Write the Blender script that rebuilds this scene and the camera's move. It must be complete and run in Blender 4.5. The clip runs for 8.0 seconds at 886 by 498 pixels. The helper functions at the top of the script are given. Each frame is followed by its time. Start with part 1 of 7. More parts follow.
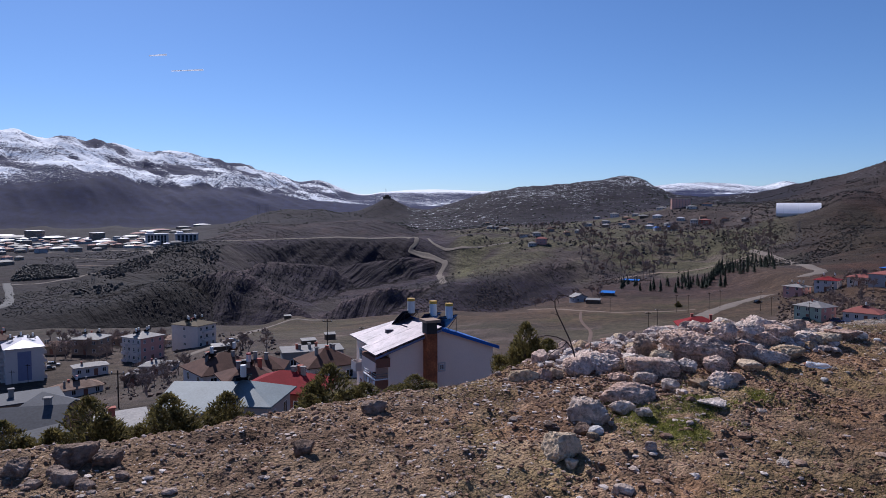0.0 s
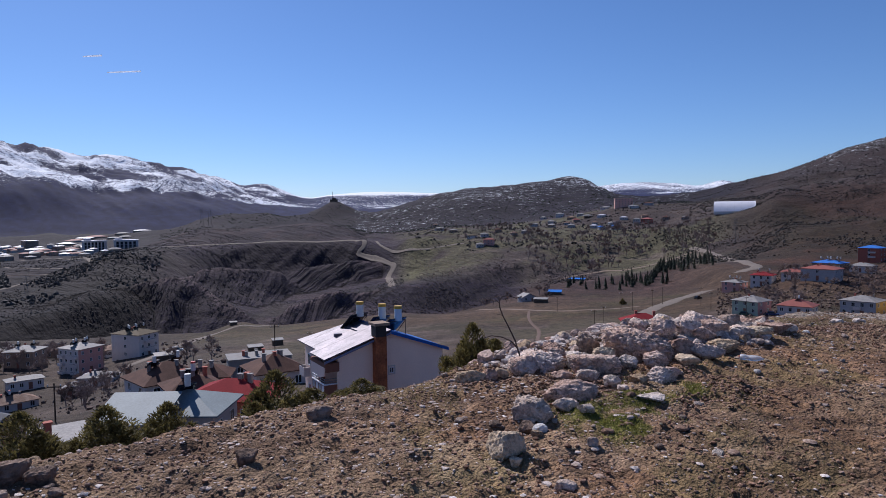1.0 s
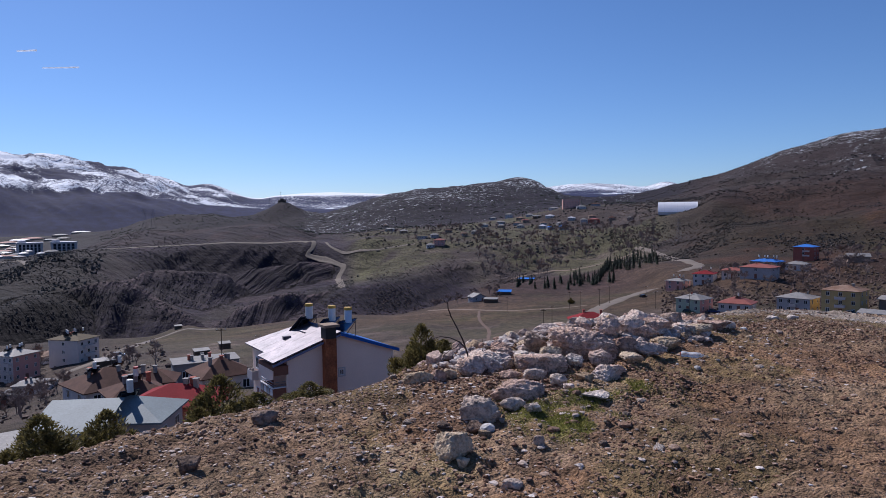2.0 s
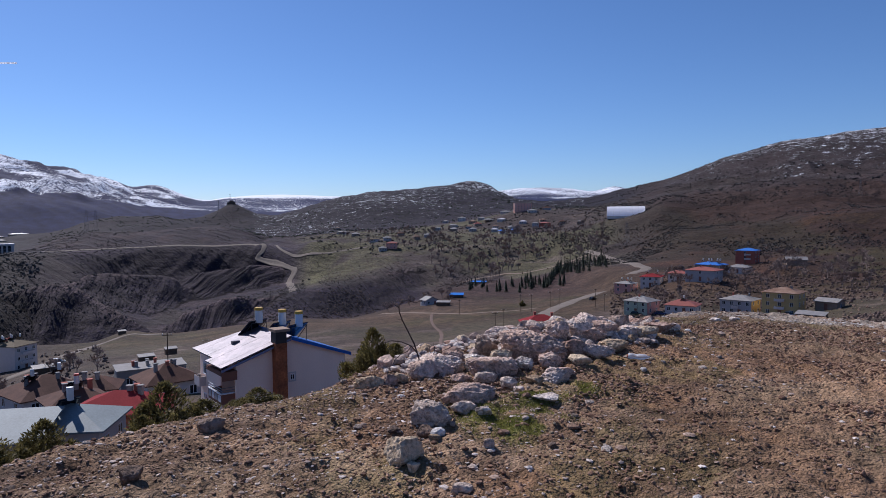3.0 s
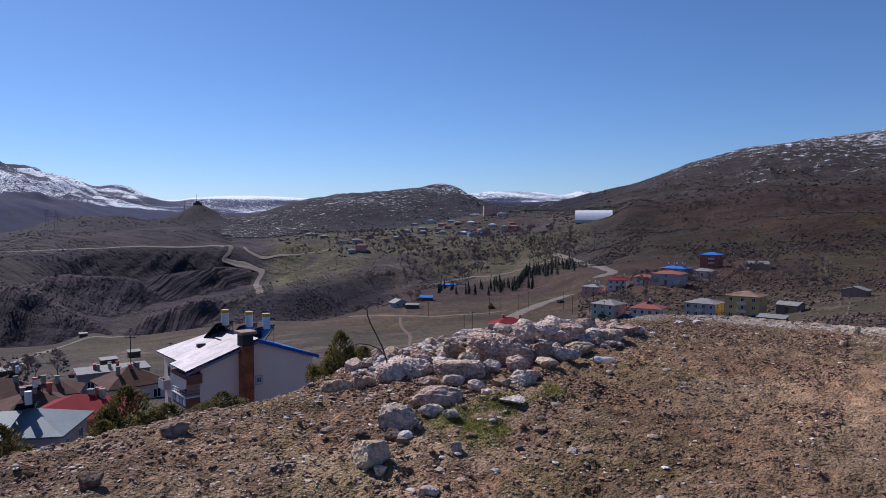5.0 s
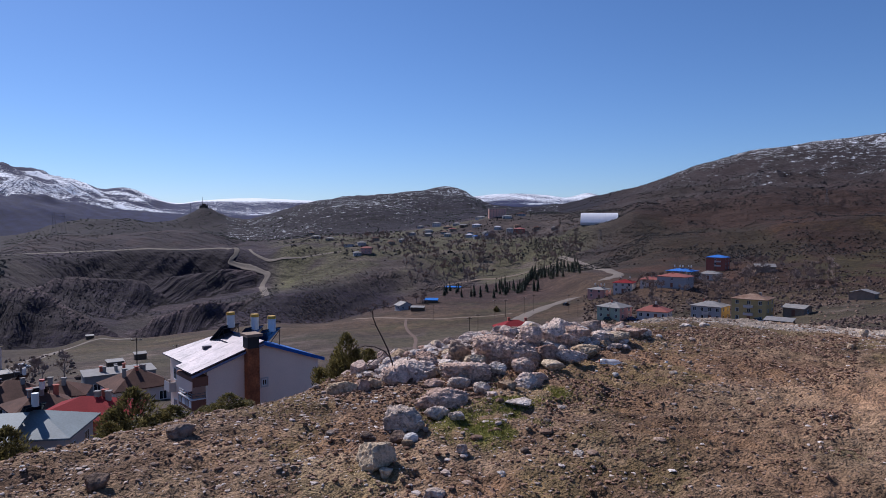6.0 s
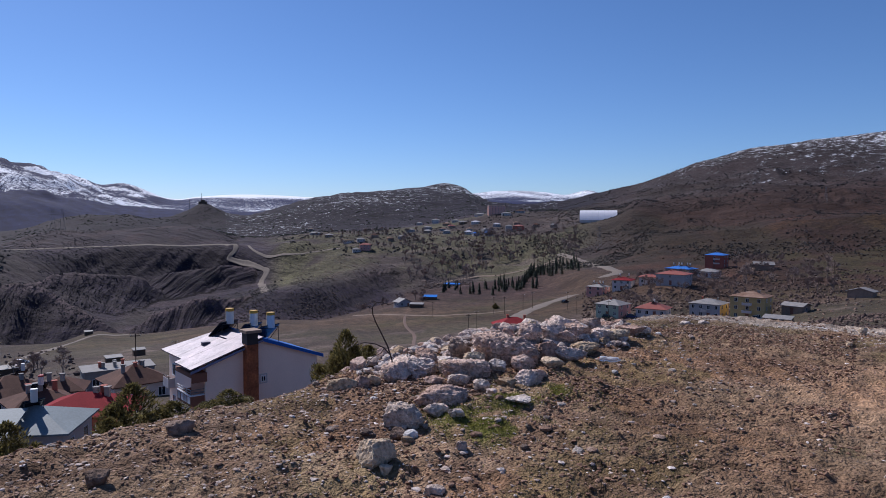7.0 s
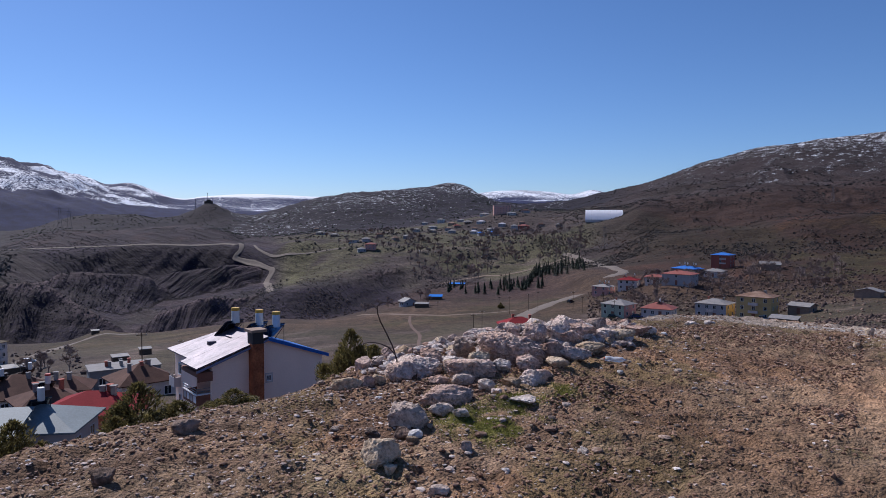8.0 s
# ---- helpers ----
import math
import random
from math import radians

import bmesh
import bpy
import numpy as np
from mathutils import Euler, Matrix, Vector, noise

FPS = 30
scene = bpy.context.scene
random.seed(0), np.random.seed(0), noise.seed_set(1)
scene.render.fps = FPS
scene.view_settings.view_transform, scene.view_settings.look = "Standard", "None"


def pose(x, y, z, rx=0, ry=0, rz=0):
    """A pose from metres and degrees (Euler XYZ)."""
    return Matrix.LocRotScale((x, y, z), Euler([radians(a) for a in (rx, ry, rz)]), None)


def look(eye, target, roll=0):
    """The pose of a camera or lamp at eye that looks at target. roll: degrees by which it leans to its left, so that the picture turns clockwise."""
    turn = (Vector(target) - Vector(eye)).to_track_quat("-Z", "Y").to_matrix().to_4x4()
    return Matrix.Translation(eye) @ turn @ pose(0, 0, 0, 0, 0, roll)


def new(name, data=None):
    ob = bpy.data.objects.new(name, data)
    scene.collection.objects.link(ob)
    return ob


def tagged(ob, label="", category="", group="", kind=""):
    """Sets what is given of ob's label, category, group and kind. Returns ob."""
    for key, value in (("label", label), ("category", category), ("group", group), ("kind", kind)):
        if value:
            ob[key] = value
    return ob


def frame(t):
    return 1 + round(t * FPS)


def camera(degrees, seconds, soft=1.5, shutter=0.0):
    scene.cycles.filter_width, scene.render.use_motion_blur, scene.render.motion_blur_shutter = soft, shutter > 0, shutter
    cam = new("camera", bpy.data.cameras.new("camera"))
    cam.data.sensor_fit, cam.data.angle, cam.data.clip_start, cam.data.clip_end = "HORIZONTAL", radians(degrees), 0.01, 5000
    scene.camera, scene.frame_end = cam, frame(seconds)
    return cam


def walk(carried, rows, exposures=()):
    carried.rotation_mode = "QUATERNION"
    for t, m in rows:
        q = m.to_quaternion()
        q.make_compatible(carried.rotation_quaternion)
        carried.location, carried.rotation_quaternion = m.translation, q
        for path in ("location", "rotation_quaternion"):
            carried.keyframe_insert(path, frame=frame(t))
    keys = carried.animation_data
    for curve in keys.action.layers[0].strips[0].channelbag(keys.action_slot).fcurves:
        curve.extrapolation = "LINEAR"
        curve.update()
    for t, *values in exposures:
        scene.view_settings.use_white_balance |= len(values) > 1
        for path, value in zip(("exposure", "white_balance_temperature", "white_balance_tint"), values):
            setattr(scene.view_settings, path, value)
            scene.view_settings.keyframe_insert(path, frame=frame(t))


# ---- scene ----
# The camera: held at eye height on a stony brow, turning slowly to the right.
cam = camera(65.4, 8.0, soft=0.5)
EYE = 1.6
walk(cam, [
    (0.0, pose(0.000, 0.000, EYE + 0.000, 86.90, 0.00, 0.00)),
    (0.5, pose(0.017, -0.008, EYE + 0.002, 86.90, 0.28, -1.51)),
    (1.0, pose(0.039, -0.016, EYE + 0.006, 87.04, 0.73, -4.33)),
    (1.5, pose(0.053, -0.020, EYE + 0.008, 87.04, 0.85, -6.48)),
    (3.0, pose(0.076, -0.021, EYE + 0.018, 87.26, 0.51, -12.38)),
    (3.5, pose(0.077, -0.027, EYE + 0.018, 87.38, 0.37, -13.94)),
    (4.0, pose(0.081, -0.030, EYE + 0.021, 87.22, 0.12, -14.49)),
    (5.5, pose(0.082, -0.029, EYE + 0.022, 87.60, 0.12, -14.96)),
    (6.0, pose(0.080, -0.026, EYE + 0.018, 87.68, 0.07, -14.46)),
    (6.5, pose(0.073, -0.027, EYE + 0.018, 87.73, 0.00, -14.66)),
    (7.0, pose(0.071, -0.023, EYE + 0.019, 87.42, -0.11, -14.53)),
    (7.5, pose(0.071, -0.016, EYE + 0.019, 87.29, -0.22, -14.27)),
    (8.0, pose(0.076, -0.019, EYE + 0.019, 87.39, -0.13, -14.09)),
], exposures=[(0.0, -0.20, 5300, 17), (8.0, -0.20, 5300, 17)])

# Light: clear spring noon, the sun high ahead and a little to one side.
SUN_BEARING, SUN_HEIGHT = -28.0, 41.0
world = bpy.data.worlds.new("sky")
scene.world = world
world.use_nodes = True
sky = world.node_tree.nodes.new("ShaderNodeTexSky")
sky.sky_type, sky.sun_disc = "NISHITA", False
sky.sun_elevation, sky.sun_rotation = radians(SUN_HEIGHT), radians(SUN_BEARING)
sky.altitude, sky.air_density, sky.dust_density, sky.ozone_density = 1500, 1.0, 0.5, 5.0
background = world.node_tree.nodes["Background"]
background.inputs["Strength"].default_value = 0.092
world.node_tree.links.new(sky.outputs[0], background.inputs["Color"])

sun_data = bpy.data.lights.new("sun", "SUN")
sun_data.energy, sun_data.angle, sun_data.color = 6.2, radians(0.53), (1.0, 0.865, 0.69)
sun = new("sun", sun_data)
sun.matrix_world = look(
    (math.sin(radians(SUN_BEARING)) * 50, math.cos(radians(SUN_BEARING)) * 50, 50 * math.tan(radians(SUN_HEIGHT))), (0, 0, 0))


# ---- materials ----
def material(name, color, rough=0.8, metal=0.0, vary=0.25, scale=3.0, fine=40.0, bump=0.0, bump_scale=30.0, tint=None, random_tone=0.0, spec=0.3, island=0.0):
    """A node material: a base colour broken by two scales of noise, with fine relief."""
    m = bpy.data.materials.new(name)
    m.use_nodes = True
    n, l = m.node_tree.nodes, m.node_tree.links
    p = n["Principled BSDF"]
    p.inputs["Roughness"].default_value = rough
    p.inputs["Metallic"].default_value = metal
    p.inputs["Specular IOR Level"].default_value = spec
    co = n.new("ShaderNodeTexCoord")
    big = n.new("ShaderNodeTexNoise")
    big.inputs["Scale"].default_value, big.inputs["Detail"].default_value = scale, 4
    small = n.new("ShaderNodeTexNoise")
    small.inputs["Scale"].default_value, small.inputs["Detail"].default_value = fine, 3
    l.new(co.outputs["Object"], big.inputs["Vector"])
    l.new(co.outputs["Object"], small.inputs["Vector"])
    tone = n.new("ShaderNodeMath")
    tone.operation = "ADD"
    l.new(big.outputs["Fac"], tone.inputs[0])
    l.new(small.outputs["Fac"], tone.inputs[1])
    ramp = n.new("ShaderNodeMapRange")
    ramp.inputs["From Min"].default_value, ramp.inputs["From Max"].default_value = 0.65, 1.35
    ramp.inputs["To Min"].default_value, ramp.inputs["To Max"].default_value = 1 - vary, 1 + vary
    l.new(tone.outputs[0], ramp.inputs["Value"])
    last = ramp.outputs[0]
    for amount, node, out in ((random_tone, "ShaderNodeObjectInfo", "Random"), (island, "ShaderNodeNewGeometry", "Random Per Island")):
        if amount:
            info = n.new(node)
            r = n.new("ShaderNodeMapRange")
            r.inputs["To Min"].default_value, r.inputs["To Max"].default_value = 1 - amount, 1 + amount
            l.new(info.outputs[out], r.inputs["Value"])
            mul = n.new("ShaderNodeMath")
            mul.operation = "MULTIPLY"
            l.new(last, mul.inputs[0])
            l.new(r.outputs[0], mul.inputs[1])
            last = mul.outputs[0]
    mix = n.new("ShaderNodeMix")
    mix.data_type = "RGBA"
    mix.inputs[6].default_value = (*color, 1)
    mix.inputs[7].default_value = (*(tint or color), 1)
    l.new(big.outputs["Fac"], mix.inputs["Factor"])
    scaled = n.new("ShaderNodeVectorMath")
    scaled.operation = "SCALE"
    l.new(mix.outputs[2], scaled.inputs[0])
    l.new(last, scaled.inputs["Scale"])
    l.new(scaled.outputs[0], p.inputs["Base Color"])
    if bump:
        rough_tex = n.new("ShaderNodeTexNoise")
        rough_tex.inputs["Scale"].default_value, rough_tex.inputs["Detail"].default_value = bump_scale, 5
        l.new(co.outputs["Object"], rough_tex.inputs["Vector"])
        b = n.new("ShaderNodeBump")
        b.inputs["Strength"].default_value, b.inputs["Distance"].default_value = 0.8, bump
        l.new(rough_tex.outputs["Fac"], b.inputs["Height"])
        l.new(b.outputs[0], p.inputs["Normal"])
    return m


def ground_material():
    """Bare ground: its cover is an attribute of the mesh (soil, grass, scree, the far land's painted haze), broken by
    noise from pebbles to fields; snow lies in patches.
    """
    m = bpy.data.materials.new("ground")
    m.use_nodes = True
    n, l = m.node_tree.nodes, m.node_tree.links
    p = n["Principled BSDF"]
    p.inputs["Roughness"].default_value = 0.95
    p.inputs["Specular IOR Level"].default_value = 0.15
    co = n.new("ShaderNodeTexCoord")
    cover = n.new("ShaderNodeAttribute")
    cover.attribute_name = "cover"
    last = None
    for scale, detail, spread in ((55.0, 3, 0.38), (7.0, 4, 0.42), (0.35, 5, 0.34), (0.035, 5, 0.30)):
        t = n.new("ShaderNodeTexNoise")
        t.inputs["Scale"].default_value, t.inputs["Detail"].default_value = scale, detail
        l.new(co.outputs["Object"], t.inputs["Vector"])
        r = n.new("ShaderNodeMapRange")
        r.inputs["From Min"].default_value, r.inputs["From Max"].default_value = 0.3, 0.7
        r.inputs["To Min"].default_value, r.inputs["To Max"].default_value = 1 - spread, 1 + spread
        l.new(t.outputs["Fac"], r.inputs["Value"])
        if last is None:
            last = r.outputs[0]
        else:
            mul = n.new("ShaderNodeMath")
            mul.operation = "MULTIPLY"
            l.new(last, mul.inputs[0])
            l.new(r.outputs[0], mul.inputs[1])
            last = mul.outputs[0]
    scaled = n.new("ShaderNodeVectorMath")
    scaled.operation = "SCALE"
    l.new(cover.outputs["Color"], scaled.inputs[0])
    l.new(last, scaled.inputs["Scale"])
    # tufts and low scrub of the open land
    tuft, open_land = n.new("ShaderNodeTexNoise"), n.new("ShaderNodeAttribute")
    open_land.attribute_name = "hummocks"
    tuft.inputs["Scale"].default_value, tuft.inputs["Detail"].default_value, tuft.inputs["Roughness"].default_value = 0.42, 5, 0.7
    l.new(co.outputs["Object"], tuft.inputs["Vector"])
    dark = n.new("ShaderNodeMapRange")
    dark.inputs["From Min"].default_value, dark.inputs["From Max"].default_value = 0.46, 0.60
    dark.inputs["To Max"].default_value = 0.68
    l.new(tuft.outputs["Fac"], dark.inputs["Value"])
    share = n.new("ShaderNodeMath")
    share.operation = "MULTIPLY"
    l.new(dark.outputs[0], share.inputs[0])
    l.new(open_land.outputs["Fac"], share.inputs[1])
    brush = n.new("ShaderNodeMix")
    brush.data_type = "RGBA"
    brush.inputs[7].default_value = (0.021, 0.0145, 0.0145, 1)
    l.new(share.outputs[0], brush.inputs["Factor"])
    l.new(scaled.outputs[0], brush.inputs[6])
    # snow: broken patches, the attribute's alpha says how much of the ground they take
    speck = n.new("ShaderNodeTexNoise")
    speck.inputs["Scale"].default_value, speck.inputs["Detail"].default_value, speck.inputs["Roughness"].default_value = 0.07, 8, 0.88
    l.new(co.outputs["Object"], speck.inputs["Vector"])
    less = n.new("ShaderNodeMath")
    less.operation = "SUBTRACT"
    l.new(cover.outputs["Alpha"], less.inputs[0])
    l.new(speck.outputs["Fac"], less.inputs[1])
    edge = n.new("ShaderNodeMapRange")
    edge.inputs["From Min"].default_value, edge.inputs["From Max"].default_value = -0.03, 0.06
    l.new(less.outputs[0], edge.inputs["Value"])
    mix = n.new("ShaderNodeMix")
    mix.data_type = "RGBA"
    l.new(edge.outputs[0], mix.inputs["Factor"])
    l.new(brush.outputs[2], mix.inputs[6])
    mix.inputs[7].default_value = (0.80, 0.83, 0.88, 1)
    l.new(mix.outputs[2], p.inputs["Base Color"])
    grit = n.new("ShaderNodeTexNoise")
    grit.inputs["Scale"].default_value, grit.inputs["Detail"].default_value = 38.0, 6
    l.new(co.outputs["Object"], grit.inputs["Vector"])
    b = n.new("ShaderNodeBump")
    b.inputs["Strength"].default_value, b.inputs["Distance"].default_value = 1.0, 0.065
    l.new(grit.outputs["Fac"], b.inputs["Height"])
    # hummocks, ledges and rills of the open land
    rough = n.new("ShaderNodeAttribute")
    rough.attribute_name = "hummocks"
    lumps = n.new("ShaderNodeTexNoise")
    lumps.inputs["Scale"].default_value, lumps.inputs["Detail"].default_value, lumps.inputs["Roughness"].default_value = 0.11, 6, 0.62
    l.new(co.outputs["Object"], lumps.inputs["Vector"])
    broad = n.new("ShaderNodeBump")
    broad.inputs["Distance"].default_value = 2.6
    l.new(rough.outputs["Fac"], broad.inputs["Strength"])
    l.new(lumps.outputs["Fac"], broad.inputs["Height"])
    # rills that run down the spurs
    fall, share = n.new("ShaderNodeAttribute"), n.new("ShaderNodeAttribute")
    fall.attribute_name, share.attribute_name = "fall", "gullies"
    rill = n.new("ShaderNodeTexNoise")
    rill.inputs["Scale"].default_value, rill.inputs["Detail"].default_value, rill.inputs["Roughness"].default_value = 0.11, 4, 0.55
    l.new(fall.outputs["Vector"], rill.inputs["Vector"])
    cut = n.new("ShaderNodeBump")
    cut.inputs["Distance"].default_value = 6.5
    l.new(share.outputs["Fac"], cut.inputs["Strength"])
    l.new(rill.outputs["Fac"], cut.inputs["Height"])
    l.new(broad.outputs[0], cut.inputs["Normal"])
    l.new(cut.outputs[0], b.inputs["Normal"])
    l.new(b.outputs[0], p.inputs["Normal"])
    return m


GROUND = ground_material()


# ---- the land ----
def hashed(ix, iy, seed):
    h = (ix.astype(np.int64) * 374761393 + iy.astype(np.int64) * 668265263 + seed * 1442695041) & 0x7FFFFFFF
    h = ((h ^ (h >> 13)) * 1274126177) & 0x7FFFFFFF
    return ((h ^ (h >> 16)) & 0xFFFF) / 65535.0


def value_noise(x, y, seed=0):
    """Smooth noise from -1 to 1 on a unit lattice."""
    ix, iy = np.floor(x), np.floor(y)
    u, v = x - ix, y - iy
    u, v = u * u * u * (u * (u * 6 - 15) + 10), v * v * v * (v * (v * 6 - 15) + 10)
    a, b = hashed(ix, iy, seed), hashed(ix + 1, iy, seed)
    c, d = hashed(ix, iy + 1, seed), hashed(ix + 1, iy + 1, seed)
    return 2 * ((a + (b - a) * u) * (1 - v) + (c + (d - c) * u) * v) - 1


def fbm(x, y, size, octaves=4, seed=0, fade=0.5):
    total, amp, s = 0.0, 1.0, size
    for i in range(octaves):
        total = total + amp * value_noise(x / s + 17.3 * i, y / s - 9.1 * i, seed + i)
        amp, s = amp * fade, s * 0.5
    return total


def ridged(x, y, size, octaves=4, seed=0, fade=0.5):
    total, amp, s = 0.0, 1.0, size
    for i in range(octaves):
        total = total + amp * (1 - 2 * np.abs(value_noise(x / s + 5.7 * i, y / s + 3.3 * i, seed + i)))
        amp, s = amp * fade, s * 0.5
    return total


def smooth(a, b, v):
    t = np.clip((v - a) / (b - a), 0, 1)
    return t * t * (3 - 2 * t)


def slopes(h, m):
    """Slopes for a curve through knots that never overshoots (last axis)."""
    left, right = m[..., :-1], m[..., 1:]
    w1, w2 = 2 * h[..., 1:] + h[..., :-1], h[..., 1:] + 2 * h[..., :-1]
    same = left * right > 0
    mid = np.where(same, (w1 + w2) / np.where(same, w1 / np.where(left == 0, 1, left) + w2 / np.where(right == 0, 1, right), 1), 0)
    return np.concatenate([m[..., :1], mid, m[..., -1:]], -1)


def hermite(x0, x1, y0, y1, d0, d1, x):
    h = x1 - x0
    t = (x - x0) / h
    return (2 * t**3 - 3 * t**2 + 1) * y0 + (t**3 - 2 * t**2 + t) * h * d0 + (3 * t**2 - 2 * t**3) * y1 + (t**3 - t**2) * h * d1


def along(knots, values, at):
    k, v = np.array(knots, float), np.array(values, float)
    h = np.diff(k)
    d = slopes(h, np.diff(v) / h)
    i = np.clip(np.searchsorted(k, at) - 1, 0, len(k) - 2)
    return hermite(k[i], k[i + 1], v[i], v[i + 1], d[i], d[i + 1], at)


LINES = []


def land_line(*knots):
    """One line of the land, round the hilltop: (bearing, distance, height) from knot to knot. Between two lines the slope runs evenly."""
    LINES.append(([k[0] for k in knots], [math.log(k[1]) for k in knots], [k[2] for k in knots]))


# the hilltop underfoot
land_line((-180, 0.001, 0), (180, 0.001, 0))
# the trodden ground a few steps ahead
land_line((-180, 4, 0.1), (-60, 3.2, -0.03), (-20, 3.2, -0.02), (10, 4.4, -0.02), (47, 5, 0), (180, 4, 0.1))
# the brow
land_line((-180, 9, 0.5), (-70, 6, -0.1), (-33, 5.3, -0.06), (-22, 5.3, -0.06), (-13, 5.5, -0.06), (-4, 5.9, -0.04),
          (1, 6.1, -0.07), (5.5, 6.7, -0.1), (10, 7.6, -0.11), (16, 8.6, -0.09), (24, 10, -0.09), (28.7, 11.5, -0.14),
          (33, 12.5, -0.17), (41, 12.8, -0.19), (47, 13, -0.2), (70, 13, -0.1), (180, 9, 0.5))
# the bank below the brow
land_line((-180, 14, 0.6), (-70, 11, -3), (-30, 9.5, -2.15), (-5, 10, -1.95), (6, 11.5, -1.5), (14, 13.5, -1.6),
          (24, 16, -1.9), (33, 18, -1.2), (47, 18, -1.1), (75, 18, -1), (180, 14, 0.6))
# the foot of the bank
land_line((-180, 60, 3), (-70, 45, -14), (-33, 42, -14.5), (-10, 46, -15.8), (0, 48, -17.8), (8, 60, -18.6),
          (20, 70, -17), (28, 70, -13), (40, 60, -9.6), (50, 55, -8.5), (90, 60, -5), (180, 60, 3))
# the first houses
land_line((-180, 150, 8), (-70, 95, -21), (-33, 90, -21.6), (-22, 88, -21.4), (-13, 86, -21), (0, 86, -22.3),
          (8, 115, -25.5), (16, 155, -28), (28, 170, -26), (40, 170, -22.6), (50, 170, -19), (90, 150, -6),
          (180, 150, 8))
# the village street
land_line((-180, 279.3, 12.77), (-70, 252.7, -48.41), (-33, 246.1, -50.26), (-23, 259.4, -50.46), (-20, 272.7, -49.18), (-14, 285.9, -47.28),
          (-6, 299.2, -47.94), (0, 305.9, -47.4), (8, 319.2, -47.81), (13, 319.2, -46.11), (20, 285.9, -40.63), (28, 259.4, -34.62),
          (38, 259.4, -33.01), (46, 239.4, -26.1), (90, 266, -5.85), (180, 279.3, 12.77))
# the meadow's edge
land_line((-180, 359.1, 15.43), (-70, 345.8, -51.07), (-33, 352.5, -49.82), (-25, 359.1, -53.36), (-20, 372.4, -56.72), (-15, 379.1, -59.3),
          (-12.2, 392, -57.4), (-10.8, 394, -59.6), (-9, 390, -60.2), (-6.8, 385.7, -58.2), (1, 385.7, -52.61), (4, 385.7, -53.63), (8, 399, -51.64), (10, 419, -50.59),
          (12.8, 452.2, -48.73), (16, 492.1, -49.26), (20, 492.1, -46.65), (24, 425.6, -42.38), (28, 359.1, -35.51), (33, 352.5, -28.62),
          (38, 352.5, -30.48), (46, 345.8, -28.66), (90, 359.1, 2.13), (180, 359.1, 15.43))
# the stream
land_line((-180, 438.9, 18.09), (-70, 425.6, -61.71), (-33, 465.5, -75.67), (-20, 485.5, -82.99), (-10, 508.1, -82.99), (0, 498.8, -76.34),
          (8, 518.7, -71.02), (12.8, 512.1, -56.39), (16, 538.6, -51.07), (20, 545.3, -45.75), (28, 425.6, -31.78), (38, 412.3, -28.46),
          (46, 412.3, -25.8), (90, 425.6, 10.11), (180, 438.9, 18.09))
# the crest of the spurs
land_line((-180, 598.5, 26.07), (-70, 558.6, -53.73), (-33, 532, -66.08), (-29.4, 532, -63.25), (-25.7, 538.6, -59.77), (-21.7, 558.6, -51.69),
          (-18.4, 571.9, -59.51), (-15.3, 585.2, -69.22), (-10.4, 598.5, -79.32), (-6.3, 598.5, -77.19), (-3.9, 598.5, -72.95), (1, 571.9, -58.01),
          (5.5, 585.2, -51.65), (9, 611.8, -45.48), (12, 638.4, -43.03), (16, 638.4, -48.65), (20, 638.4, -44.17), (24, 598.5, -37.1),
          (28, 558.6, -32.57), (33, 532, -22.55), (40, 505.4, -19.59), (47, 505.4, -17.82), (90, 532, 39.37), (180, 598.5, 26.07))
# the hollows behind the spurs
land_line((-180, 718.2, 31.39), (-70, 665, -56.39), (-33, 638.4, -63.04), (-20, 645.1, -61.71), (-12, 764.8, -69.69), (-4, 778.1, -69.69),
          (1, 704.9, -61.71), (6, 645.1, -45.75), (12, 704.9, -33.78), (20, 718.2, -29.79), (28, 691.6, -17.82), (33, 665, -4.52),
          (40, 665, 8.78), (47, 665, 14.1), (90, 691.6, 52.67), (180, 718.2, 31.39))
# the bench that carries the road
land_line((-180, 864.5, 39.37), (-70, 864.5, -53.73), (-33, 864.5, -54.3), (-25, 864.5, -50.0), (-21, 856.0, -35.0), (-18.3, 851.2, -33.6), (-15, 851.2, -33.49),
          (-6.3, 851.2, -29.91), (-2.2, 824.6, -30.08), (0, 798, -34.64), (1.7, 798, -26.26), (4.5, 824.6, -22.87), (12, 864.5, -19.53),
          (19, 864.5, -13.5), (24, 851.2, -5.83), (27, 824.6, -0.55), (30, 798, 7.17), (33, 798, 14.14), (40, 798, 23.89),
          (47, 798, 28.07), (90, 864.5, 79.27), (180, 864.5, 39.37))
# the hills above the road
land_line((-180, 1064, 47.35), (-70, 1064, -51.07), (-33, 1064, -52.3), (-21, 1064, -48.58), (-18, 1010.8, -31.93), (-15.3, 997.5, -18.24),
          (-10.8, 997.5, -14.59), (-6.7, 984.2, -10.42), (-3.9, 970.9, -16.7), (-1.8, 970.9, -27.9), (1, 984.2, -27.61), (4.5, 997.5, -20.52),
          (7.7, 1010.8, -20.64), (12.3, 1010.8, -14.28), (17, 1010.8, -0.17), (19, 984.2, 6.75), (24, 1010.8, 8.66), (28, 1010.8, 19.25),
          (33, 1010.8, 35.13), (40, 1010.8, 51.04), (47, 1010.8, 58.11), (90, 1064, 105.87), (180, 1064, 47.35))
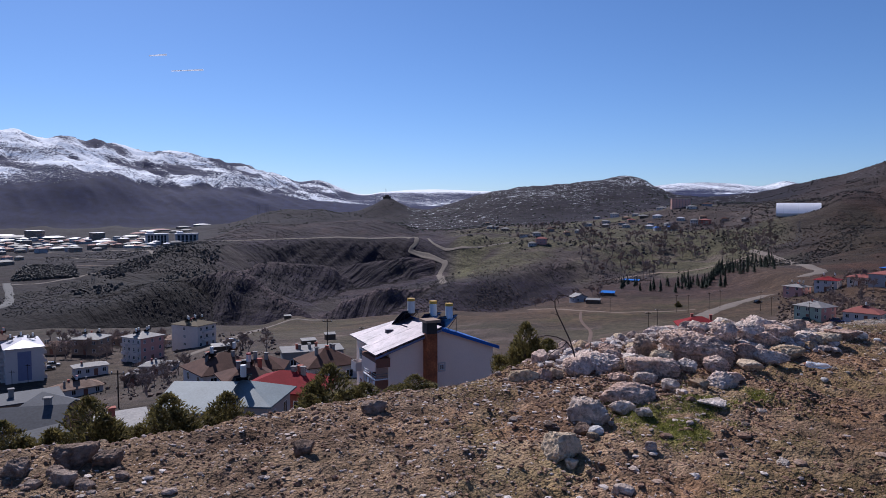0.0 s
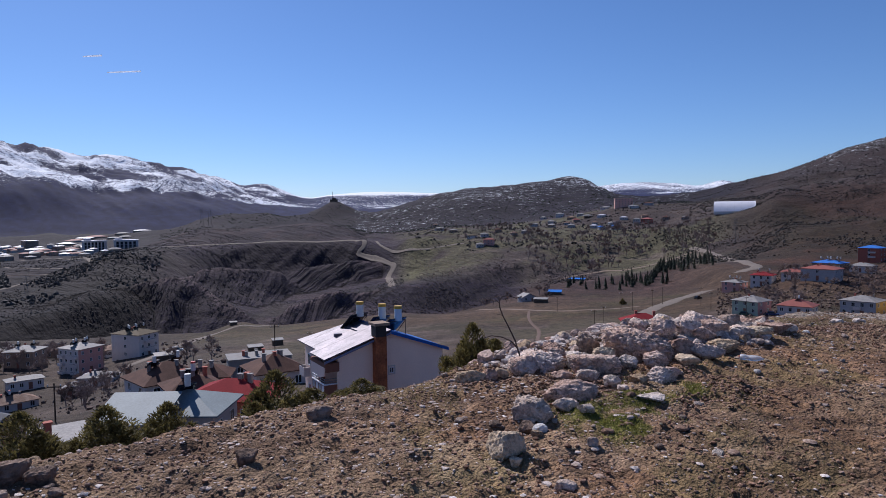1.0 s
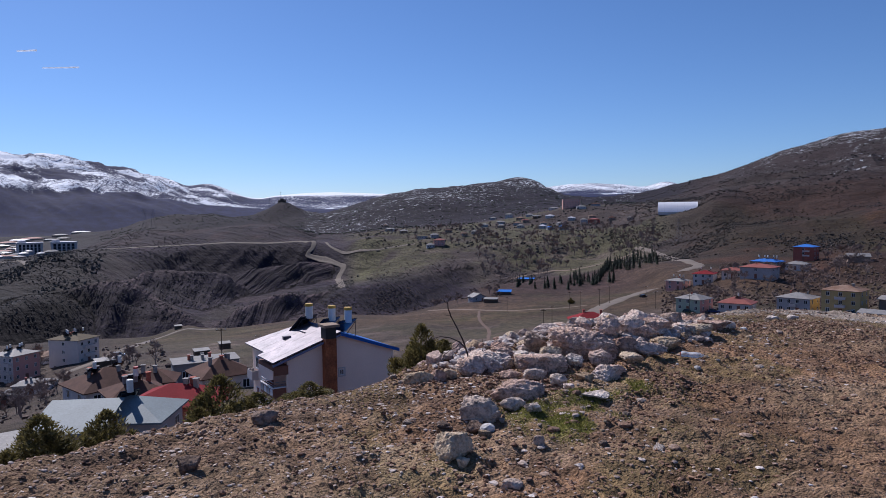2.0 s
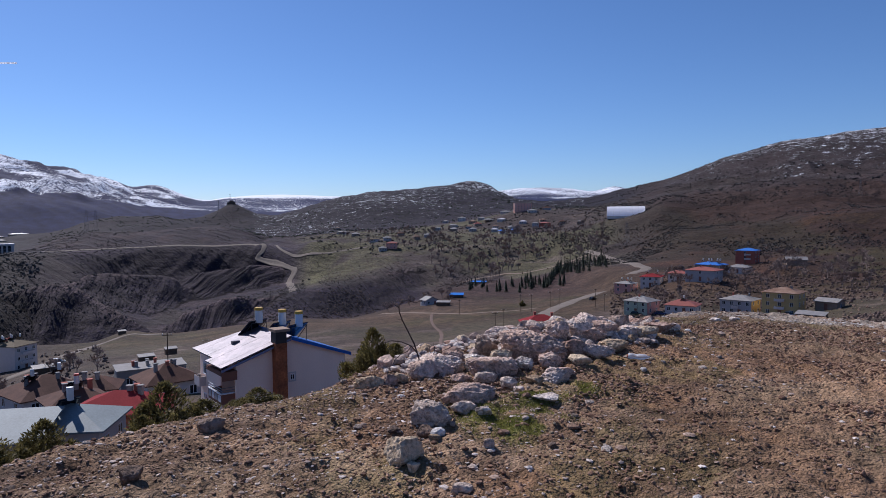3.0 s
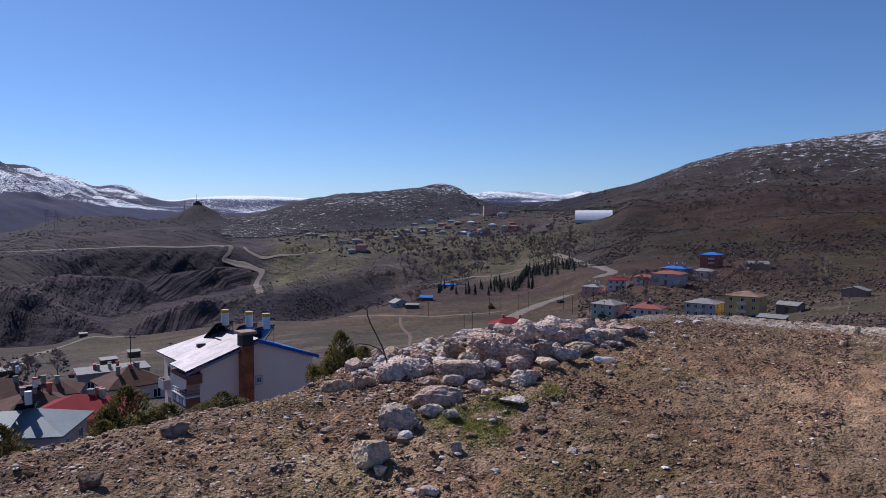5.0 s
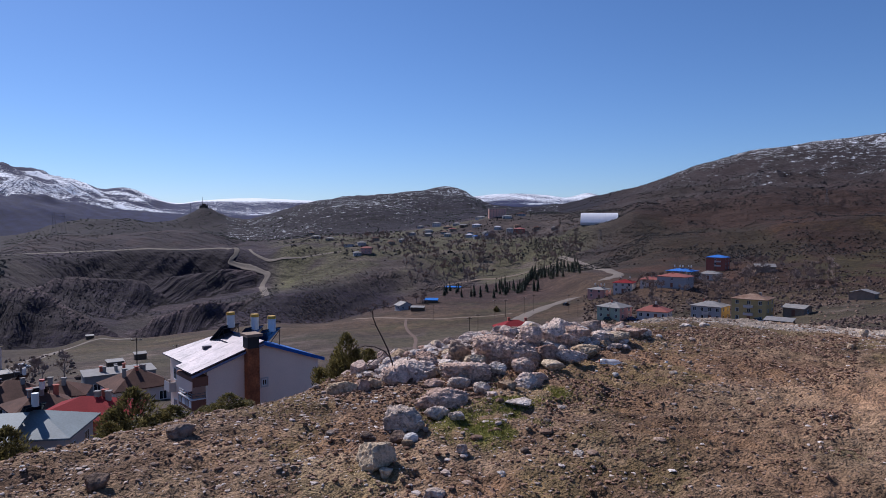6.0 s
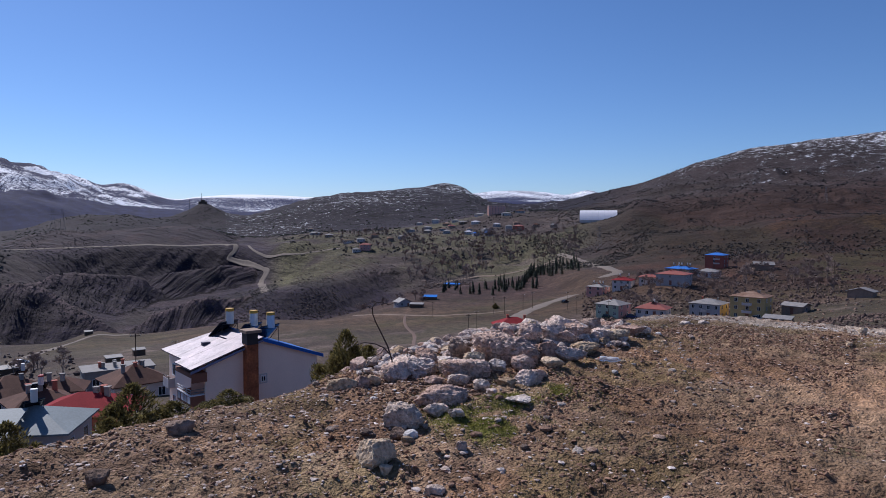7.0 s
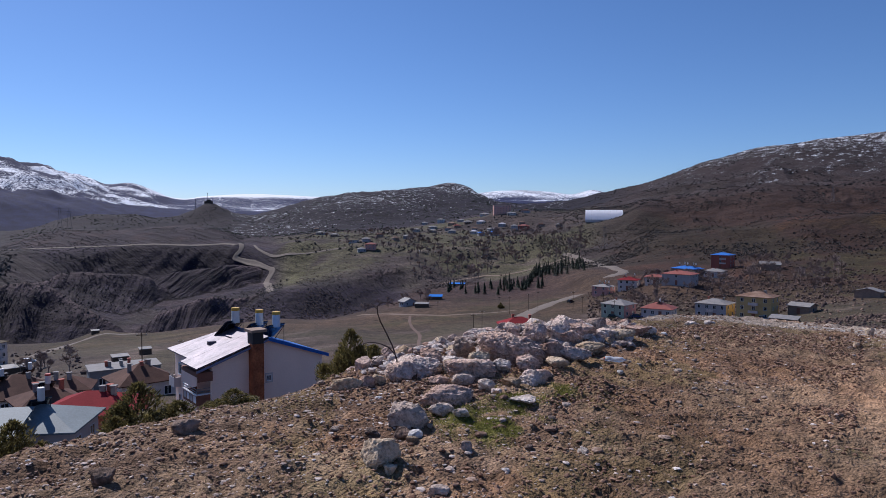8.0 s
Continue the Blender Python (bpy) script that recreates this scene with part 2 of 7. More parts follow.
# the dip below the ridge
land_line((-180, 1330, 52.67), (-70, 1330, -53.73), (-33, 1463, -53.73), (-21, 1463, -52.4), (-15, 1236.9, -32.45), (-8, 1236.9, -24.47),
          (-4, 1236.9, -21.81), (-1, 1236.9, -29.79), (5, 1236.9, -19.15), (12, 1263.5, -4.52), (18, 1263.5, 12.77), (24, 1197, 16.76),
          (28, 1170.4, 32.72), (33, 1197, 55.96), (40, 1197, 83.21), (47, 1197, 91.6), (90, 1330, 132.47), (180, 1330, 52.67))
# the ridge
land_line((-180, 1729, 59.32), (-70, 2194.5, -53.73), (-33, 2194.5, -44.36), (-24, 2194.5, -44.36), (-19, 1862, -40.65), (-17.4, 1795.5, -29.73),
          (-14.8, 1662.5, -5.08), (-12.2, 1662.5, 4.5), (-7.6, 1662.5, -1.3), (-4.6, 1662.5, -4.78), (-2.1, 1729, -3.83), (0.7, 1795.5, 20.41),
          (4, 1795.5, 43.6), (7.7, 1862, 61.42), (12.6, 1862, 74.76), (16, 1862, 69.88), (18.8, 1795.5, 39.21), (20.8, 1662.5, 32.07),
          (22.9, 1596, 35.04), (26.7, 1529.5, 55.01), (30.3, 1463, 73.41), (32.6, 1463, 92.36), (35.3, 1463, 117.51), (40.7, 1463, 137.31),
          (47, 1463, 151.49), (90, 1729, 172.37), (180, 1729, 59.32))
# the back of the ridge
land_line((-180, 2200, 40), (-70, 2250, -52), (-33, 2250, -52), (-17, 2250, -46), (0, 2250, -20), (15, 2250, 10),
          (40, 2000, 70), (90, 2250, 90), (180, 2200, 40))
# the foot of the snow mountain
land_line((-180, 2400, 40), (-70, 2440, -54), (-33, 2460, -54), (-20, 2480, -54), (-6, 2500, -30), (0, 2520, -12), (40, 2500, 50), (180, 2400, 40))
land_line((-180, 2600, 45), (-70, 2580, -20), (-33, 2580, -16), (-20, 2590, -24), (0, 2650, -10), (40, 2600, 50), (180, 2600, 40))
# its dark wooded shoulder
land_line((-180, 2950, 80), (-70, 2950, 130), (-32.6, 2950, 116.7), (-30.6, 2950, 127.5), (-29.1, 2950, 146.0), (-27.3, 2950, 142.1), (-25.1, 2950, 131.8),
          (-23.5, 2950, 111.5), (-21.6, 2950, 88.5), (-19.5, 2950, 85.2), (-17.4, 2950, 81.6), (-15.3, 2950, 75.5), (-13.1, 2950, 66.9),
          (-10.8, 2950, 53.3), (-8.6, 2950, 39.4), (-6.7, 2950, 30.0), (-3.9, 2950, 24), (4, 2950, 36), (16, 2950, 60),
          (26, 2950, 74), (60, 2950, 100), (180, 2950, 80))
# the snowy benches above it
land_line((-180, 3350, 130), (-70, 3350, 230), (-32.6, 3350, 182.7), (-30.5, 3350, 200.8), (-29.1, 3350, 213.1), (-27.3, 3350, 192.6), (-25.1, 3350, 181.5),
          (-23.5, 3350, 168.8), (-21.5, 3350, 145.9), (-19.5, 3350, 160.7), (-17.4, 3350, 165.2), (-15.2, 3350, 140.8), (-13.1, 3350, 110.3),
          (-10.4, 3350, 84.5), (-7.6, 3350, 60.8), (-6.2, 3350, 52.8), (-3, 3350, 52), (4, 3350, 58), (16, 3350, 84),
          (26, 3350, 92), (60, 3350, 130), (180, 3350, 130))
# the snowy skyline
land_line((-180, 4200, 200), (-70, 4200, 440), (-32.5, 4200, 415.1), (-31.6, 4200, 419.3), (-31.0, 4200, 398.6), (-29.6, 4200, 380.7), (-28.9, 4200, 389.2),
          (-27.3, 4200, 371.0), (-25.2, 4200, 368.4), (-23.9, 4200, 338.2), (-23.0, 4200, 327.9), (-21.5, 4200, 325.1), (-20.1, 4200, 305.8),
          (-18.0, 4200, 290.3), (-17.3, 4200, 258.9), (-16.1, 4200, 257.3), (-15.0, 4200, 232.3), (-13.9, 4200, 236.7), (-13.0, 4200, 214.3),
          (-11.7, 4200, 182.0), (-10.4, 4200, 189.6), (-9.0, 4200, 156.6), (-7.6, 4200, 116.5), (-6.5, 4200, 103.2), (-5.0, 4200, 118),
          (-2.5, 4200, 130), (-0.7, 4200, 133), (3.7, 4200, 122), (11.0, 4200, 108), (17.6, 4200, 152), (19.0, 4200, 163),
          (20.4, 4200, 163), (22.7, 4200, 154), (24.5, 4200, 134), (26.3, 4200, 163), (27.7, 4200, 143), (60, 4200, 160), (180, 4200, 200))
# the land beyond
land_line((-180, 4860, 190), (-70, 4860, 400), (-30, 4860, 330), (-15, 4860, 180), (0, 4860, 100), (30, 4860, 120),
          (180, 4860, 190))

# Rings and spokes of the one ground sheet: close together where the brow is, and ahead.
BEARING = np.radians(np.concatenate([np.arange(-46, 58, 0.15), np.arange(58, 314, 4.0)]))
RING = np.exp(np.concatenate([[math.log(0.002), math.log(0.35)], np.arange(math.log(0.7), math.log(2.2), 0.02), np.arange(math.log(2.2), math.log(15), 0.0080), np.arange(math.log(15), math.log(500), 0.0165), np.arange(math.log(500), math.log(1150), 0.0055), np.arange(math.log(1150), math.log(2600), 0.0165), np.arange(math.log(2600), math.log(4250), 0.0055), np.arange(math.log(4250), math.log(4880), 0.02)]))
SPOKES, RINGS = len(BEARING), len(RING)


def build_heights():
    deg = np.degrees(BEARING)
    deg = np.where(deg > 180, deg - 360, deg)
    u = np.stack([along(k, d, deg) for k, d, z in LINES], 1)
    z = np.stack([along(k, z, deg) for k, d, z in LINES], 1)
    h = np.diff(u, axis=1)
    s = slopes(h, np.diff(z, axis=1) / h)
    out = np.zeros((SPOKES, RINGS))
    lr = np.log(RING)
    for i in range(SPOKES):
        j = np.clip(np.searchsorted(u[i], lr) - 1, 0, len(LINES) - 2)
        out[i] = hermite(u[i][j], u[i][j + 1], z[i][j], z[i][j + 1], s[i][j], s[i][j + 1], lr)
    b, d = BEARING[:, None], RING[None, :]
    x, y = np.sin(b) * d, np.cos(b) * d
    deg = deg[:, None]

    def knoll(bearing, dist, across, height, power=2.0):
        a = math.radians(bearing)
        r = np.hypot(x - math.sin(a) * dist, y - math.cos(a) * dist) / across
        return height * np.exp(-r**power)

    u, v = 0.94 * x - 2.9, y - 8.2 - 0.25 * (x - 2.9)
    out += 0.22 * np.exp(-(u / 1.6) ** 2 - (v / 0.75) ** 2)   # the heap of earth under the boulders
    out += knoll(-4.6, 1662, 66, 41, 1.5) + knoll(15.1, 1862, 58, 22, 2.6)
    near = 1 - smooth(14, 40, d)
    out += near * (0.022 * fbm(x, y, 0.35, 4, 3) + 0.024 * ridged(x, y, 0.20, 3, 5) + 0.014 * smooth(0.1, 0.6, fbm(x, y, 1.5, 3, 108)) * ridged(x, y, 0.13, 2, 6) + 0.006 * value_noise(x / 0.06, y / 0.06, 8) + 0.05 * fbm(x, y, 2.2, 3, 9))
    mid = smooth(14, 60, d) * (1 - smooth(1200, 1900, d))
    out += mid * smooth(20, 400, d) * 1.4 * fbm(x, y, 80, 5, 21)
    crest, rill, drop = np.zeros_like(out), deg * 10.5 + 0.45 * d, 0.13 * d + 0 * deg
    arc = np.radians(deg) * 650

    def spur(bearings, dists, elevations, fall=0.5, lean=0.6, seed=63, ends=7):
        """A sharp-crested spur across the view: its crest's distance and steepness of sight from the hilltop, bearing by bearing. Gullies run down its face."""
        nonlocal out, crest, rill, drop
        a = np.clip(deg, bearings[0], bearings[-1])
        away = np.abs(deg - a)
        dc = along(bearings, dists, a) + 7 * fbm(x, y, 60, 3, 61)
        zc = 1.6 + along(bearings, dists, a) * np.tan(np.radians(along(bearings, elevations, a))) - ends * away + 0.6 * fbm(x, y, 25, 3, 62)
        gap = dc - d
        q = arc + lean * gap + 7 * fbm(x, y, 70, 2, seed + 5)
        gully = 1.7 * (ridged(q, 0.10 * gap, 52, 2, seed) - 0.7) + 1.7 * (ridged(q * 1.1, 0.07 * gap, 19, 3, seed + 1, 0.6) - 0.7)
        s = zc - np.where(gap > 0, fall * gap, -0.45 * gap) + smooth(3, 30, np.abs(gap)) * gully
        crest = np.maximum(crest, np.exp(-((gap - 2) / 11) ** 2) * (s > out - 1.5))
        rill, drop = np.where(s > out, q, rill), np.where(s > out, 0.20 * gap, drop)
        out = 0.5 * (out + s + np.sqrt((out - s) ** 2 + 3.0))

    # the long spur under the road, the ribbed one behind it, the near ones above the stream
    spur((-8.9, -7.7, -6.3, -4.0, -2.2, -1.0), (705, 715, 728, 745, 760, 768), (-4.85, -4.42, -4.1, -3.84, -3.75, -3.9), 0.44, 0.9, 63)
    spur((-17.2, -15.8, -15.1, -13.6, -11.8, -10.0, -9.0, -8.5), (650, 668, 675, 680, 682, 684, 686, 684), (-4.8, -4.62, -4.26, -4.11, -4.27, -4.39, -4.6, -5.2), 0.44, 0.35, 83, 7)
    spur((-27, -24, -20.4, -17.5, -15.8, -14.9, -13.7, -12.3, -11.2), (560, 565, 572, 580, 585, 572, 552, 535, 524), (-6.3, -5.7, -5.06, -4.72, -4.85, -5.5, -6.5, -7.45, -8.2), 0.46, 0.3, 103)
    spur((-11.1, -10.2, -9.1, -7.9, -6.8, -4.4, -3.0, -0.7, 2.5, 6.0, 8.6, 10.4), (515, 522, 530, 540, 553, 565, 572, 580, 580, 590, 600, 610), (-9.0, -8.5, -7.85, -7.3, -6.85, -6.25, -6.4, -6.2, -5.7, -5.2, -4.6, -4.2), 0.48, 0.5, 123)
    # rills on the scree below the road, and low ribs elsewhere
    under = smooth(752, 785, d) * (1 - smooth(825, 842, d)) * smooth(-15, -12, deg) * (1 - smooth(-3, -1.5, deg))
    q = np.radians(deg) * 800 + 0.8 * (840 - d)
    out += under * (2.2 * (ridged(q, 0.05 * d, 46, 2, 141) - 0.6) + 0.9 * ridged(q, 0.05 * d, 15, 2, 143))
    bad = smooth(475, 540, d) * (1 - smooth(1010, 1150, d)) * (1 - 0.75 * smooth(8, 20, deg)) * (0.45 + 0.55 * smooth(-27, -19, deg))
    bench = np.exp(-(((d - 849 + 24 * smooth(-5, -2, deg)) / 27) ** 2))
    u, v = deg * 10.5 + 12 * fbm(x, y, 90, 3, 71), d + 30 * fbm(x, y, 130, 3, 72)
    shape = ridged(u + 0.35 * v, 0.30 * v, 92, 5, 31, 0.55)
    out += bad * (1 - bench) * (0.9 * shape + 1.0 * ridged(u + 0.55 * v, 0.32 * v, 42, 4, 33) - 0.9)
    far = smooth(1060, 1500, d) * (1 - smooth(2100, 2600, d))
    out += far * (5.0 * fbm(x, y, 210, 5, 41) + 5.0 * ridged(x + 0.3 * y, y * 0.4, 150, 5, 43) - 2.5)
    right = smooth(370, 800, d) * smooth(24, 34, deg) * (1 - 0.95 * np.exp(-((deg - 27.4) / 2.2) ** 2 - ((d - 790) / 110) ** 2)) * (1 - 0.92 * smooth(1050, 1330, d)) * (1 - smooth(1500, 2200, d))
    out += right * (7.0 * ridged(x + y, 0.6 * (y - x), 240, 5, 47) + 6.0 * (ridged(x - 0.5 * y + 14 * fbm(x, y, 90, 2, 49), 0.22 * (x + y), 120, 4, 48, 0.55) - 0.5) - 4.5)
    # the snow mountain: ribs and cliffs that run down towards the valley
    peak = smooth(2560, 2800, d) * (1 - 0.8 * smooth(-14, -6, deg))
    q = np.radians(deg) * 3400 + 0.35 * (d - 2950) + 60 * fbm(x, y, 500, 3, 55)
    body = 1 - 0.75 * smooth(3950, 4200, d)
    low = 1 - smooth(2900, 3050, d)
    out += peak * low * (9 * ridged(q, 0.3 * d, 260, 4, 51) - 5)
    out += peak * (1 - low) * body * (18 * ridged(q, 0.45 * d, 420, 5, 52, 0.55) + 13 * ridged(q, 0.5 * d, 130, 4, 53, 0.55) - 17)
    return out, x, y, crest, rill, drop


Z, GX, GY, CREST, RILL, DROP = build_heights()


def ground_z(x, y):
    """Height of the ground sheet at a place."""
    x, y = np.asarray(x, float), np.asarray(y, float)
    b = np.arctan2(x, y)
    b = np.where(b < BEARING[0], b + 2 * math.pi, b)
    i = np.clip(np.searchsorted(BEARING, b) - 1, 0, SPOKES - 1)
    nxt = (i + 1) % SPOKES
    step = np.where(nxt == 0, BEARING[0] + 2 * math.pi - BEARING[-1], BEARING[nxt] - BEARING[i])
    u = (b - BEARING[i]) / step
    d = np.clip(np.hypot(x, y), RING[0], RING[-1])
    j = np.clip(np.searchsorted(RING, d) - 1, 0, RINGS - 2)
    v = (d - RING[j]) / (RING[j + 1] - RING[j])
    z = (Z[i, j] * (1 - v) + Z[i, j + 1] * v) * (1 - u) + (Z[nxt, j] * (1 - v) + Z[nxt, j + 1] * v) * u
    return float(z) if z.ndim == 0 else z
# end of land


def big_mesh(name, co, quads, mat, smooth_faces=True):
    """A mesh from arrays: co (n, 3), quads (m, 3 or 4)."""
    me = bpy.data.meshes.new(name)
    k = quads.shape[1]
    me.vertices.add(len(co))
    me.vertices.foreach_set("co", co.astype(np.float32).ravel())
    me.loops.add(quads.size)
    me.loops.foreach_set("vertex_index", quads.astype(np.int32).ravel())
    me.polygons.add(len(quads))
    me.polygons.foreach_set("loop_start", np.arange(len(quads), dtype=np.int32) * k)
    me.polygons.foreach_set("use_smooth", np.full(len(quads), smooth_faces))
    me.materials.append(mat)
    me.update(calc_edges=True)
    me.validate()
    return new(name, me)


TURF = ((2.40, 6.02, 0.32), (2.12, 5.75, 0.26), (1.62, 5.33, 0.30), (1.70, 4.92, 0.30), (1.55, 5.85, 0.22), (2.72, 6.22, 0.26), (2.15, 5.35, 0.24), (1.82, 5.15, 0.26), (2.62, 5.85, 0.16))   # short green grass by the boulders: x, y, reach


def cover_of(x, y, z, bearing, d):
    """Ground cover: colour of soil and plants, with haze painted into the far land, and how much snow lies (alpha)."""
    deg = np.degrees(bearing)
    deg = np.where(deg > 180, deg - 360, deg)
    c = np.zeros((*x.shape, 4))

    def lay(color, amount):
        a = np.clip(amount, 0, 1)[..., None]
        c[..., :3] = c[..., :3] * (1 - a) + np.array(color) * a

    n1, n2, n3 = fbm(x, y, 3.0, 4, 101), fbm(x, y, 60, 4, 102), fbm(x, y, 25, 4, 103)
    n4 = fbm(x, y, 220, 5, 104)
    steep = np.abs(np.gradient(z, axis=1) / np.gradient(d, axis=1))
    gentle = 1 - smooth(0.08, 0.36, steep + 0.05 * n3)
    # the stony brow: grey-brown soil, red earth, thin moss and grass, a pale dusty track
    lay((0.235, 0.172, 0.116), np.ones_like(x))
    lay((0.190, 0.112, 0.064), smooth(0.0, 0.6, fbm(x, y, 1.7, 3, 105)) * (0.30 + 0.4 * smooth(-12, 6, deg)))
    lay((0.135, 0.120, 0.052), smooth(0.10, 0.5, fbm(x, y, 1.3, 4, 106)) * 0.45 * smooth(2, 7, deg + d))
    lay((0.120, 0.078, 0.056), smooth(0.12, 0.5, fbm(x, y, 0.42, 3, 151)) * 0.6)
    lay((0.300, 0.225, 0.165), smooth(0.25, 0.6, fbm(x, y, 0.30, 3, 152)) * 0.35)
    for gx, gy, gr in TURF:
        lay((0.155, 0.165, 0.045), np.exp(-(((x - gx) ** 2 + (y - gy) ** 2) / gr**2) ** 1.5) * smooth(-0.5, 0.2, fbm(x, y, 0.35, 3, 107)) * 0.9)
    lay((0.33, 0.215, 0.135), smooth(26, 40, deg) * smooth(3, 5, d) * (1 - smooth(7.5, 10.5, d)) * smooth(-0.5, 0.4, n1) * 0.9)
    lay((0.34, 0.30, 0.26), smooth(29, 33, deg) * smooth(12.5, 12.7, d) * (1 - smooth(13.6, 14.4, d)))
    c[..., :3] *= (1.12 + 0.18 * smooth(-4, 10, deg) * (1 - 0.7 * smooth(22, 32, deg)))[..., None] * np.array((1.08, 1.0, 0.91))
    # the bank and the village ground
    village = smooth(18, 40, d)
    lay((0.068, 0.049, 0.038), village)
    lay((0.066, 0.056, 0.032), village * smooth(-0.1, 0.5, n3) * 0.7)
    lay((0.14, 0.105, 0.085), village * smooth(0.3, 0.8, fbm(x, y, 14, 4, 131)) * 0.6)
    lay((0.062, 0.046, 0.038), village * (1 - smooth(-17, -10, deg)) * (1 - smooth(240, 300, d)) * 0.7)
    # the meadow: brown winter grass
    out = 135 * smooth(7, 12, deg) * (1 - smooth(24, 29, deg))   # how much farther the meadow reaches below the pines
    meadow = smooth(270, 310, d) * (1 - smooth(400 + out, 440 + out, d)) * smooth(-20, -15, deg)
    lay((0.066, 0.042, 0.025), meadow * 0.9)
    lay((0.060, 0.047, 0.023), meadow * smooth(0.0, 0.6, n2))
    lay((0.120, 0.078, 0.051), meadow * smooth(0.3, 0.8, fbm(x, 2.2 * y, 22, 4, 155)) * 0.6)
    lay((0.050, 0.032, 0.021), meadow * smooth(0.25, 0.7, fbm(x, 2.5 * y, 14, 4, 156)) * 0.6)
    # dark scrubby spurs with pale grey scree and thin grass on top; the mauve base colour takes in haze
    spur = smooth(400 + out, 455 + out, d)
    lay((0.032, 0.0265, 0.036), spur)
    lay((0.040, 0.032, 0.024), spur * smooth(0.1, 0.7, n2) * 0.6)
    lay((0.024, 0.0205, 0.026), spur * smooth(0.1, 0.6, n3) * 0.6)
    # thin grass on crests and gentle tops, paler than steep faces as painted sunlight
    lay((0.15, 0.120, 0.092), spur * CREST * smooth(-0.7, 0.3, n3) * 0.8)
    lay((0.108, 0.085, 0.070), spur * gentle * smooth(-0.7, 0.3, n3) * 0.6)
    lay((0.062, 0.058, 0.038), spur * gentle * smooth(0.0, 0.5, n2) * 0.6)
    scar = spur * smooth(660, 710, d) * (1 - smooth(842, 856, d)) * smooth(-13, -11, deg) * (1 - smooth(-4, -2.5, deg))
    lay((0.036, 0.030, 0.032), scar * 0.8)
    inner = 60 * smooth(8, 13, deg)
    green = smooth(575 - inner, 640 - inner, d) * (1 - smooth(1010, 1110, d)) * smooth(-0.5, 2.0, deg) * (1 - smooth(24, 29, deg))
    lay((0.066, 0.051, 0.041), green * 0.8)
    lay((0.100, 0.094, 0.046), green * smooth(-0.05, 0.45, fbm(x, y, 110, 5, 110)))
    lay((0.130, 0.104, 0.080), green * smooth(0.35, 0.8, fbm(x, y, 30, 4, 111)) * 0.6)
    lay((0.120, 0.118, 0.050), green * (1 - smooth(9, 13, deg)) * smooth(0.05, 0.5, fbm(x, y, 75, 4, 112)) * 0.8)
    # the right-hand mountain: red-brown scrub
    red = smooth(300, 400, d) * smooth(25, 31, deg)
    lay((0.044, 0.027, 0.020), red)
    lay((0.084, 0.037, 0.023), red * smooth(0.1, 0.6, n3) * (1 - smooth(520, 720, d)) * 0.8)
    lay((0.032, 0.023, 0.012), red * smooth(0.0, 0.5, n2) * (1 - smooth(400, 560, d)) * 0.6)
    lay((0.034, 0.026, 0.019), red * smooth(0.0, 0.6, n4) * 0.7)
    lay((0.036, 0.034, 0.020), red * smooth(0.0, 0.6, -fbm(x - 0.5 * y, 0.3 * (x + y), 120, 4, 154)) * 0.7)
    lay((0.078, 0.042, 0.028), red * (1 - smooth(430, 560, d)) * smooth(-0.5, 0.4, n3) * 0.6)
    c[..., :3] *= 1 - red[..., None] * (1 - np.array((0.92, 0.82, 0.82)))
    high = red * smooth(760, 1000, d)
    lay((0.052, 0.042, 0.043), high * (0.6 + 0.4 * smooth(-0.3, 0.4, n2)))
    lay((0.042, 0.038, 0.016), red * smooth(36, 42, deg) * (1 - smooth(520, 640, d)) * smooth(-0.2, 0.5, n3) * 0.8)
    over = spur * smooth(840, 880, d) * (1 - smooth(1090, 1180, d)) * (1 - smooth(-1.5, 1.0, deg))
    lay((0.030, 0.023, 0.024), over * 0.6)
    lay((0.066, 0.042, 0.034), over * smooth(0.25, 0.7, n3) * 0.6)
    lay((0.034, 0.027, 0.022), smooth(240, 330, d) * (1 - smooth(470, 560, d)) * (1 - smooth(-18, -13, deg)) * 0.55)
    flat = (1 - smooth(-23, -20, deg)) * smooth(545, 565, d) * (1 - smooth(690, 715, d))
    lay((0.062, 0.055, 0.045), flat * smooth(-0.6, 0.2, n3) * 0.85)
    lay((0.042, 0.042, 0.030), flat * smooth(0.0, 0.5, n2) * 0.6)
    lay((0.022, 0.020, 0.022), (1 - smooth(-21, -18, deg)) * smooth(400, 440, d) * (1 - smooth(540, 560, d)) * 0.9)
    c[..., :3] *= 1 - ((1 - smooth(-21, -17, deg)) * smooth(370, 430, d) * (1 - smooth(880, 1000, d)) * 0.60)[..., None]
    # the ridge: dark heath, its bluish tone a painted haze
    ridge = smooth(1060, 1200, d)
    lay((0.0125, 0.0112, 0.0185), ridge * (1 - smooth(26, 30, deg) * 0.8))
    lay((0.022, 0.0155, 0.0165), ridge * smooth(0.2, 0.8, n4) * 0.5)
    # valley floor and the far mountains
    plain = smooth(800, 930, d) * (1 - smooth(-20, -17.5, deg)) * (1 - smooth(2400, 2600, d))
    lay((0.022, 0.020, 0.022), plain * 0.85)
    lay((0.036, 0.041, 0.034), plain * smooth(1400, 1600, d) * smooth(-0.2, 0.4, n4) * 0.8)
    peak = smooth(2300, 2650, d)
    # the blue in these rock colours is painted haze
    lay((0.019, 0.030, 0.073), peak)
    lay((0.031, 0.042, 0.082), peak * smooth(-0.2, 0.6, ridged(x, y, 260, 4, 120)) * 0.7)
    snow = np.zeros_like(x)
    q = np.radians(deg) * 3400 + 0.35 * (d - 2950)
    rocky = ridged(q, 0.45 * d, 200, 5, 140)
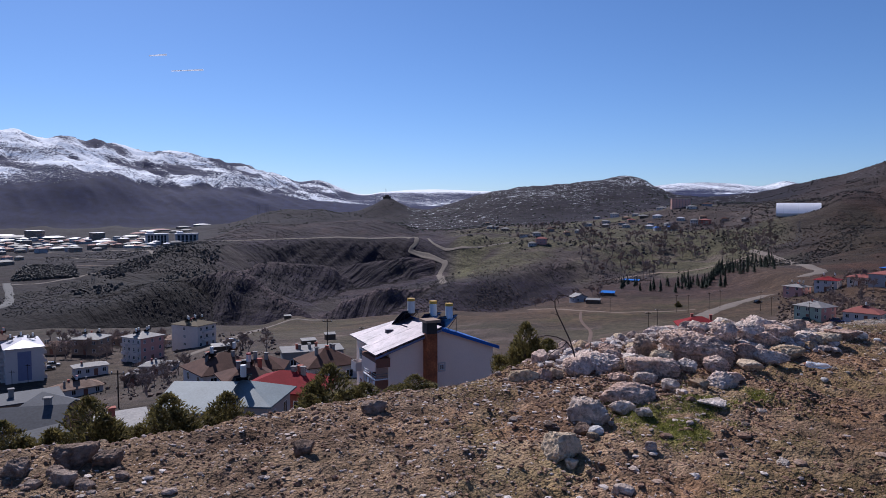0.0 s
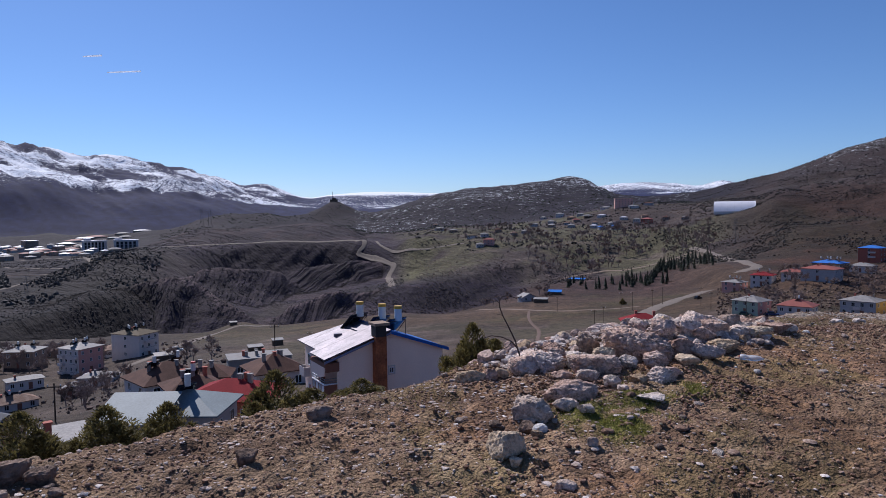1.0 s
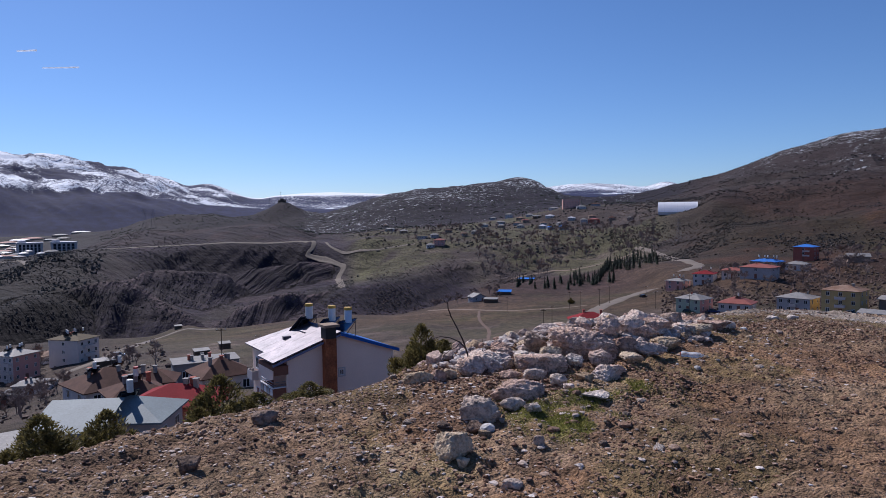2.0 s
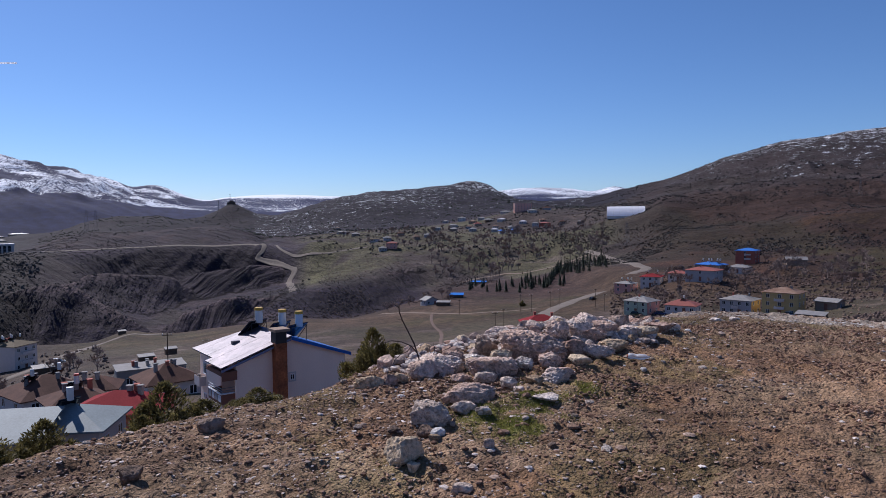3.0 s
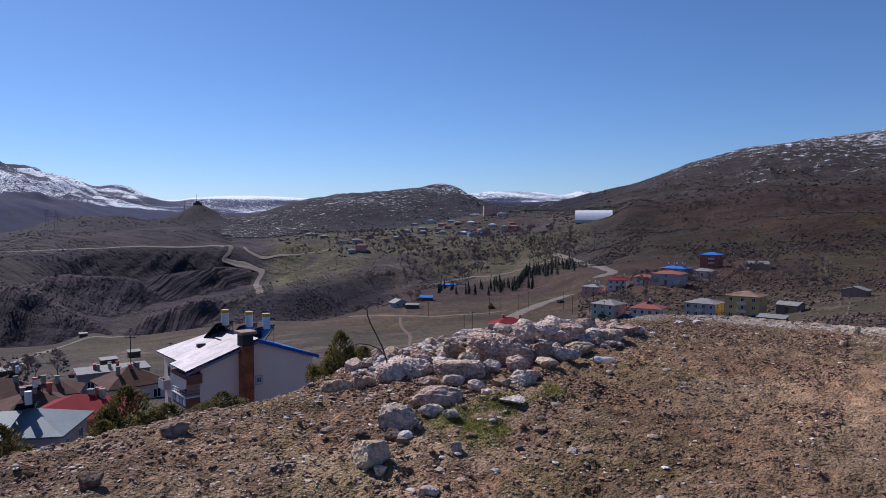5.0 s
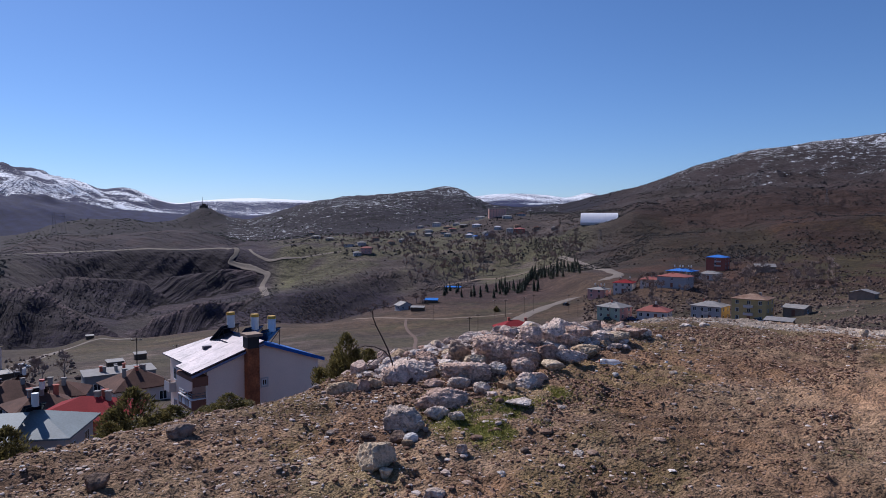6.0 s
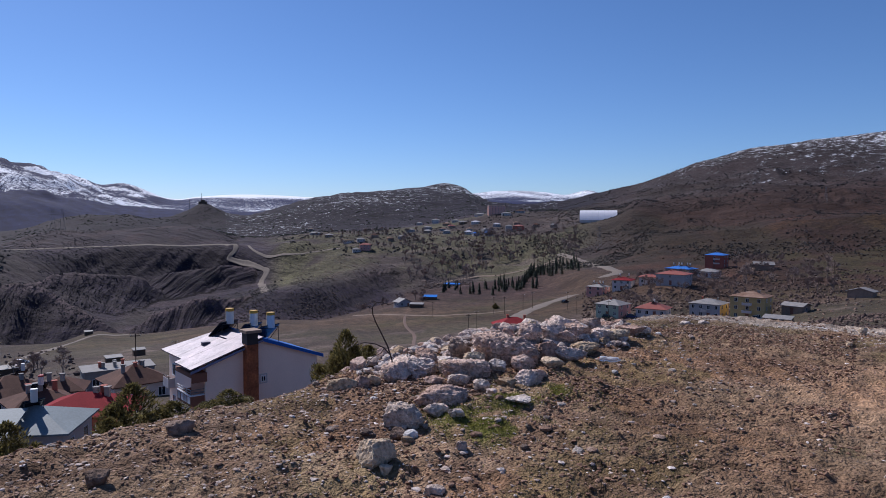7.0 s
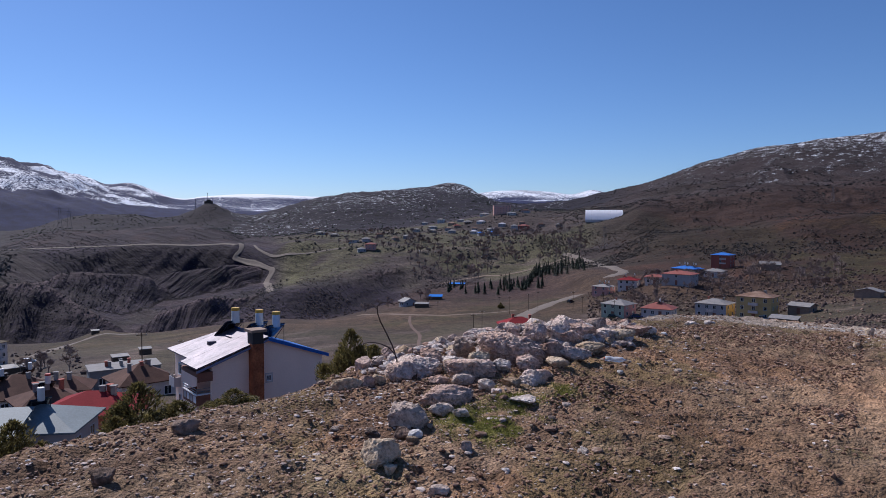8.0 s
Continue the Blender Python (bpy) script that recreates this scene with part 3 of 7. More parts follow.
    wood = 0.30 + 0.10 * smooth(60, 130, z + 25 * n4) * (1 - smooth(-30, -24, deg)) + 0.05 * smooth(70, 140, z + 20 * n4)
    heights = 0.40 + 0.11 * rocky + 0.06 * ridged(q + 0.4 * d, 0.5 * d, 70, 3, 157) + 0.05 * n4 + 0.05 * smooth(3600, 4100, d) - 0.06 * smooth(-14, -9, deg)
    benches = (0.53 + 0.05 * n4) * smooth(-31, -26, deg) * (1 - smooth(-15, -10, deg))
    on_bench = smooth(2965, 3010, d + 40 * n4) * (1 - smooth(3260, 3400, d + 90 * n4))
    snow = np.where(d > 2500, wood + (heights - wood) * smooth(2940, 3000, d + 60 * n4), snow)
    snow = np.where(d > 2500, np.maximum(snow, benches * on_bench), snow)
    # far plateau: snow, with extra flecks low down that lighten it like haze
    flats = smooth(-11.5, -6.5, deg) * smooth(3000, 3300, d)
    snow = snow * (1 - flats) + flats * (0.405 + (0.24 - 0.14 * smooth(8, 14, deg)) * smooth(88, 118, z + 8 * n4) + 0.05 * rocky)
    snow = np.where((d > 1100) & (d < 2100) & (deg > -3) & (deg < 24), 0.395 + 0.04 * n4 + 0.03 * smooth(0, 60, z), snow)
    snow = np.where((d > 850) & (d < 2100) & (deg >= 24), 0.29 + 0.135 * smooth(20, 95, z + 26 * n2) * smooth(25, 30, deg) + 0.05 * smooth(105, 140, z), snow)
    c[..., :3] *= 1 + (smooth(330, 450, d) * (1 - smooth(20, 28, deg)) * (1 - 0.6 * green))[..., None] * (np.array((0.73, 0.65, 0.91)) - 1)   # blue-mauve haze painted into the colour of the far land
    c[..., 3] = np.clip(snow, 0, 1)
    return c


def build_ground():
    co = np.stack([GX, GY, Z], -1).reshape(-1, 3)
    i, j = np.meshgrid(np.arange(SPOKES), np.arange(RINGS - 1), indexing="ij")
    n = (i + 1) % SPOKES
    quads = np.stack([i * RINGS + j, n * RINGS + j, n * RINGS + j + 1, i * RINGS + j + 1], -1).reshape(-1, 4)[:, ::-1]
    ob = big_mesh("ground", co, quads, GROUND)
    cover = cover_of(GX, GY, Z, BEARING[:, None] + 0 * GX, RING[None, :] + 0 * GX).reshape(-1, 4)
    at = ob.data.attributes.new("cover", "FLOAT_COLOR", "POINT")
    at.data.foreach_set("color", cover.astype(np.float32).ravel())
    hum = smooth(25, 120, RING)[None, :] * (0.45 + 0.55 * smooth(380, 560, RING)[None, :]) * (1 - 0.85 * smooth(1900, 2400, RING)[None, :]) + 0 * GX
    deg = np.degrees(np.where(BEARING > math.pi, BEARING - 2 * math.pi, BEARING))[:, None]
    far = RING[None, :]
    fall = np.stack([RILL, DROP, 0 * GX], -1)
    at = ob.data.attributes.new("fall", "FLOAT_VECTOR", "POINT")
    at.data.foreach_set("vector", fall.astype(np.float32).ravel())
    gullies = smooth(475, 540, far) * (1 - smooth(980, 1150, far)) * (1 - smooth(8, 18, deg)) * smooth(-34, -27, deg)
    at = ob.data.attributes.new("gullies", "FLOAT", "POINT")
    at.data.foreach_set("value", gullies.astype(np.float32).ravel())
    at = ob.data.attributes.new("hummocks", "FLOAT", "POINT")
    at.data.foreach_set("value", hum.astype(np.float32).ravel())
    tagged(ob, "stony hilltop falling to village meadows, scrubby hills and snow mountains", "ground", kind="structure")
    return ob


build_ground()


# ---- building kit ----
WHITE_WALL = material("white render", (0.62, 0.555, 0.52), 0.9, vary=0.07, scale=0.8, fine=9, bump=0.004)
GABLE_WALL = material("cream render", (0.97, 0.76, 0.62), 0.9, vary=0.06, scale=0.5, fine=8, bump=0.004)
GREY_WALL = material("grey render", (0.42, 0.40, 0.40), 0.9, vary=0.12, scale=0.8, fine=9)
PINK_WALL = material("pink render", (0.58, 0.31, 0.26), 0.9, vary=0.1, scale=0.8, fine=9)
YELLOW_WALL = material("ochre render", (0.52, 0.38, 0.17), 0.9, vary=0.12, scale=0.8, fine=9)
GREEN_WALL = material("pale green render", (0.42, 0.47, 0.36), 0.9, vary=0.12, scale=0.8, fine=9)
BRICK_WALL = material("red brick", (0.36, 0.12, 0.085), 0.9, vary=0.2, scale=1.5, fine=14)
BLUE_STRIPE = material("slate blue render", (0.20, 0.21, 0.32), 0.85, vary=0.08, scale=0.8, fine=9)
BOARD_WALL = material("weathered boards", (0.12, 0.085, 0.06), 0.9, vary=0.3, scale=2, fine=20)
EARTH_WALL = material("rough earth wall", (0.30, 0.22, 0.165), 0.95, vary=0.25, scale=1.2, fine=12, bump=0.02)
RED_ROOF = material("red painted sheet", (0.21, 0.026, 0.030), 0.9, vary=0.18, scale=0.6, fine=7, spec=0.08)
PINK_ROOF = material("faded red sheet", (0.28, 0.105, 0.085), 0.6, vary=0.15, scale=0.6, fine=7, spec=0.08)
BROWN_ROOF = material("brown rusted sheet", (0.085, 0.045, 0.036), 0.8, vary=0.3, scale=0.6, fine=7, tint=(0.115, 0.062, 0.045), spec=0.08)
RUST_ROOF = material("rust streaked sheet", (0.18, 0.085, 0.048), 0.75, vary=0.35, scale=0.5, fine=5, tint=(0.27, 0.21, 0.165), spec=0.08)
BLUE_ROOF = material("blue painted sheet", (0.045, 0.16, 0.50), 0.5, vary=0.15, scale=0.6, fine=7)
PALE_ROOF = material("pale zinc sheet", (0.22, 0.225, 0.235), 0.7, 0.0, vary=0.30, scale=0.6, fine=5, tint=(0.24, 0.21, 0.18))
DULL_ROOF = material("dull grey sheet", (0.065, 0.070, 0.082), 0.8, 0.0, vary=0.3, scale=0.5, fine=5)
ZINC_ROOF = material("zinc sheet", (0.105, 0.092, 0.122), 0.5, 0.2, vary=0.45, scale=0.9, fine=7, bump=0.006, bump_scale=2, tint=(0.20, 0.165, 0.18))
TEAL_ROOF = material("grey green sheet", (0.20, 0.235, 0.245), 0.7, 0.0, vary=0.18, scale=0.5, fine=6)
BRIGHT_ROOF = material("bright white sheet", (0.52, 0.50, 0.53), 0.5, vary=0.08, scale=0.3, fine=3)
OCHRE_ROOF = material("ochre sheet", (0.13, 0.105, 0.07), 0.8, vary=0.25, scale=0.6, fine=7, spec=0.08)
WINDOW_FRAME = material("white plastic frame", (0.74, 0.74, 0.74), 0.5, vary=0.03)
GLASS = material("window glass", (0.02, 0.025, 0.03), 0.06, vary=0.05, spec=0.6)
CONCRETE = material("concrete", (0.25, 0.24, 0.23), 0.9, vary=0.15, scale=1.0, fine=12)
RUST = material("rusted steel", (0.14, 0.058, 0.038), 0.85, vary=0.5, scale=0.9, fine=6, tint=(0.52, 0.16, 0.055))
BROWN_TRIM = material("brown cladding", (0.23, 0.105, 0.07), 0.8, vary=0.12)
BLUE_TRIM = material("blue trim", (0.02, 0.11, 0.42), 0.45, vary=0.08)
TANK_WHITE = material("white tank", (0.68, 0.68, 0.66), 0.5, vary=0.06)
TANK_GOLD = material("golden tank lid", (0.55, 0.33, 0.05), 0.5, vary=0.08)
TANK_RED = material("red tank lid", (0.42, 0.05, 0.04), 0.5, vary=0.08)
PANEL = material("solar collector", (0.012, 0.016, 0.03), 0.25, vary=0.05, spec=0.5)
DARK_STEEL = material("dark steel", (0.05, 0.05, 0.055), 0.6, 0.5, vary=0.1)
POLE_WOOD = material("tarred wood pole", (0.06, 0.045, 0.035), 0.9, vary=0.2)
GALVANISED = material("galvanised lattice", (0.42, 0.43, 0.45), 0.5, 0.6, vary=0.1)


def boxes(*rows):
    """A bmesh of boxes: (x0, x1, y0, y1, z0, z1) each."""
    bm = bmesh.new()
    for x0, x1, y0, y1, z0, z1 in rows:
        bmesh.ops.create_cube(bm, size=1, matrix=Matrix.Translation(((x0 + x1) / 2, (y0 + y1) / 2, (z0 + z1) / 2)) @ Matrix.Diagonal((x1 - x0, y1 - y0, z1 - z0, 1)))
    return bm


def tube(bm, a, b, r0, r1, sides=6):
    a, b = Vector(a), Vector(b)
    m = Matrix.Translation((a + b) / 2) @ (b - a).to_track_quat("Z", "Y").to_matrix().to_4x4()
    bmesh.ops.create_cone(bm, cap_ends=True, segments=sides, radius1=r0, radius2=r1, depth=(b - a).length, matrix=m)


def prism(bm, bottom, top):
    """A solid between two rings of the same number of corners."""
    lo, hi = [bm.verts.new(p) for p in bottom], [bm.verts.new(p) for p in top]
    n = len(lo)
    bm.faces.new(lo[::-1])
    bm.faces.new(hi)
    for i in range(n):
        bm.faces.new((lo[i], lo[(i + 1) % n], hi[(i + 1) % n], hi[i]))


def to_mesh(name, bm, mat):
    me = bpy.data.meshes.new(name)
    bmesh.ops.recalc_face_normals(bm, faces=bm.faces)
    bm.to_mesh(me)
    bm.free()
    for m in (mat if isinstance(mat, (list, tuple)) else [mat]):
        me.materials.append(m)
    return me


def part(name, bm, mat, parent, label="", m=None):
    """One mesh under a thing or a part; bm may be a mesh that others share."""
    ob = new(name, bm if isinstance(bm, bpy.types.Mesh) else to_mesh(name, bm, mat))
    ob.parent = parent
    if m is not None:
        ob.matrix_basis = m
    return tagged(ob, label)


def thing(name, label, category, x, y, z=None, turn=0.0, group="", kind=""):
    ob = new(name)
    ob.matrix_basis = pose(x, y, ground_z(x, y) if z is None else z, 0, 0, turn)
    ob.empty_display_size = 0.3
    return tagged(ob, label, category, group, kind)


SHARED = {}


def shared(key, make):
    if key not in SHARED:
        SHARED[key] = make()
    return SHARED[key]


def window(parent, m, w, h, name="window"):
    """A window in a wall: frame with a mullion, and a pane under it. m: its centre, facing -y."""
    key = (round(w, 2), round(h, 2))
    t = 0.07
    frame_me = shared(("frame", key), lambda: to_mesh("window_frame", boxes(
        (-w / 2, w / 2, -0.05, 0.06, h / 2 - t, h / 2), (-w / 2, w / 2, -0.07, 0.06, -h / 2, -h / 2 + t),
        (-w / 2, -w / 2 + t, -0.05, 0.06, -h / 2 + t, h / 2 - t), (w / 2 - t, w / 2, -0.05, 0.06, -h / 2 + t, h / 2 - t),
        (-t / 2, t / 2, -0.045, 0.06, -h / 2 + t, h / 2 - t)), WINDOW_FRAME))
    pane_me = shared(("pane", key), lambda: to_mesh("pane", boxes((-w / 2 + t, w / 2 - t, -0.02, 0.02, -h / 2 + t, h / 2 - t)), GLASS))
    win = part(name, frame_me, None, parent, m=m)
    part("pane", pane_me, None, win)
    return win


def facade(w, d, side):
    """The pose of a wall's middle at its foot, facing out along -y: 0 front, 1 right, 2 back, 3 left."""
    return [pose(0, -d / 2, 0), pose(w / 2, 0, 0, 0, 0, 90), pose(0, d / 2, 0, 0, 0, 180), pose(-w / 2, 0, 0, 0, 0, -90)][side]


def roof_mesh(kind, w, d, h, rise, eave, thick=0.14):
    bm = bmesh.new()
    x, y = w / 2 + eave, d / 2 + eave
    if kind == "hip":
        if w >= d:
            r = max(x - y, 0.2)
            ridge = [(-r, 0), (r, 0)]
        else:
            r = max(y - x, 0.2)
            ridge = [(0, -r), (0, r)]
        c = [bm.verts.new((sx * x, sy * y, h + z)) for z in (0, thick) for sx, sy in ((-1, -1), (1, -1), (1, 1), (-1, 1))]
        a, b = [bm.verts.new((*p, h + thick + rise)) for p in ridge]
        bm.faces.new(c[3::-1])
        for i in range(4):
            bm.faces.new((c[i], c[(i + 1) % 4], c[4 + (i + 1) % 4], c[4 + i]))
        if w >= d:
            bm.faces.new((c[4], c[5], b, a)), bm.faces.new((c[5], c[6], b)), bm.faces.new((c[6], c[7], a, b)), bm.faces.new((c[7], c[4], a))
        else:
            bm.faces.new((c[4], c[5], a)), bm.faces.new((c[5], c[6], b, a)), bm.faces.new((c[6], c[7], b)), bm.faces.new((c[7], c[4], a, b))
    elif kind in ("gable", "gable_y"):
        for s in (-1, 1):
            if kind == "gable":   # ridge along x
                lo = [(-x, s * y, h), (x, s * y, h), (x, 0, h + rise), (-x, 0, h + rise)]
            else:
                lo = [(s * x, -y, h), (s * x, y, h), (0, y, h + rise), (0, -y, h + rise)]
            prism(bm, lo, [(p[0], p[1], p[2] + thick) for p in lo])
    else:  # shed or flat: falls towards the front
        lo = [(-x, -y, h), (x, -y, h), (x, y, h + rise), (-x, y, h + rise)]
        prism(bm, lo, [(p[0], p[1], p[2] + thick) for p in lo])
    return bm


def seams(kind, w, d, h, rise, eave, step=0.9, thick=0.14):
    """Standing seams of a sheet roof with its ridge along x (or a shed roof)."""
    bm = bmesh.new()
    x, y = w / 2 + eave, d / 2 + eave
    n = int(2 * x / step)
    for i in range(n + 1):
        sx = -x + 0.04 + i * (2 * x - 0.08) / n
        ends = [((sx, -y, h + thick), (sx, 0, h + rise + thick)), ((sx, y, h + thick), (sx, 0, h + rise + thick))]
        if kind == "shed":
            ends = [((sx, -y, h + thick), (sx, y, h + rise + thick))]
        for a, b in ends:
            tube(bm, a, b, 0.03, 0.03, 4)
    return bm


def chimney(parent, x, y, z, w=0.5, h=1.1, mat=None):
    part("chimney", boxes((x - w / 2, x + w / 2, y - w / 2, y + w / 2, z - 1.0, z + h), (x - w / 2 - 0.08, x + w / 2 + 0.08, y - w / 2 - 0.08, y + w / 2 + 0.08, z + h, z + h + 0.1)), mat or CONCRETE, parent)


def heater_meshes(lid):
    def make():
        rods = []
        for sx in (-0.8, 0.8):
            for name, p, q in (("leg", (sx, 0.5, 0), (sx, 0.5, 1.25)), ("brace", (sx, -0.6, 0), (sx, 0.5, 1.2)), ("foot_rail", (sx, -0.6, 0.05), (sx, 0.5, 0.05))):
                b = bmesh.new()
                tube(b, p, q, 0.03, 0.03, 4)
                rods.append((name, to_mesh(name, b, DARK_STEEL)))
        cradle, tank, top, panel = bmesh.new(), bmesh.new(), bmesh.new(), bmesh.new()
        tube(cradle, (-0.8, 0.5, 1.24), (0.8, 0.5, 1.24), 0.04, 0.04, 6)
        tube(tank, (0, 0.5, 1.24), (0, 0.5, 2.2), 0.30, 0.30, 16)
        tube(top, (0, 0.5, 2.2), (0, 0.5, 2.42), 0.32, 0.30, 16)
        bmesh.ops.create_cube(panel, size=1, matrix=pose(0, -0.15, 0.85, 42, 0, 0) @ Matrix.Diagonal((1.9, 1.7, 0.08, 1)))
        return rods + [(n, to_mesh(n, b, m)) for n, b, m in (("crossbar", cradle, DARK_STEEL), ("tank", tank, TANK_WHITE), ("lid", top, lid), ("collector", panel, PANEL))]
    return shared(("heater", lid.name), make)


def solar_heater(x, y, z, turn, lid=None, size=1.0, label="solar water heater with a white tank on a roof"):
    """Stand, tilted collector and an upright tank; a thing of its own on a roof."""
    lid = lid or TANK_WHITE
    ob = thing("solar_water_heater", label, "water heater", x, y, z, turn, "solar heaters on the roofs")
    s = Matrix.Scale(size, 4)
    for name, me in heater_meshes(lid):
        if name == "lid":
            part(name, me, None, tank)
            continue
        made = part(name, me, None, ob, "dark tilted collector" if name == "collector" else "", s)
        if name == "tank":
            tank = made
    return ob


def balcony(parent, m, w, deep=1.1, mat=None, name="balcony"):
    """A slab with a parapet; m: middle of its foot at the wall, facing -y."""
    b = part(name, boxes((-w / 2, w / 2, -deep, 0.05, -0.12, 0.04), (-w / 2, w / 2, -deep, -deep + 0.08, 0.04, 0.75),
                         (-w / 2, -w / 2 + 0.08, -deep + 0.08, 0.05, 0.04, 0.75), (w / 2 - 0.08, w / 2, -deep + 0.08, 0.05, 0.04, 0.75)), mat or WHITE_WALL, parent, m=m)
    rail = bmesh.new()
    tube(rail, (-w / 2, -deep + 0.04, 0.95), (w / 2, -deep + 0.04, 0.95), 0.025, 0.025, 4)
    for i in range(4):
        sx = -w / 2 + 0.05 + i * (w - 0.1) / 3
        tube(rail, (sx, -deep + 0.04, 0.75), (sx, -deep + 0.04, 0.95), 0.02, 0.02, 4)
    part("handrail", rail, DARK_STEEL, b)
    return b


def house(x, y, turn, w, d, storeys, wall, roof, label, kind="hip", rise=1.6, eave=0.5, rows=(3, 2, 3, 2), storey=2.8, base=0.3,
          balconies=(), chimneys=1, heaters=0, lid=None, door=0, name="house", category="house", group="houses of the village", sink=3.0, z=None, seam=False, faces=(), far=False, size=(1.1, 1.3)):
    """A house: walls, roof, windows, door, balconies and chimneys. turn: where its front looks, in degrees from facing the hilltop."""
    bearing = math.degrees(math.atan2(x, y))
    a = turn - bearing
    x, y = x + math.sin(radians(bearing)) * d * 0.42, y + math.cos(radians(bearing)) * d * 0.42   # (x, y) is the foot of its near side
    if z is None:
        z = min(ground_z(x + sx * w * 0.4, y + sy * d * 0.4) for sx in (-1, 1) for sy in (-1, 1)) * 0.5 + ground_z(x, y) * 0.5
    ob = thing(name, label, category, x, y, z, a, group)
    h = base + storeys * storey
    part("wall", boxes((-w / 2, w / 2, -d / 2, d / 2, -sink, h)) if kind not in ("gable", "gable_y", "shed") else gable_wall(kind, w, d, h, rise, sink), wall, ob)
    r = part("roof", roof_mesh(kind, w, d, h, rise, eave), roof, ob)
    if seam:
        part("seams", seams(kind, w, d, h, rise, eave), roof, r)
    for side, mat in faces:   # a wall face of another colour, laid on as a thin coat of render
        span = (w if side in (0, 2) else d) - 0.02
        part("coat", boxes((-span / 2, span / 2, -0.012, 0.004, -sink, h - 0.02)), mat, ob, m=facade(w, d, side))
    ww, wh = size
    for side in range(4):
        span = w if side in (0, 2) else d
        n = rows[side]
        if far and side == 2:
            continue
        for f in range(storeys):
            for i in range(n):
                px = (i + 0.5) * span / n - span / 2
                m = facade(w, d, side) @ Matrix.Translation((px, 0, base + f * storey + 1.55))
                if side == door and f == 0 and i == n // 2:
                    dm = facade(w, d, side) @ Matrix.Translation((px, 0, base))
                    dr = part("door", boxes((-0.55, 0.55, -0.05, 0.05, 0, 2.1)), BROWN_TRIM, ob, "brown entrance door", dm)
                    part("door_handle", boxes((0.38, 0.44, -0.1, -0.05, 1.0, 1.12)), DARK_STEEL, dr)
                    continue
                window(ob, m, ww, wh)
    for side, f, off, bw in [(b[0], b[1], b[2], b[3]) for b in balconies]:
        balcony(ob, facade(w, d, side) @ Matrix.Translation((off, 0, base + f * storey)), bw, mat=WHITE_WALL)
    rng = random.Random(int(abs(x * 7 + y * 13)))
    for i in range(chimneys):
        cx, cy = rng.uniform(-0.3, 0.3) * w, rng.uniform(-0.15, 0.15) * d
        chimney(ob, cx, cy, h + rise * 0.75, 0.45, 0.9, rng.choice([CONCRETE, BRICK_WALL, CONCRETE]))
    rot = Matrix.Rotation(radians(a), 3, "Z")
    for i in range(heaters):
        off = rot @ Vector(((i + 0.5) / heaters * w * 0.9 - w * 0.45, d * 0.12 * (1 if i % 2 else -0.4), 0))
        drop = rise * 0.8
        solar_heater(x + off.x, y + off.y, z + h + drop - 0.25, 226 + rng.uniform(-8, 8), lid, 0.9)
    return ob


def gable_wall(kind, w, d, h, rise, sink):
    bm = bmesh.new()
    x, y = w / 2, d / 2
    if kind == "gable":
        ring = [(-y, -sink), (y, -sink), (y, h), (0, h + rise * 0.98), (-y, h)]
        prism(bm, [(-x, a, b) for a, b in ring], [(x, a, b) for a, b in ring])
    elif kind == "gable_y":
        ring = [(-x, -sink), (x, -sink), (x, h), (0, h + rise * 0.98), (-x, h)]
        prism(bm, [(a, -y, b) for a, b in ring], [(a, y, b) for a, b in ring])
    else:
        ring = [(-y, -sink), (y, -sink), (y, h + rise), (-y, h)]
        prism(bm, [(-x, a, b) for a, b in ring], [(x, a, b) for a, b in ring])
    return bm


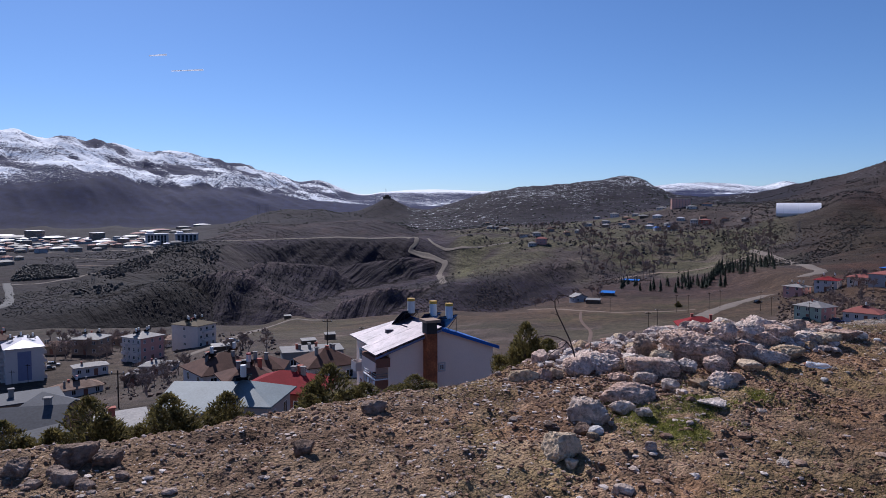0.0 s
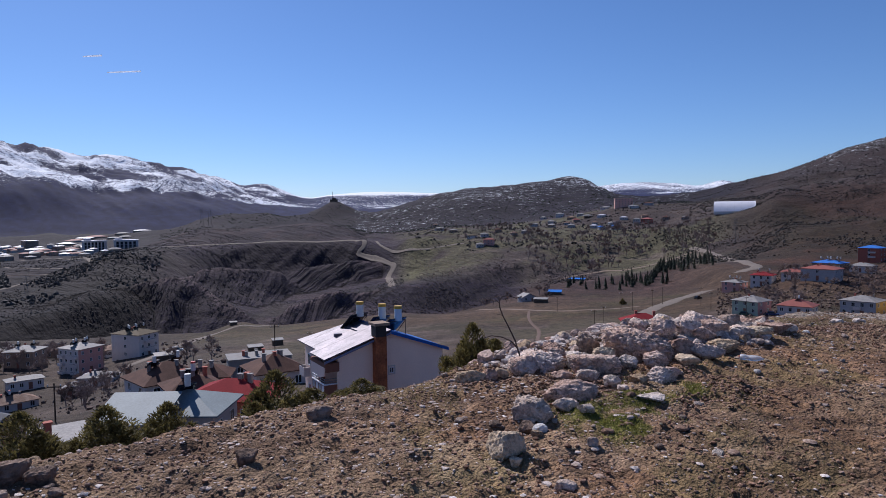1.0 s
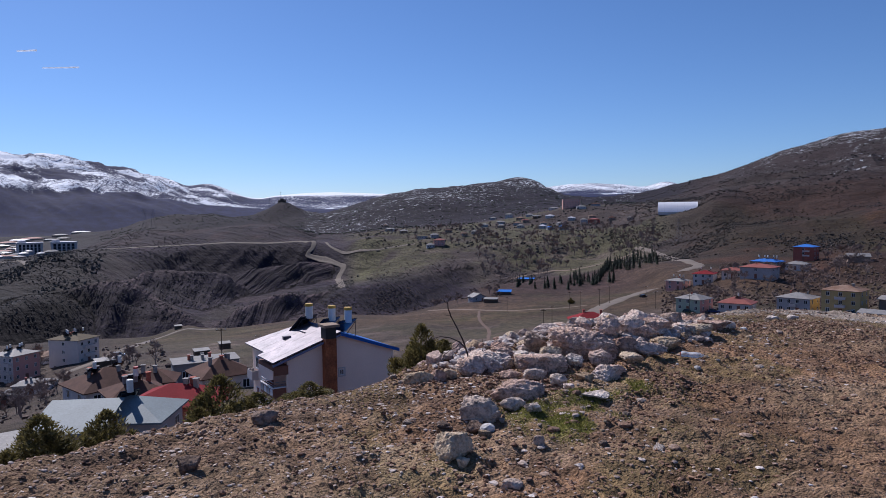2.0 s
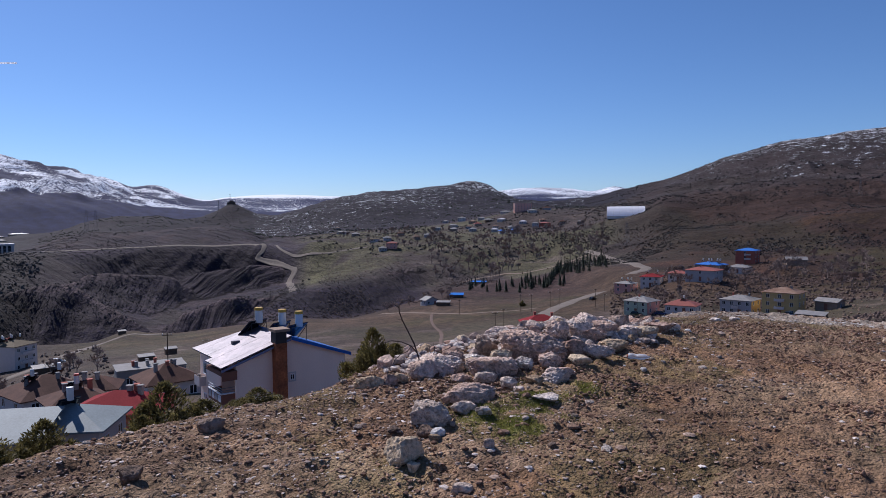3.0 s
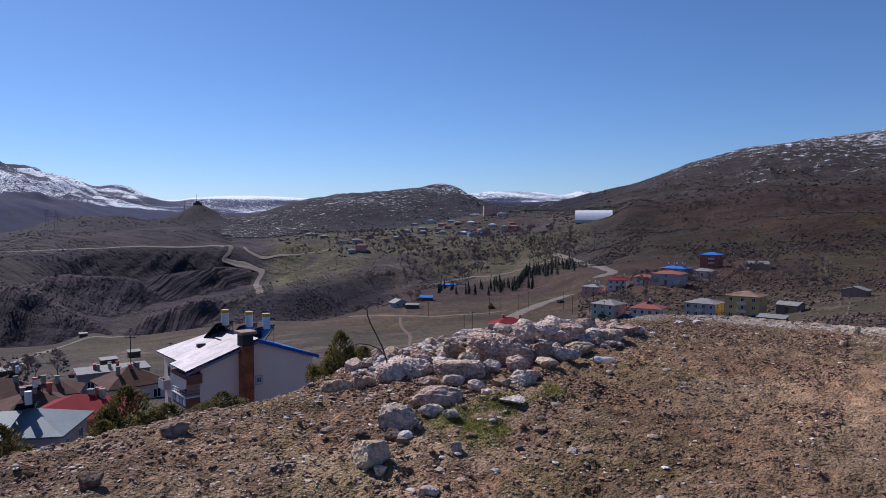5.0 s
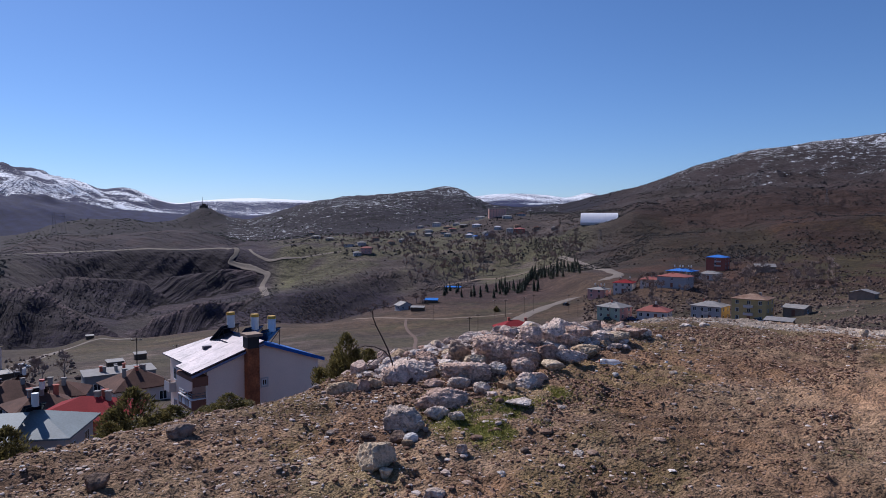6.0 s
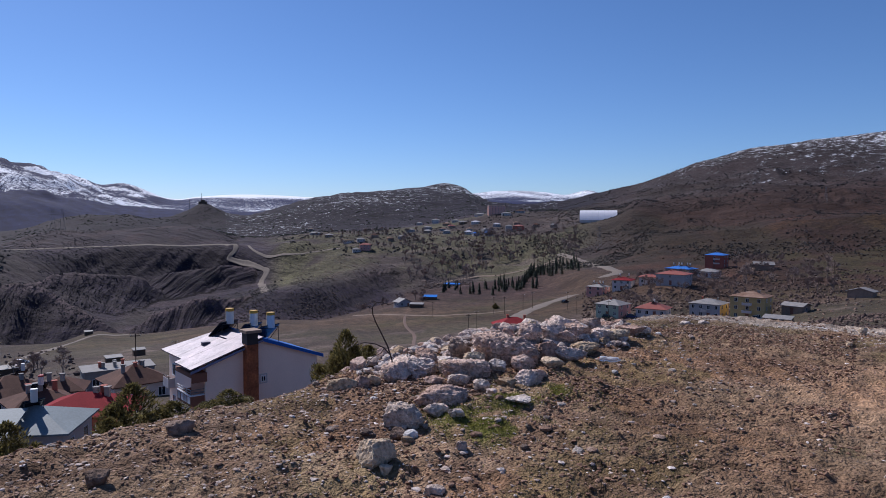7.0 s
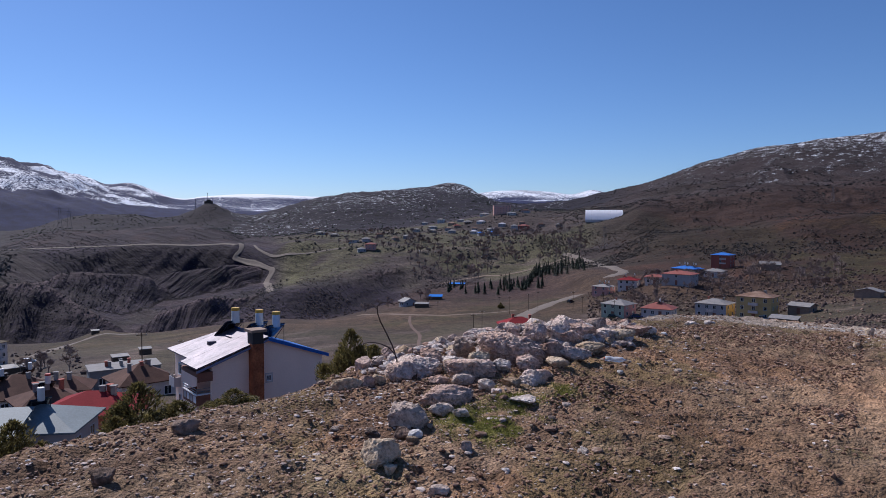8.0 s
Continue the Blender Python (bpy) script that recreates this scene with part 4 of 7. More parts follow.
# ---- the white house below the brow ----
def white_house():
    x0, y0, z0 = -0.25, 61.00, -20.82
    turn = 24.5
    ob = thing("apartment_house", "white three-storey house with a shiny sheet-metal roof below the brow", "house", x0, y0, z0, turn)
    apex, lean_left, lean_right = 12.0, 0.325, 0.355
    left, right, depth = -4.85, 5.35, 9.7
    near_eave, far_eave, step, hip = -6.2, -5.45, 3.6, 7.6   # the front part of the zinc slope juts out farther

    def roof_z(x):
        return apex - (lean_left if x < 0 else lean_right) * abs(x)

    def top(x):
        return roof_z(x) - 0.12

    # body: the gable end looks at the hilltop; the left side steps back behind a loggia near the front
    def block(name, near, far):
        b = bmesh.new()
        prism(b, near, far)
        part(name, b, GABLE_WALL, ob)

    ring = [(left, -2.0), (right, -2.0), (right, top(right)), (0, top(0)), (left, top(left))]
    block("gable_wall", [(a, 0.0, b) for a, b in ring], [(a, 0.3, b) for a, b in ring])
    body = [(left, -2), (right, -2), (right, top(right)), (left, top(left))]
    block("front_wall", [(a if a > 0 else a + 1.3, 0.3, b) for a, b in body], [(a if a > 0 else a + 1.3, step, b) for a, b in body])
    block("side_wall", [(a, step, b) for a, b in body], [(a, 6.3, b) for a, b in body])
    block("rear_wall", [(min(a, 0.2), 6.3, b if a < 0 else min(b, top(left))) for a, b in body], [(min(a, 0.2), depth - 0.4, b if a < 0 else min(b, top(left))) for a, b in body])
    block("attic_wall", [(left + 1.3, 0.3, top(left)), (right, 0.3, top(right)), (0, 0.3, top(0))], [(left + 1.3, 6.3, top(left)), (right, 6.3, top(right)), (0, 6.3, top(0))])

    # roof: left slope bare zinc with a deeper eave near the front, right slope blue
    over, t = 0.35, 0.10

    def slab(pts, mat, name, label, lift=0.0):
        b = bmesh.new()
        prism(b, [(x, y, (roof_z(x) if z is None else z) + lift) for x, y, z in pts], [(x, y, (roof_z(x) if z is None else z) + lift + t) for x, y, z in pts])
        return part(name, b, mat, ob, label)
    lroof = slab([(0, step, None), (0, hip, None), (far_eave, depth, None), (far_eave, step, None)][::-1], ZINC_ROOF, "roof", "bare silvery zinc sheet roof slope")
    slab([(0, -over, None), (0, 5.4, None), (-1.6, 5.4, None), (-1.6, step + 0.02, None), (near_eave, step + 0.02, None), (near_eave, -over, None)][::-1], ZINC_ROOF, "roof_extension", "raised newer zinc sheets", 0.14)
    rroof = slab([(0, -over, None), (5.8, -over, None), (5.8, 6.7, None), (0, 6.7, None)], BLUE_ROOF, "roof", "blue painted sheet roof slope")
    slab([(0.02, hip, apex - 0.01), (0.3, depth, roof_z(far_eave) - 0.01), (far_eave, depth, roof_z(far_eave) - 0.01)], BLUE_ROOF, "roof", "blue hipped end of the roof")
    # zinc sheets: upstand seams down the left slope, and laps across
    for i in range(5):
        y = -over + 0.9 + i * 2.4
        if y > depth - 0.3:
            break
        lift, edge = (0.14, near_eave) if y < step else (0.0, far_eave)
        b = bmesh.new()
        xe = 0.0 if y < hip else far_eave * (y - hip) / (depth - hip)
        tube(b, (xe, y, roof_z(xe) + t + lift), (edge, y, roof_z(edge) + t + lift), 0.010, 0.010, 4)
        part("seam", b, ZINC_ROOF, lroof)
    # verge boards along the gable: the right one blue, the left one's dark blue a painted shadow line
    for s, xe in ((1, 5.8), (-1, near_eave)):
        b = bmesh.new()
        pts = [(0, -over - 0.06, apex - 0.16), (xe, -over - 0.06, roof_z(xe) - 0.16), (xe, -over, roof_z(xe) - 0.16), (0, -over, apex - 0.16)]
        prism(b, pts if s > 0 else pts[::-1], [(p[0], p[1], p[2] + (0.30 if s > 0 else 0.20)) for p in (pts if s > 0 else pts[::-1])])
        part("verge_board", b, BLUE_TRIM if s > 0 else BLUE_STRIPE, ob, "blue verge board" if s > 0 else "dark blue verge board")
    b = bmesh.new()
    tube(b, (0, -over, apex + t), (0, hip, apex + t), 0.09, 0.09, 6)
    part("ridge_cap", b, BLUE_TRIM, ob)
    b = boxes((-3.3, -2.6, 4.9, 5.3, roof_z(-2.9) + 0.0, roof_z(-2.9) + 0.30))
    part("roof_hatch", b, ZINC_ROOF, lroof, "small raised roof hatch")
    # brown soffit and frieze under the deep left eave
    low = top(near_eave)
    part("soffit", boxes((near_eave + 0.1, left, -over + 0.02, step, low - 0.10, low - 0.02), (near_eave + 0.1, left - 0.01, -over + 0.03, -over + 0.10, low - 0.78, low - 0.10)), BROWN_TRIM, ob)
    part("fascia", boxes((near_eave + 0.06, near_eave + 0.14, -over + 0.10, step, low - 0.36, low - 0.10)), BROWN_TRIM, ob)
    # loggias on the left, storey by storey: a slab, brown and grey parapet panels, pale rails
    for f in range(3):
        z = 1.45 + f * 2.85
        bal = part("balcony", boxes((left - 1.15, left + 1.3, 0.32, step - 0.02, z - 0.14, z), (left - 1.15, left - 1.08, 0.32, step - 0.02, z, z + 0.70), (left - 1.08, left, 0.32, 0.40, z, z + 0.70), (left - 1.08, left, step - 0.10, step - 0.02, z, z + 0.70)), BROWN_TRIM, ob, "loggia with a panelled parapet")
        part("coping", boxes((left - 1.20, left - 1.04, 0.28, step, z + 0.703, z + 0.80), (left - 1.04, left, 0.28, 0.46, z + 0.703, z + 0.80)), WINDOW_FRAME, bal, "white parapet coping")
        rail = bmesh.new()
        for h in (1.0, 1.22):
            tube(rail, (left - 1.12, 0.36, z + h), (left - 1.12, step - 0.06, z + h), 0.022, 0.022, 5)
            tube(rail, (left - 1.12, 0.36, z + h), (left, 0.36, z + h), 0.022, 0.022, 5)
        for i in range(4):
            tube(rail, (left - 1.12, 0.36 + i * 1.05, z + 0.75), (left - 1.12, 0.36 + i * 1.05, z + 1.22), 0.022, 0.022, 5)
        part("handrail", rail, GALVANISED, bal)
        for i in range(4):
            part("parapet_panel", boxes((left - 1.175, left - 1.15, 0.40 + i * 0.80, 1.0 + i * 0.80, z + 0.08, z + 0.62)), GREY_WALL if i % 2 else WINDOW_FRAME, bal)
        window(ob, pose(left + 1.3, 2.0, z + 1.4, 0, 0, -90), 1.5, 1.5)
        window(ob, pose(left, 7.9, z + 1.5, 0, 0, -90), 0.8, 1.1)
        balcony(ob, pose(left, depth - 1.2, z, 0, 0, -90), 1.5, 0.6)
    for i in range(3):
        window(ob, pose(left + 1.3, 0.9 + i * 1.0, top(left) - 0.75, 0, 0, -90), 0.7, 0.6)
    # gable: two small windows
    for z in (8.0, 5.35):
        w = window(ob, pose(0.15, 0.0, z + 0.55), 0.45, 0.55)
        part("surround", boxes((-0.36, 0.36, -0.03, 0.0, -0.42, -0.32), (-0.36, 0.36, -0.03, 0.0, 0.32, 0.42), (-0.36, -0.26, -0.03, 0.0, -0.32, 0.32), (0.26, 0.36, -0.03, 0.0, -0.32, 0.32)), WHITE_WALL, w)
    # the outside flue: rust-stained steel shaft, bare above, with a slab on top
    fx = -1.15
    flue = part("flue", boxes((fx - 0.50, fx + 0.50, -0.85, -0.01, -2, 11.75)), RUST, ob, "rust-stained steel flue shaft")
    part("flue_head", boxes((fx - 0.48, fx + 0.48, -0.83, 0.25, 11.754, 12.75)), DARK_STEEL, flue, "bare grey-brown flue head")
    part("flue_cap", boxes((fx - 0.68, fx + 0.72, -1.05, 0.45, 12.75, 12.98)), EARTH_WALL, flue, "flat concrete slab cap")
    return ob


white_house()
for hx, hy, hz, turn in ((-3.525, 66.81, -10.07+0.4, 228), (-1.368, 66.39, -10.27+0.4, 226), (0.1617, 65.40, -10.36+0.4, 224)):
    solar_heater(hx, hy, hz, turn, TANK_GOLD, 1.2, "solar water heater, white tank with golden lid")


# ---- the village below, ahead and to the left ----
house(-127.7, 207.1, 4, 10, 20, 4, WHITE_WALL, BRIGHT_ROOF, "white apartment block with a slate-blue window strip", "hip", 1.7, rows=(0, 5, 1, 5), base=0.2, storey=2.55, door=1, size=(0.9, 1.2),
      balconies=[(1, f, o, 3.0) for f in range(4) for o in (-6, 0, 6)] + [(3, f, o, 3.0) for f in range(4) for o in (-6, 0, 6)], chimneys=2, heaters=3, name="apartment_block", category="apartment block")
strip = [o for o in scene.objects if o.name == "apartment_block"][0]
part("window_strip", boxes((-1.8, 1.8, -10.04, -9.99, 0.6, 9.4)), BLUE_STRIPE, strip, "slate-blue painted strip")
house(-139.7, 212.5, 20, 9, 12, 4, GREY_WALL, BROWN_ROOF, "grey apartment block with a dark red roof", "hip", 1.7, rows=(3, 4, 3, 4), balconies=[(0, f, 0, 3.0) for f in range(4)], heaters=3, lid=TANK_RED, name="apartment_block", category="apartment block")
house(-103.5, 236.1, 38, 9.5, 9.5, 3, WHITE_WALL, PALE_ROOF, "white and pink apartment block with a pale blue roof", "hip", 1.5, rows=(3, 2, 3, 4), base=0.2, storey=2.75, faces=((0, PINK_WALL),), size=(0.9, 1.2),
      balconies=[(3, f, o, 2.4) for f in range(3) for o in (-3, 3)], chimneys=1, heaters=4, name="apartment_block", category="apartment block")
house(-91.32, 251.1, 46, 9.5, 12.5, 3, WHITE_WALL, OCHRE_ROOF, "white apartment block with an ochre hipped roof", "hip", 1.6, rows=(3, 1, 1, 1), base=0.6, storey=2.8, size=(1.1, 1.2),
      balconies=[(0, f, 0, 5.0) for f in range(3)], chimneys=3, heaters=5, name="apartment_block", category="apartment block")
house(-145.1, 269.0, 12, 10, 7, 1, GREY_WALL, PALE_ROOF, "low grey house with a pale sheet roof", "hip", 1.2, chimneys=2)
house(-127.9, 249.0, -30, 10, 9, 2, EARTH_WALL, PALE_ROOF, "earth-walled house with a weathered pale roof", "hip", 1.6, chimneys=2, heaters=2)
house(-111.1, 215.0, 10, 9.5, 5, 1, WHITE_WALL, PALE_ROOF, "long low white house with a pale roof", "hip", 0.9, rows=(4, 1, 4, 1), chimneys=2)
house(-84.86, 204.5, -20, 9.5, 6, 1, WHITE_WALL, PALE_ROOF, "low white house with a grey sheet roof", "hip", 1.3, chimneys=2)
house(-85.71, 189.4, -14, 4.6, 4.5, 1, BOARD_WALL, PALE_ROOF, "dark boarded shed with a patchy sheet roof", "gable_y", 1.3, rows=(1, 0, 0, 0), storey=2.4, chimneys=0, name="shed", category="shed")
house(-105.7, 269.8, 14, 8, 7, 1, WHITE_WALL, RUST_ROOF, "small house with a beige rust-streaked roof", "hip", 1.5, chimneys=2)
house(-130.6, 276.3, 10, 9, 8, 1, EARTH_WALL, BROWN_ROOF, "earth-coloured house with a brown roof", "hip", 1.5, chimneys=2)
house(-140.9, 247.3, -12, 9, 7, 1, EARTH_WALL, BROWN_ROOF, "old house with a dark brown roof", "hip", 1.4, chimneys=2)
house(-98.78, 183.5, 16, 12, 6, 1, WHITE_WALL, RUST_ROOF, "white house with a rust-streaked roof", "hip", 1.5, rows=(4, 2, 4, 2), storey=2.4, chimneys=3, heaters=1, lid=TANK_RED)
house(-31.24, 51.22, -18, 4.8, 3.8, 1, EARTH_WALL, DULL_ROOF, "earth-walled barn with a grey sheet roof", "gable", 1.2, rows=(1, 0, 0, 0), storey=2.7, chimneys=1, name="barn", category="barn")
house(-32.42, 57.49, 30, 4.6, 4.0, 1, EARTH_WALL, DULL_ROOF, "small barn with a patched grey sheet roof", "gable_y", 1.2, rows=(1, 0, 0, 0), storey=2.7, chimneys=0, name="barn", category="barn")
house(-41.71, 68.27, 6, 6, 4, 1, EARTH_WALL, DULL_ROOF, "flat-roofed grey concrete store", "flat", 0.2, 0.2, rows=(2, 0, 0, 0), storey=2.8, chimneys=1, name="store", category="shed")
house(-23.88, 40.48, 24, 3.0, 2.4, 1, BOARD_WALL, DULL_ROOF, "lean-to with a pale blue sheet roof", "shed", 0.7, 0.2, rows=(0, 0, 0, 0), storey=2.7, chimneys=0, name="shed", category="shed")
house(-23.00, 48.86, 8, 3.4, 3.0, 1, EARTH_WALL, PALE_ROOF, "low store with a blue-grey sheet roof", "shed", 0.6, 0.2, rows=(1, 0, 0, 0), storey=2.5, chimneys=1, name="shed", category="shed")
house(-35.60, 110.4, 22, 10, 9, 1, WHITE_WALL, BROWN_ROOF, "white house with a large brown hipped roof", "hip", 2.4, chimneys=4, heaters=2, storey=2.6)
house(-17.48, 59.48, -22, 6.8, 6.2, 1, WHITE_WALL, TEAL_ROOF, "house with a broad pale blue-grey sheet roof", "hip", 1.4, 0.5, z=ground_z(-17.48, 59.48) - 0.55, storey=2.9, chimneys=0, heaters=1)
house(-20.55, 56.37, -22, 5.0, 4.6, 1, WHITE_WALL, TEAL_ROOF, "annex with a pale blue-grey sheet roof", "shed", 1.3, 0.4, storey=2.7, chimneys=0)
house(-16.3, 71.3, -24, 8.0, 6.6, 1, BRICK_WALL, RED_ROOF, "brick house with a bright red sheet roof", "hip", 1.5, z=ground_z(-16.3, 71.3) - 1.1, storey=2.9, chimneys=3)
house(-23.21, 80.73, 14, 5.6, 5, 1, WHITE_WALL, BROWN_ROOF, "house with a dark brown roof and many chimneys", "hip", 1.3, storey=2.6, chimneys=5, heaters=1, lid=TANK_RED)
house(-17.82, 104.5, 18, 7.6, 7.2, 1, WHITE_WALL, BROWN_ROOF, "house with a steep brown hipped roof", "hip", 2.2, z=ground_z(-17.82, 104.5) - 1.3, storey=2.9, chimneys=4)
house(-24.13, 125.7, 8, 11, 5, 1, CONCRETE, CONCRETE, "low flat-roofed workshop with a row of flues", "flat", 0.2, 0.2, storey=3.4, rows=(3, 0, 0, 0), chimneys=6, name="workshop", category="workshop")
house(-24.17, 92.91, -10, 5, 4.5, 1, GREY_WALL, BROWN_ROOF, "grey cottage with a brown roof", "hip", 1.4, storey=2.8, chimneys=2)

# ---- houses on the terrace to the right ----
house(157.9, 306.4, -30, 8.5, 7.7, 2, PINK_WALL, PALE_ROOF, "salmon-pink house with a pale blue roof", "hip", 1.2, rows=(2, 2, 2, 2), storey=2.2, chimneys=2, heaters=3, far=True)
house(168.3, 300.5, -12, 9.0, 8.8, 2, WHITE_WALL, RED_ROOF, "white house with brown bays and a red roof", "hip", 1.4, rows=(3, 2, 3, 2), storey=2.4, heaters=2, chimneys=0, far=True, balconies=[(0, 1, 1.5, 3.0)])
house(176.7, 290.8, -8, 9.0, 6.6, 1, WHITE_WALL, PINK_ROOF, "low white house with a faded red roof", "hip", 1.2, rows=(3, 2, 3, 2), storey=3.4, chimneys=2, far=True)
house(180.8, 277.1, -20, 13.5, 9.5, 2, GREY_WALL, PINK_ROOF, "grey-fronted house with a faded red hipped roof", "hip", 1.4, rows=(1, 2, 1, 2), storey=2.4, chimneys=3, far=True)
house(201.3, 302.5, -28, 12.4, 8.8, 2, EARTH_WALL, BLUE_ROOF, "brown house with a bright blue roof", "hip", 1.3, rows=(2, 3, 2, 2), storey=2.5, chimneys=1, heaters=5, far=True)
house(228.8, 318.8, -16, 10.2, 7.7, 1, WHITE_WALL, PALE_ROOF, "white cottage with a pale snow-bright roof", "hip", 1.5, rows=(3, 2, 2, 2), storey=2.9, chimneys=1, far=True)
house(258.9, 353.5, -18, 10.7, 9.4, 3, BRICK_WALL, BLUE_ROOF, "brick-red house with a blue roof and balconies", "hip", 1.5, rows=(1, 2, 2, 2), storey=2.5, balconies=[(0, f, 1.5, 3.4) for f in (1, 2)], chimneys=1, far=True)
house(125.2, 230.8, -32, 9.7, 8.4, 2, GREEN_WALL, PALE_ROOF, "pale green house with a brick side and zinc roof", "hip", 1.7, rows=(3, 2, 3, 2), storey=2.3, faces=((1, PINK_WALL),), chimneys=1, far=True)
house(136.8, 222.4, -14, 10.7, 8.2, 1, WHITE_WALL, PINK_ROOF, "white bungalow with a salmon hipped roof", "hip", 1.9, rows=(4, 2, 2, 2), storey=2.8, chimneys=1, heaters=1, lid=TANK_WHITE, far=True)
house(150.6, 209.3, -20, 10.6, 8.8, 2, GREY_WALL, PALE_ROOF, "grey two-storey house, ochre side, patched pale roof", "hip", 1.5, rows=(4, 2, 2, 2), storey=2.55, faces=((1, YELLOW_WALL),), chimneys=2, far=True, balconies=[(0, 1, 0, 2.0)])
house(159.0, 198.2, -16, 11.1, 9.4, 3, YELLOW_WALL, RUST_ROOF, "ochre three-storey house with a rust-streaked pale roof", "hip", 1.5, rows=(3, 2, 2, 2), storey=2.6, chimneys=2, far=True, balconies=[(0, f, 0, 3.0) for f in (1, 2)])
house(170.9, 191.4, -24, 6.8, 6.1, 1, EARTH_WALL, PALE_ROOF, "small earth-walled house with a pale roof", "gable", 1.0, rows=(1, 1, 0, 1), storey=2.6, chimneys=0, far=True)
house(152.0, 177.5, -14, 7.9, 4.0, 1, BOARD_WALL, PALE_ROOF, "low shed with a blue-grey sheet roof", "shed", 0.7, 0.3, rows=(0, 0, 0, 0), storey=1.7, chimneys=0, name="shed", category="shed")
house(267.7, 324.9, 10, 10.2, 6.6, 1, EARTH_WALL, PALE_ROOF, "grey-roofed barn on the hillside", "gable", 1.6, rows=(0, 0, 0, 0), storey=2.6, chimneys=0, name="barn", category="barn", far=True)
house(213.9, 207.1, -14, 8.5, 5.5, 1, EARTH_WALL, PALE_ROOF, "stone barn with a grey sheet roof", "gable_y", 1.3, rows=(0, 0, 0, 0), storey=2.2, chimneys=0, name="barn", category="barn", far=True)
house(49.60, 133.1, 10, 7.5, 6, 1, WHITE_WALL, RED_ROOF, "house with a bright red roof under the bank", "hip", 1.6, storey=2.4, chimneys=2, z=-21.08-2.4)

# ---- the meadow and the hill village beyond ----
house(74.14, 375.1, 30, 8, 6, 1, GREY_WALL, PALE_ROOF, "grey farmhouse with a pale gabled roof", "gable_y", 2.0, rows=(2, 1, 0, 2), storey=2.6, chimneys=0, far=True, name="farmhouse")
house(78.44, 358.0, -10, 7, 4, 1, BOARD_WALL, PALE_ROOF, "low farm shed with scattered sheets", "shed", 0.5, 0.3, rows=(0, 0, 0, 0), storey=1.8, chimneys=0, name="shed", category="shed", far=True)
TARP = material("blue tarpaulin", (0.02, 0.16, 0.55), 0.45, vary=0.2, scale=1.0, fine=8)
house(95.11, 397.1, -6, 8, 4, 1, BOARD_WALL, TARP, "farm shed under a bright blue tarpaulin", "shed", 0.9, 0.3, rows=(0, 0, 0, 0), storey=1.4, chimneys=0, name="shed", category="shed", far=True)
house(143.1, 522.8, -14, 12, 4, 1, BOARD_WALL, TARP, "long shelter under a blue tarpaulin", "shed", 0.7, 0.3, rows=(0, 0, 0, 0), storey=1.3, chimneys=0, name="shed", category="shed", far=True)

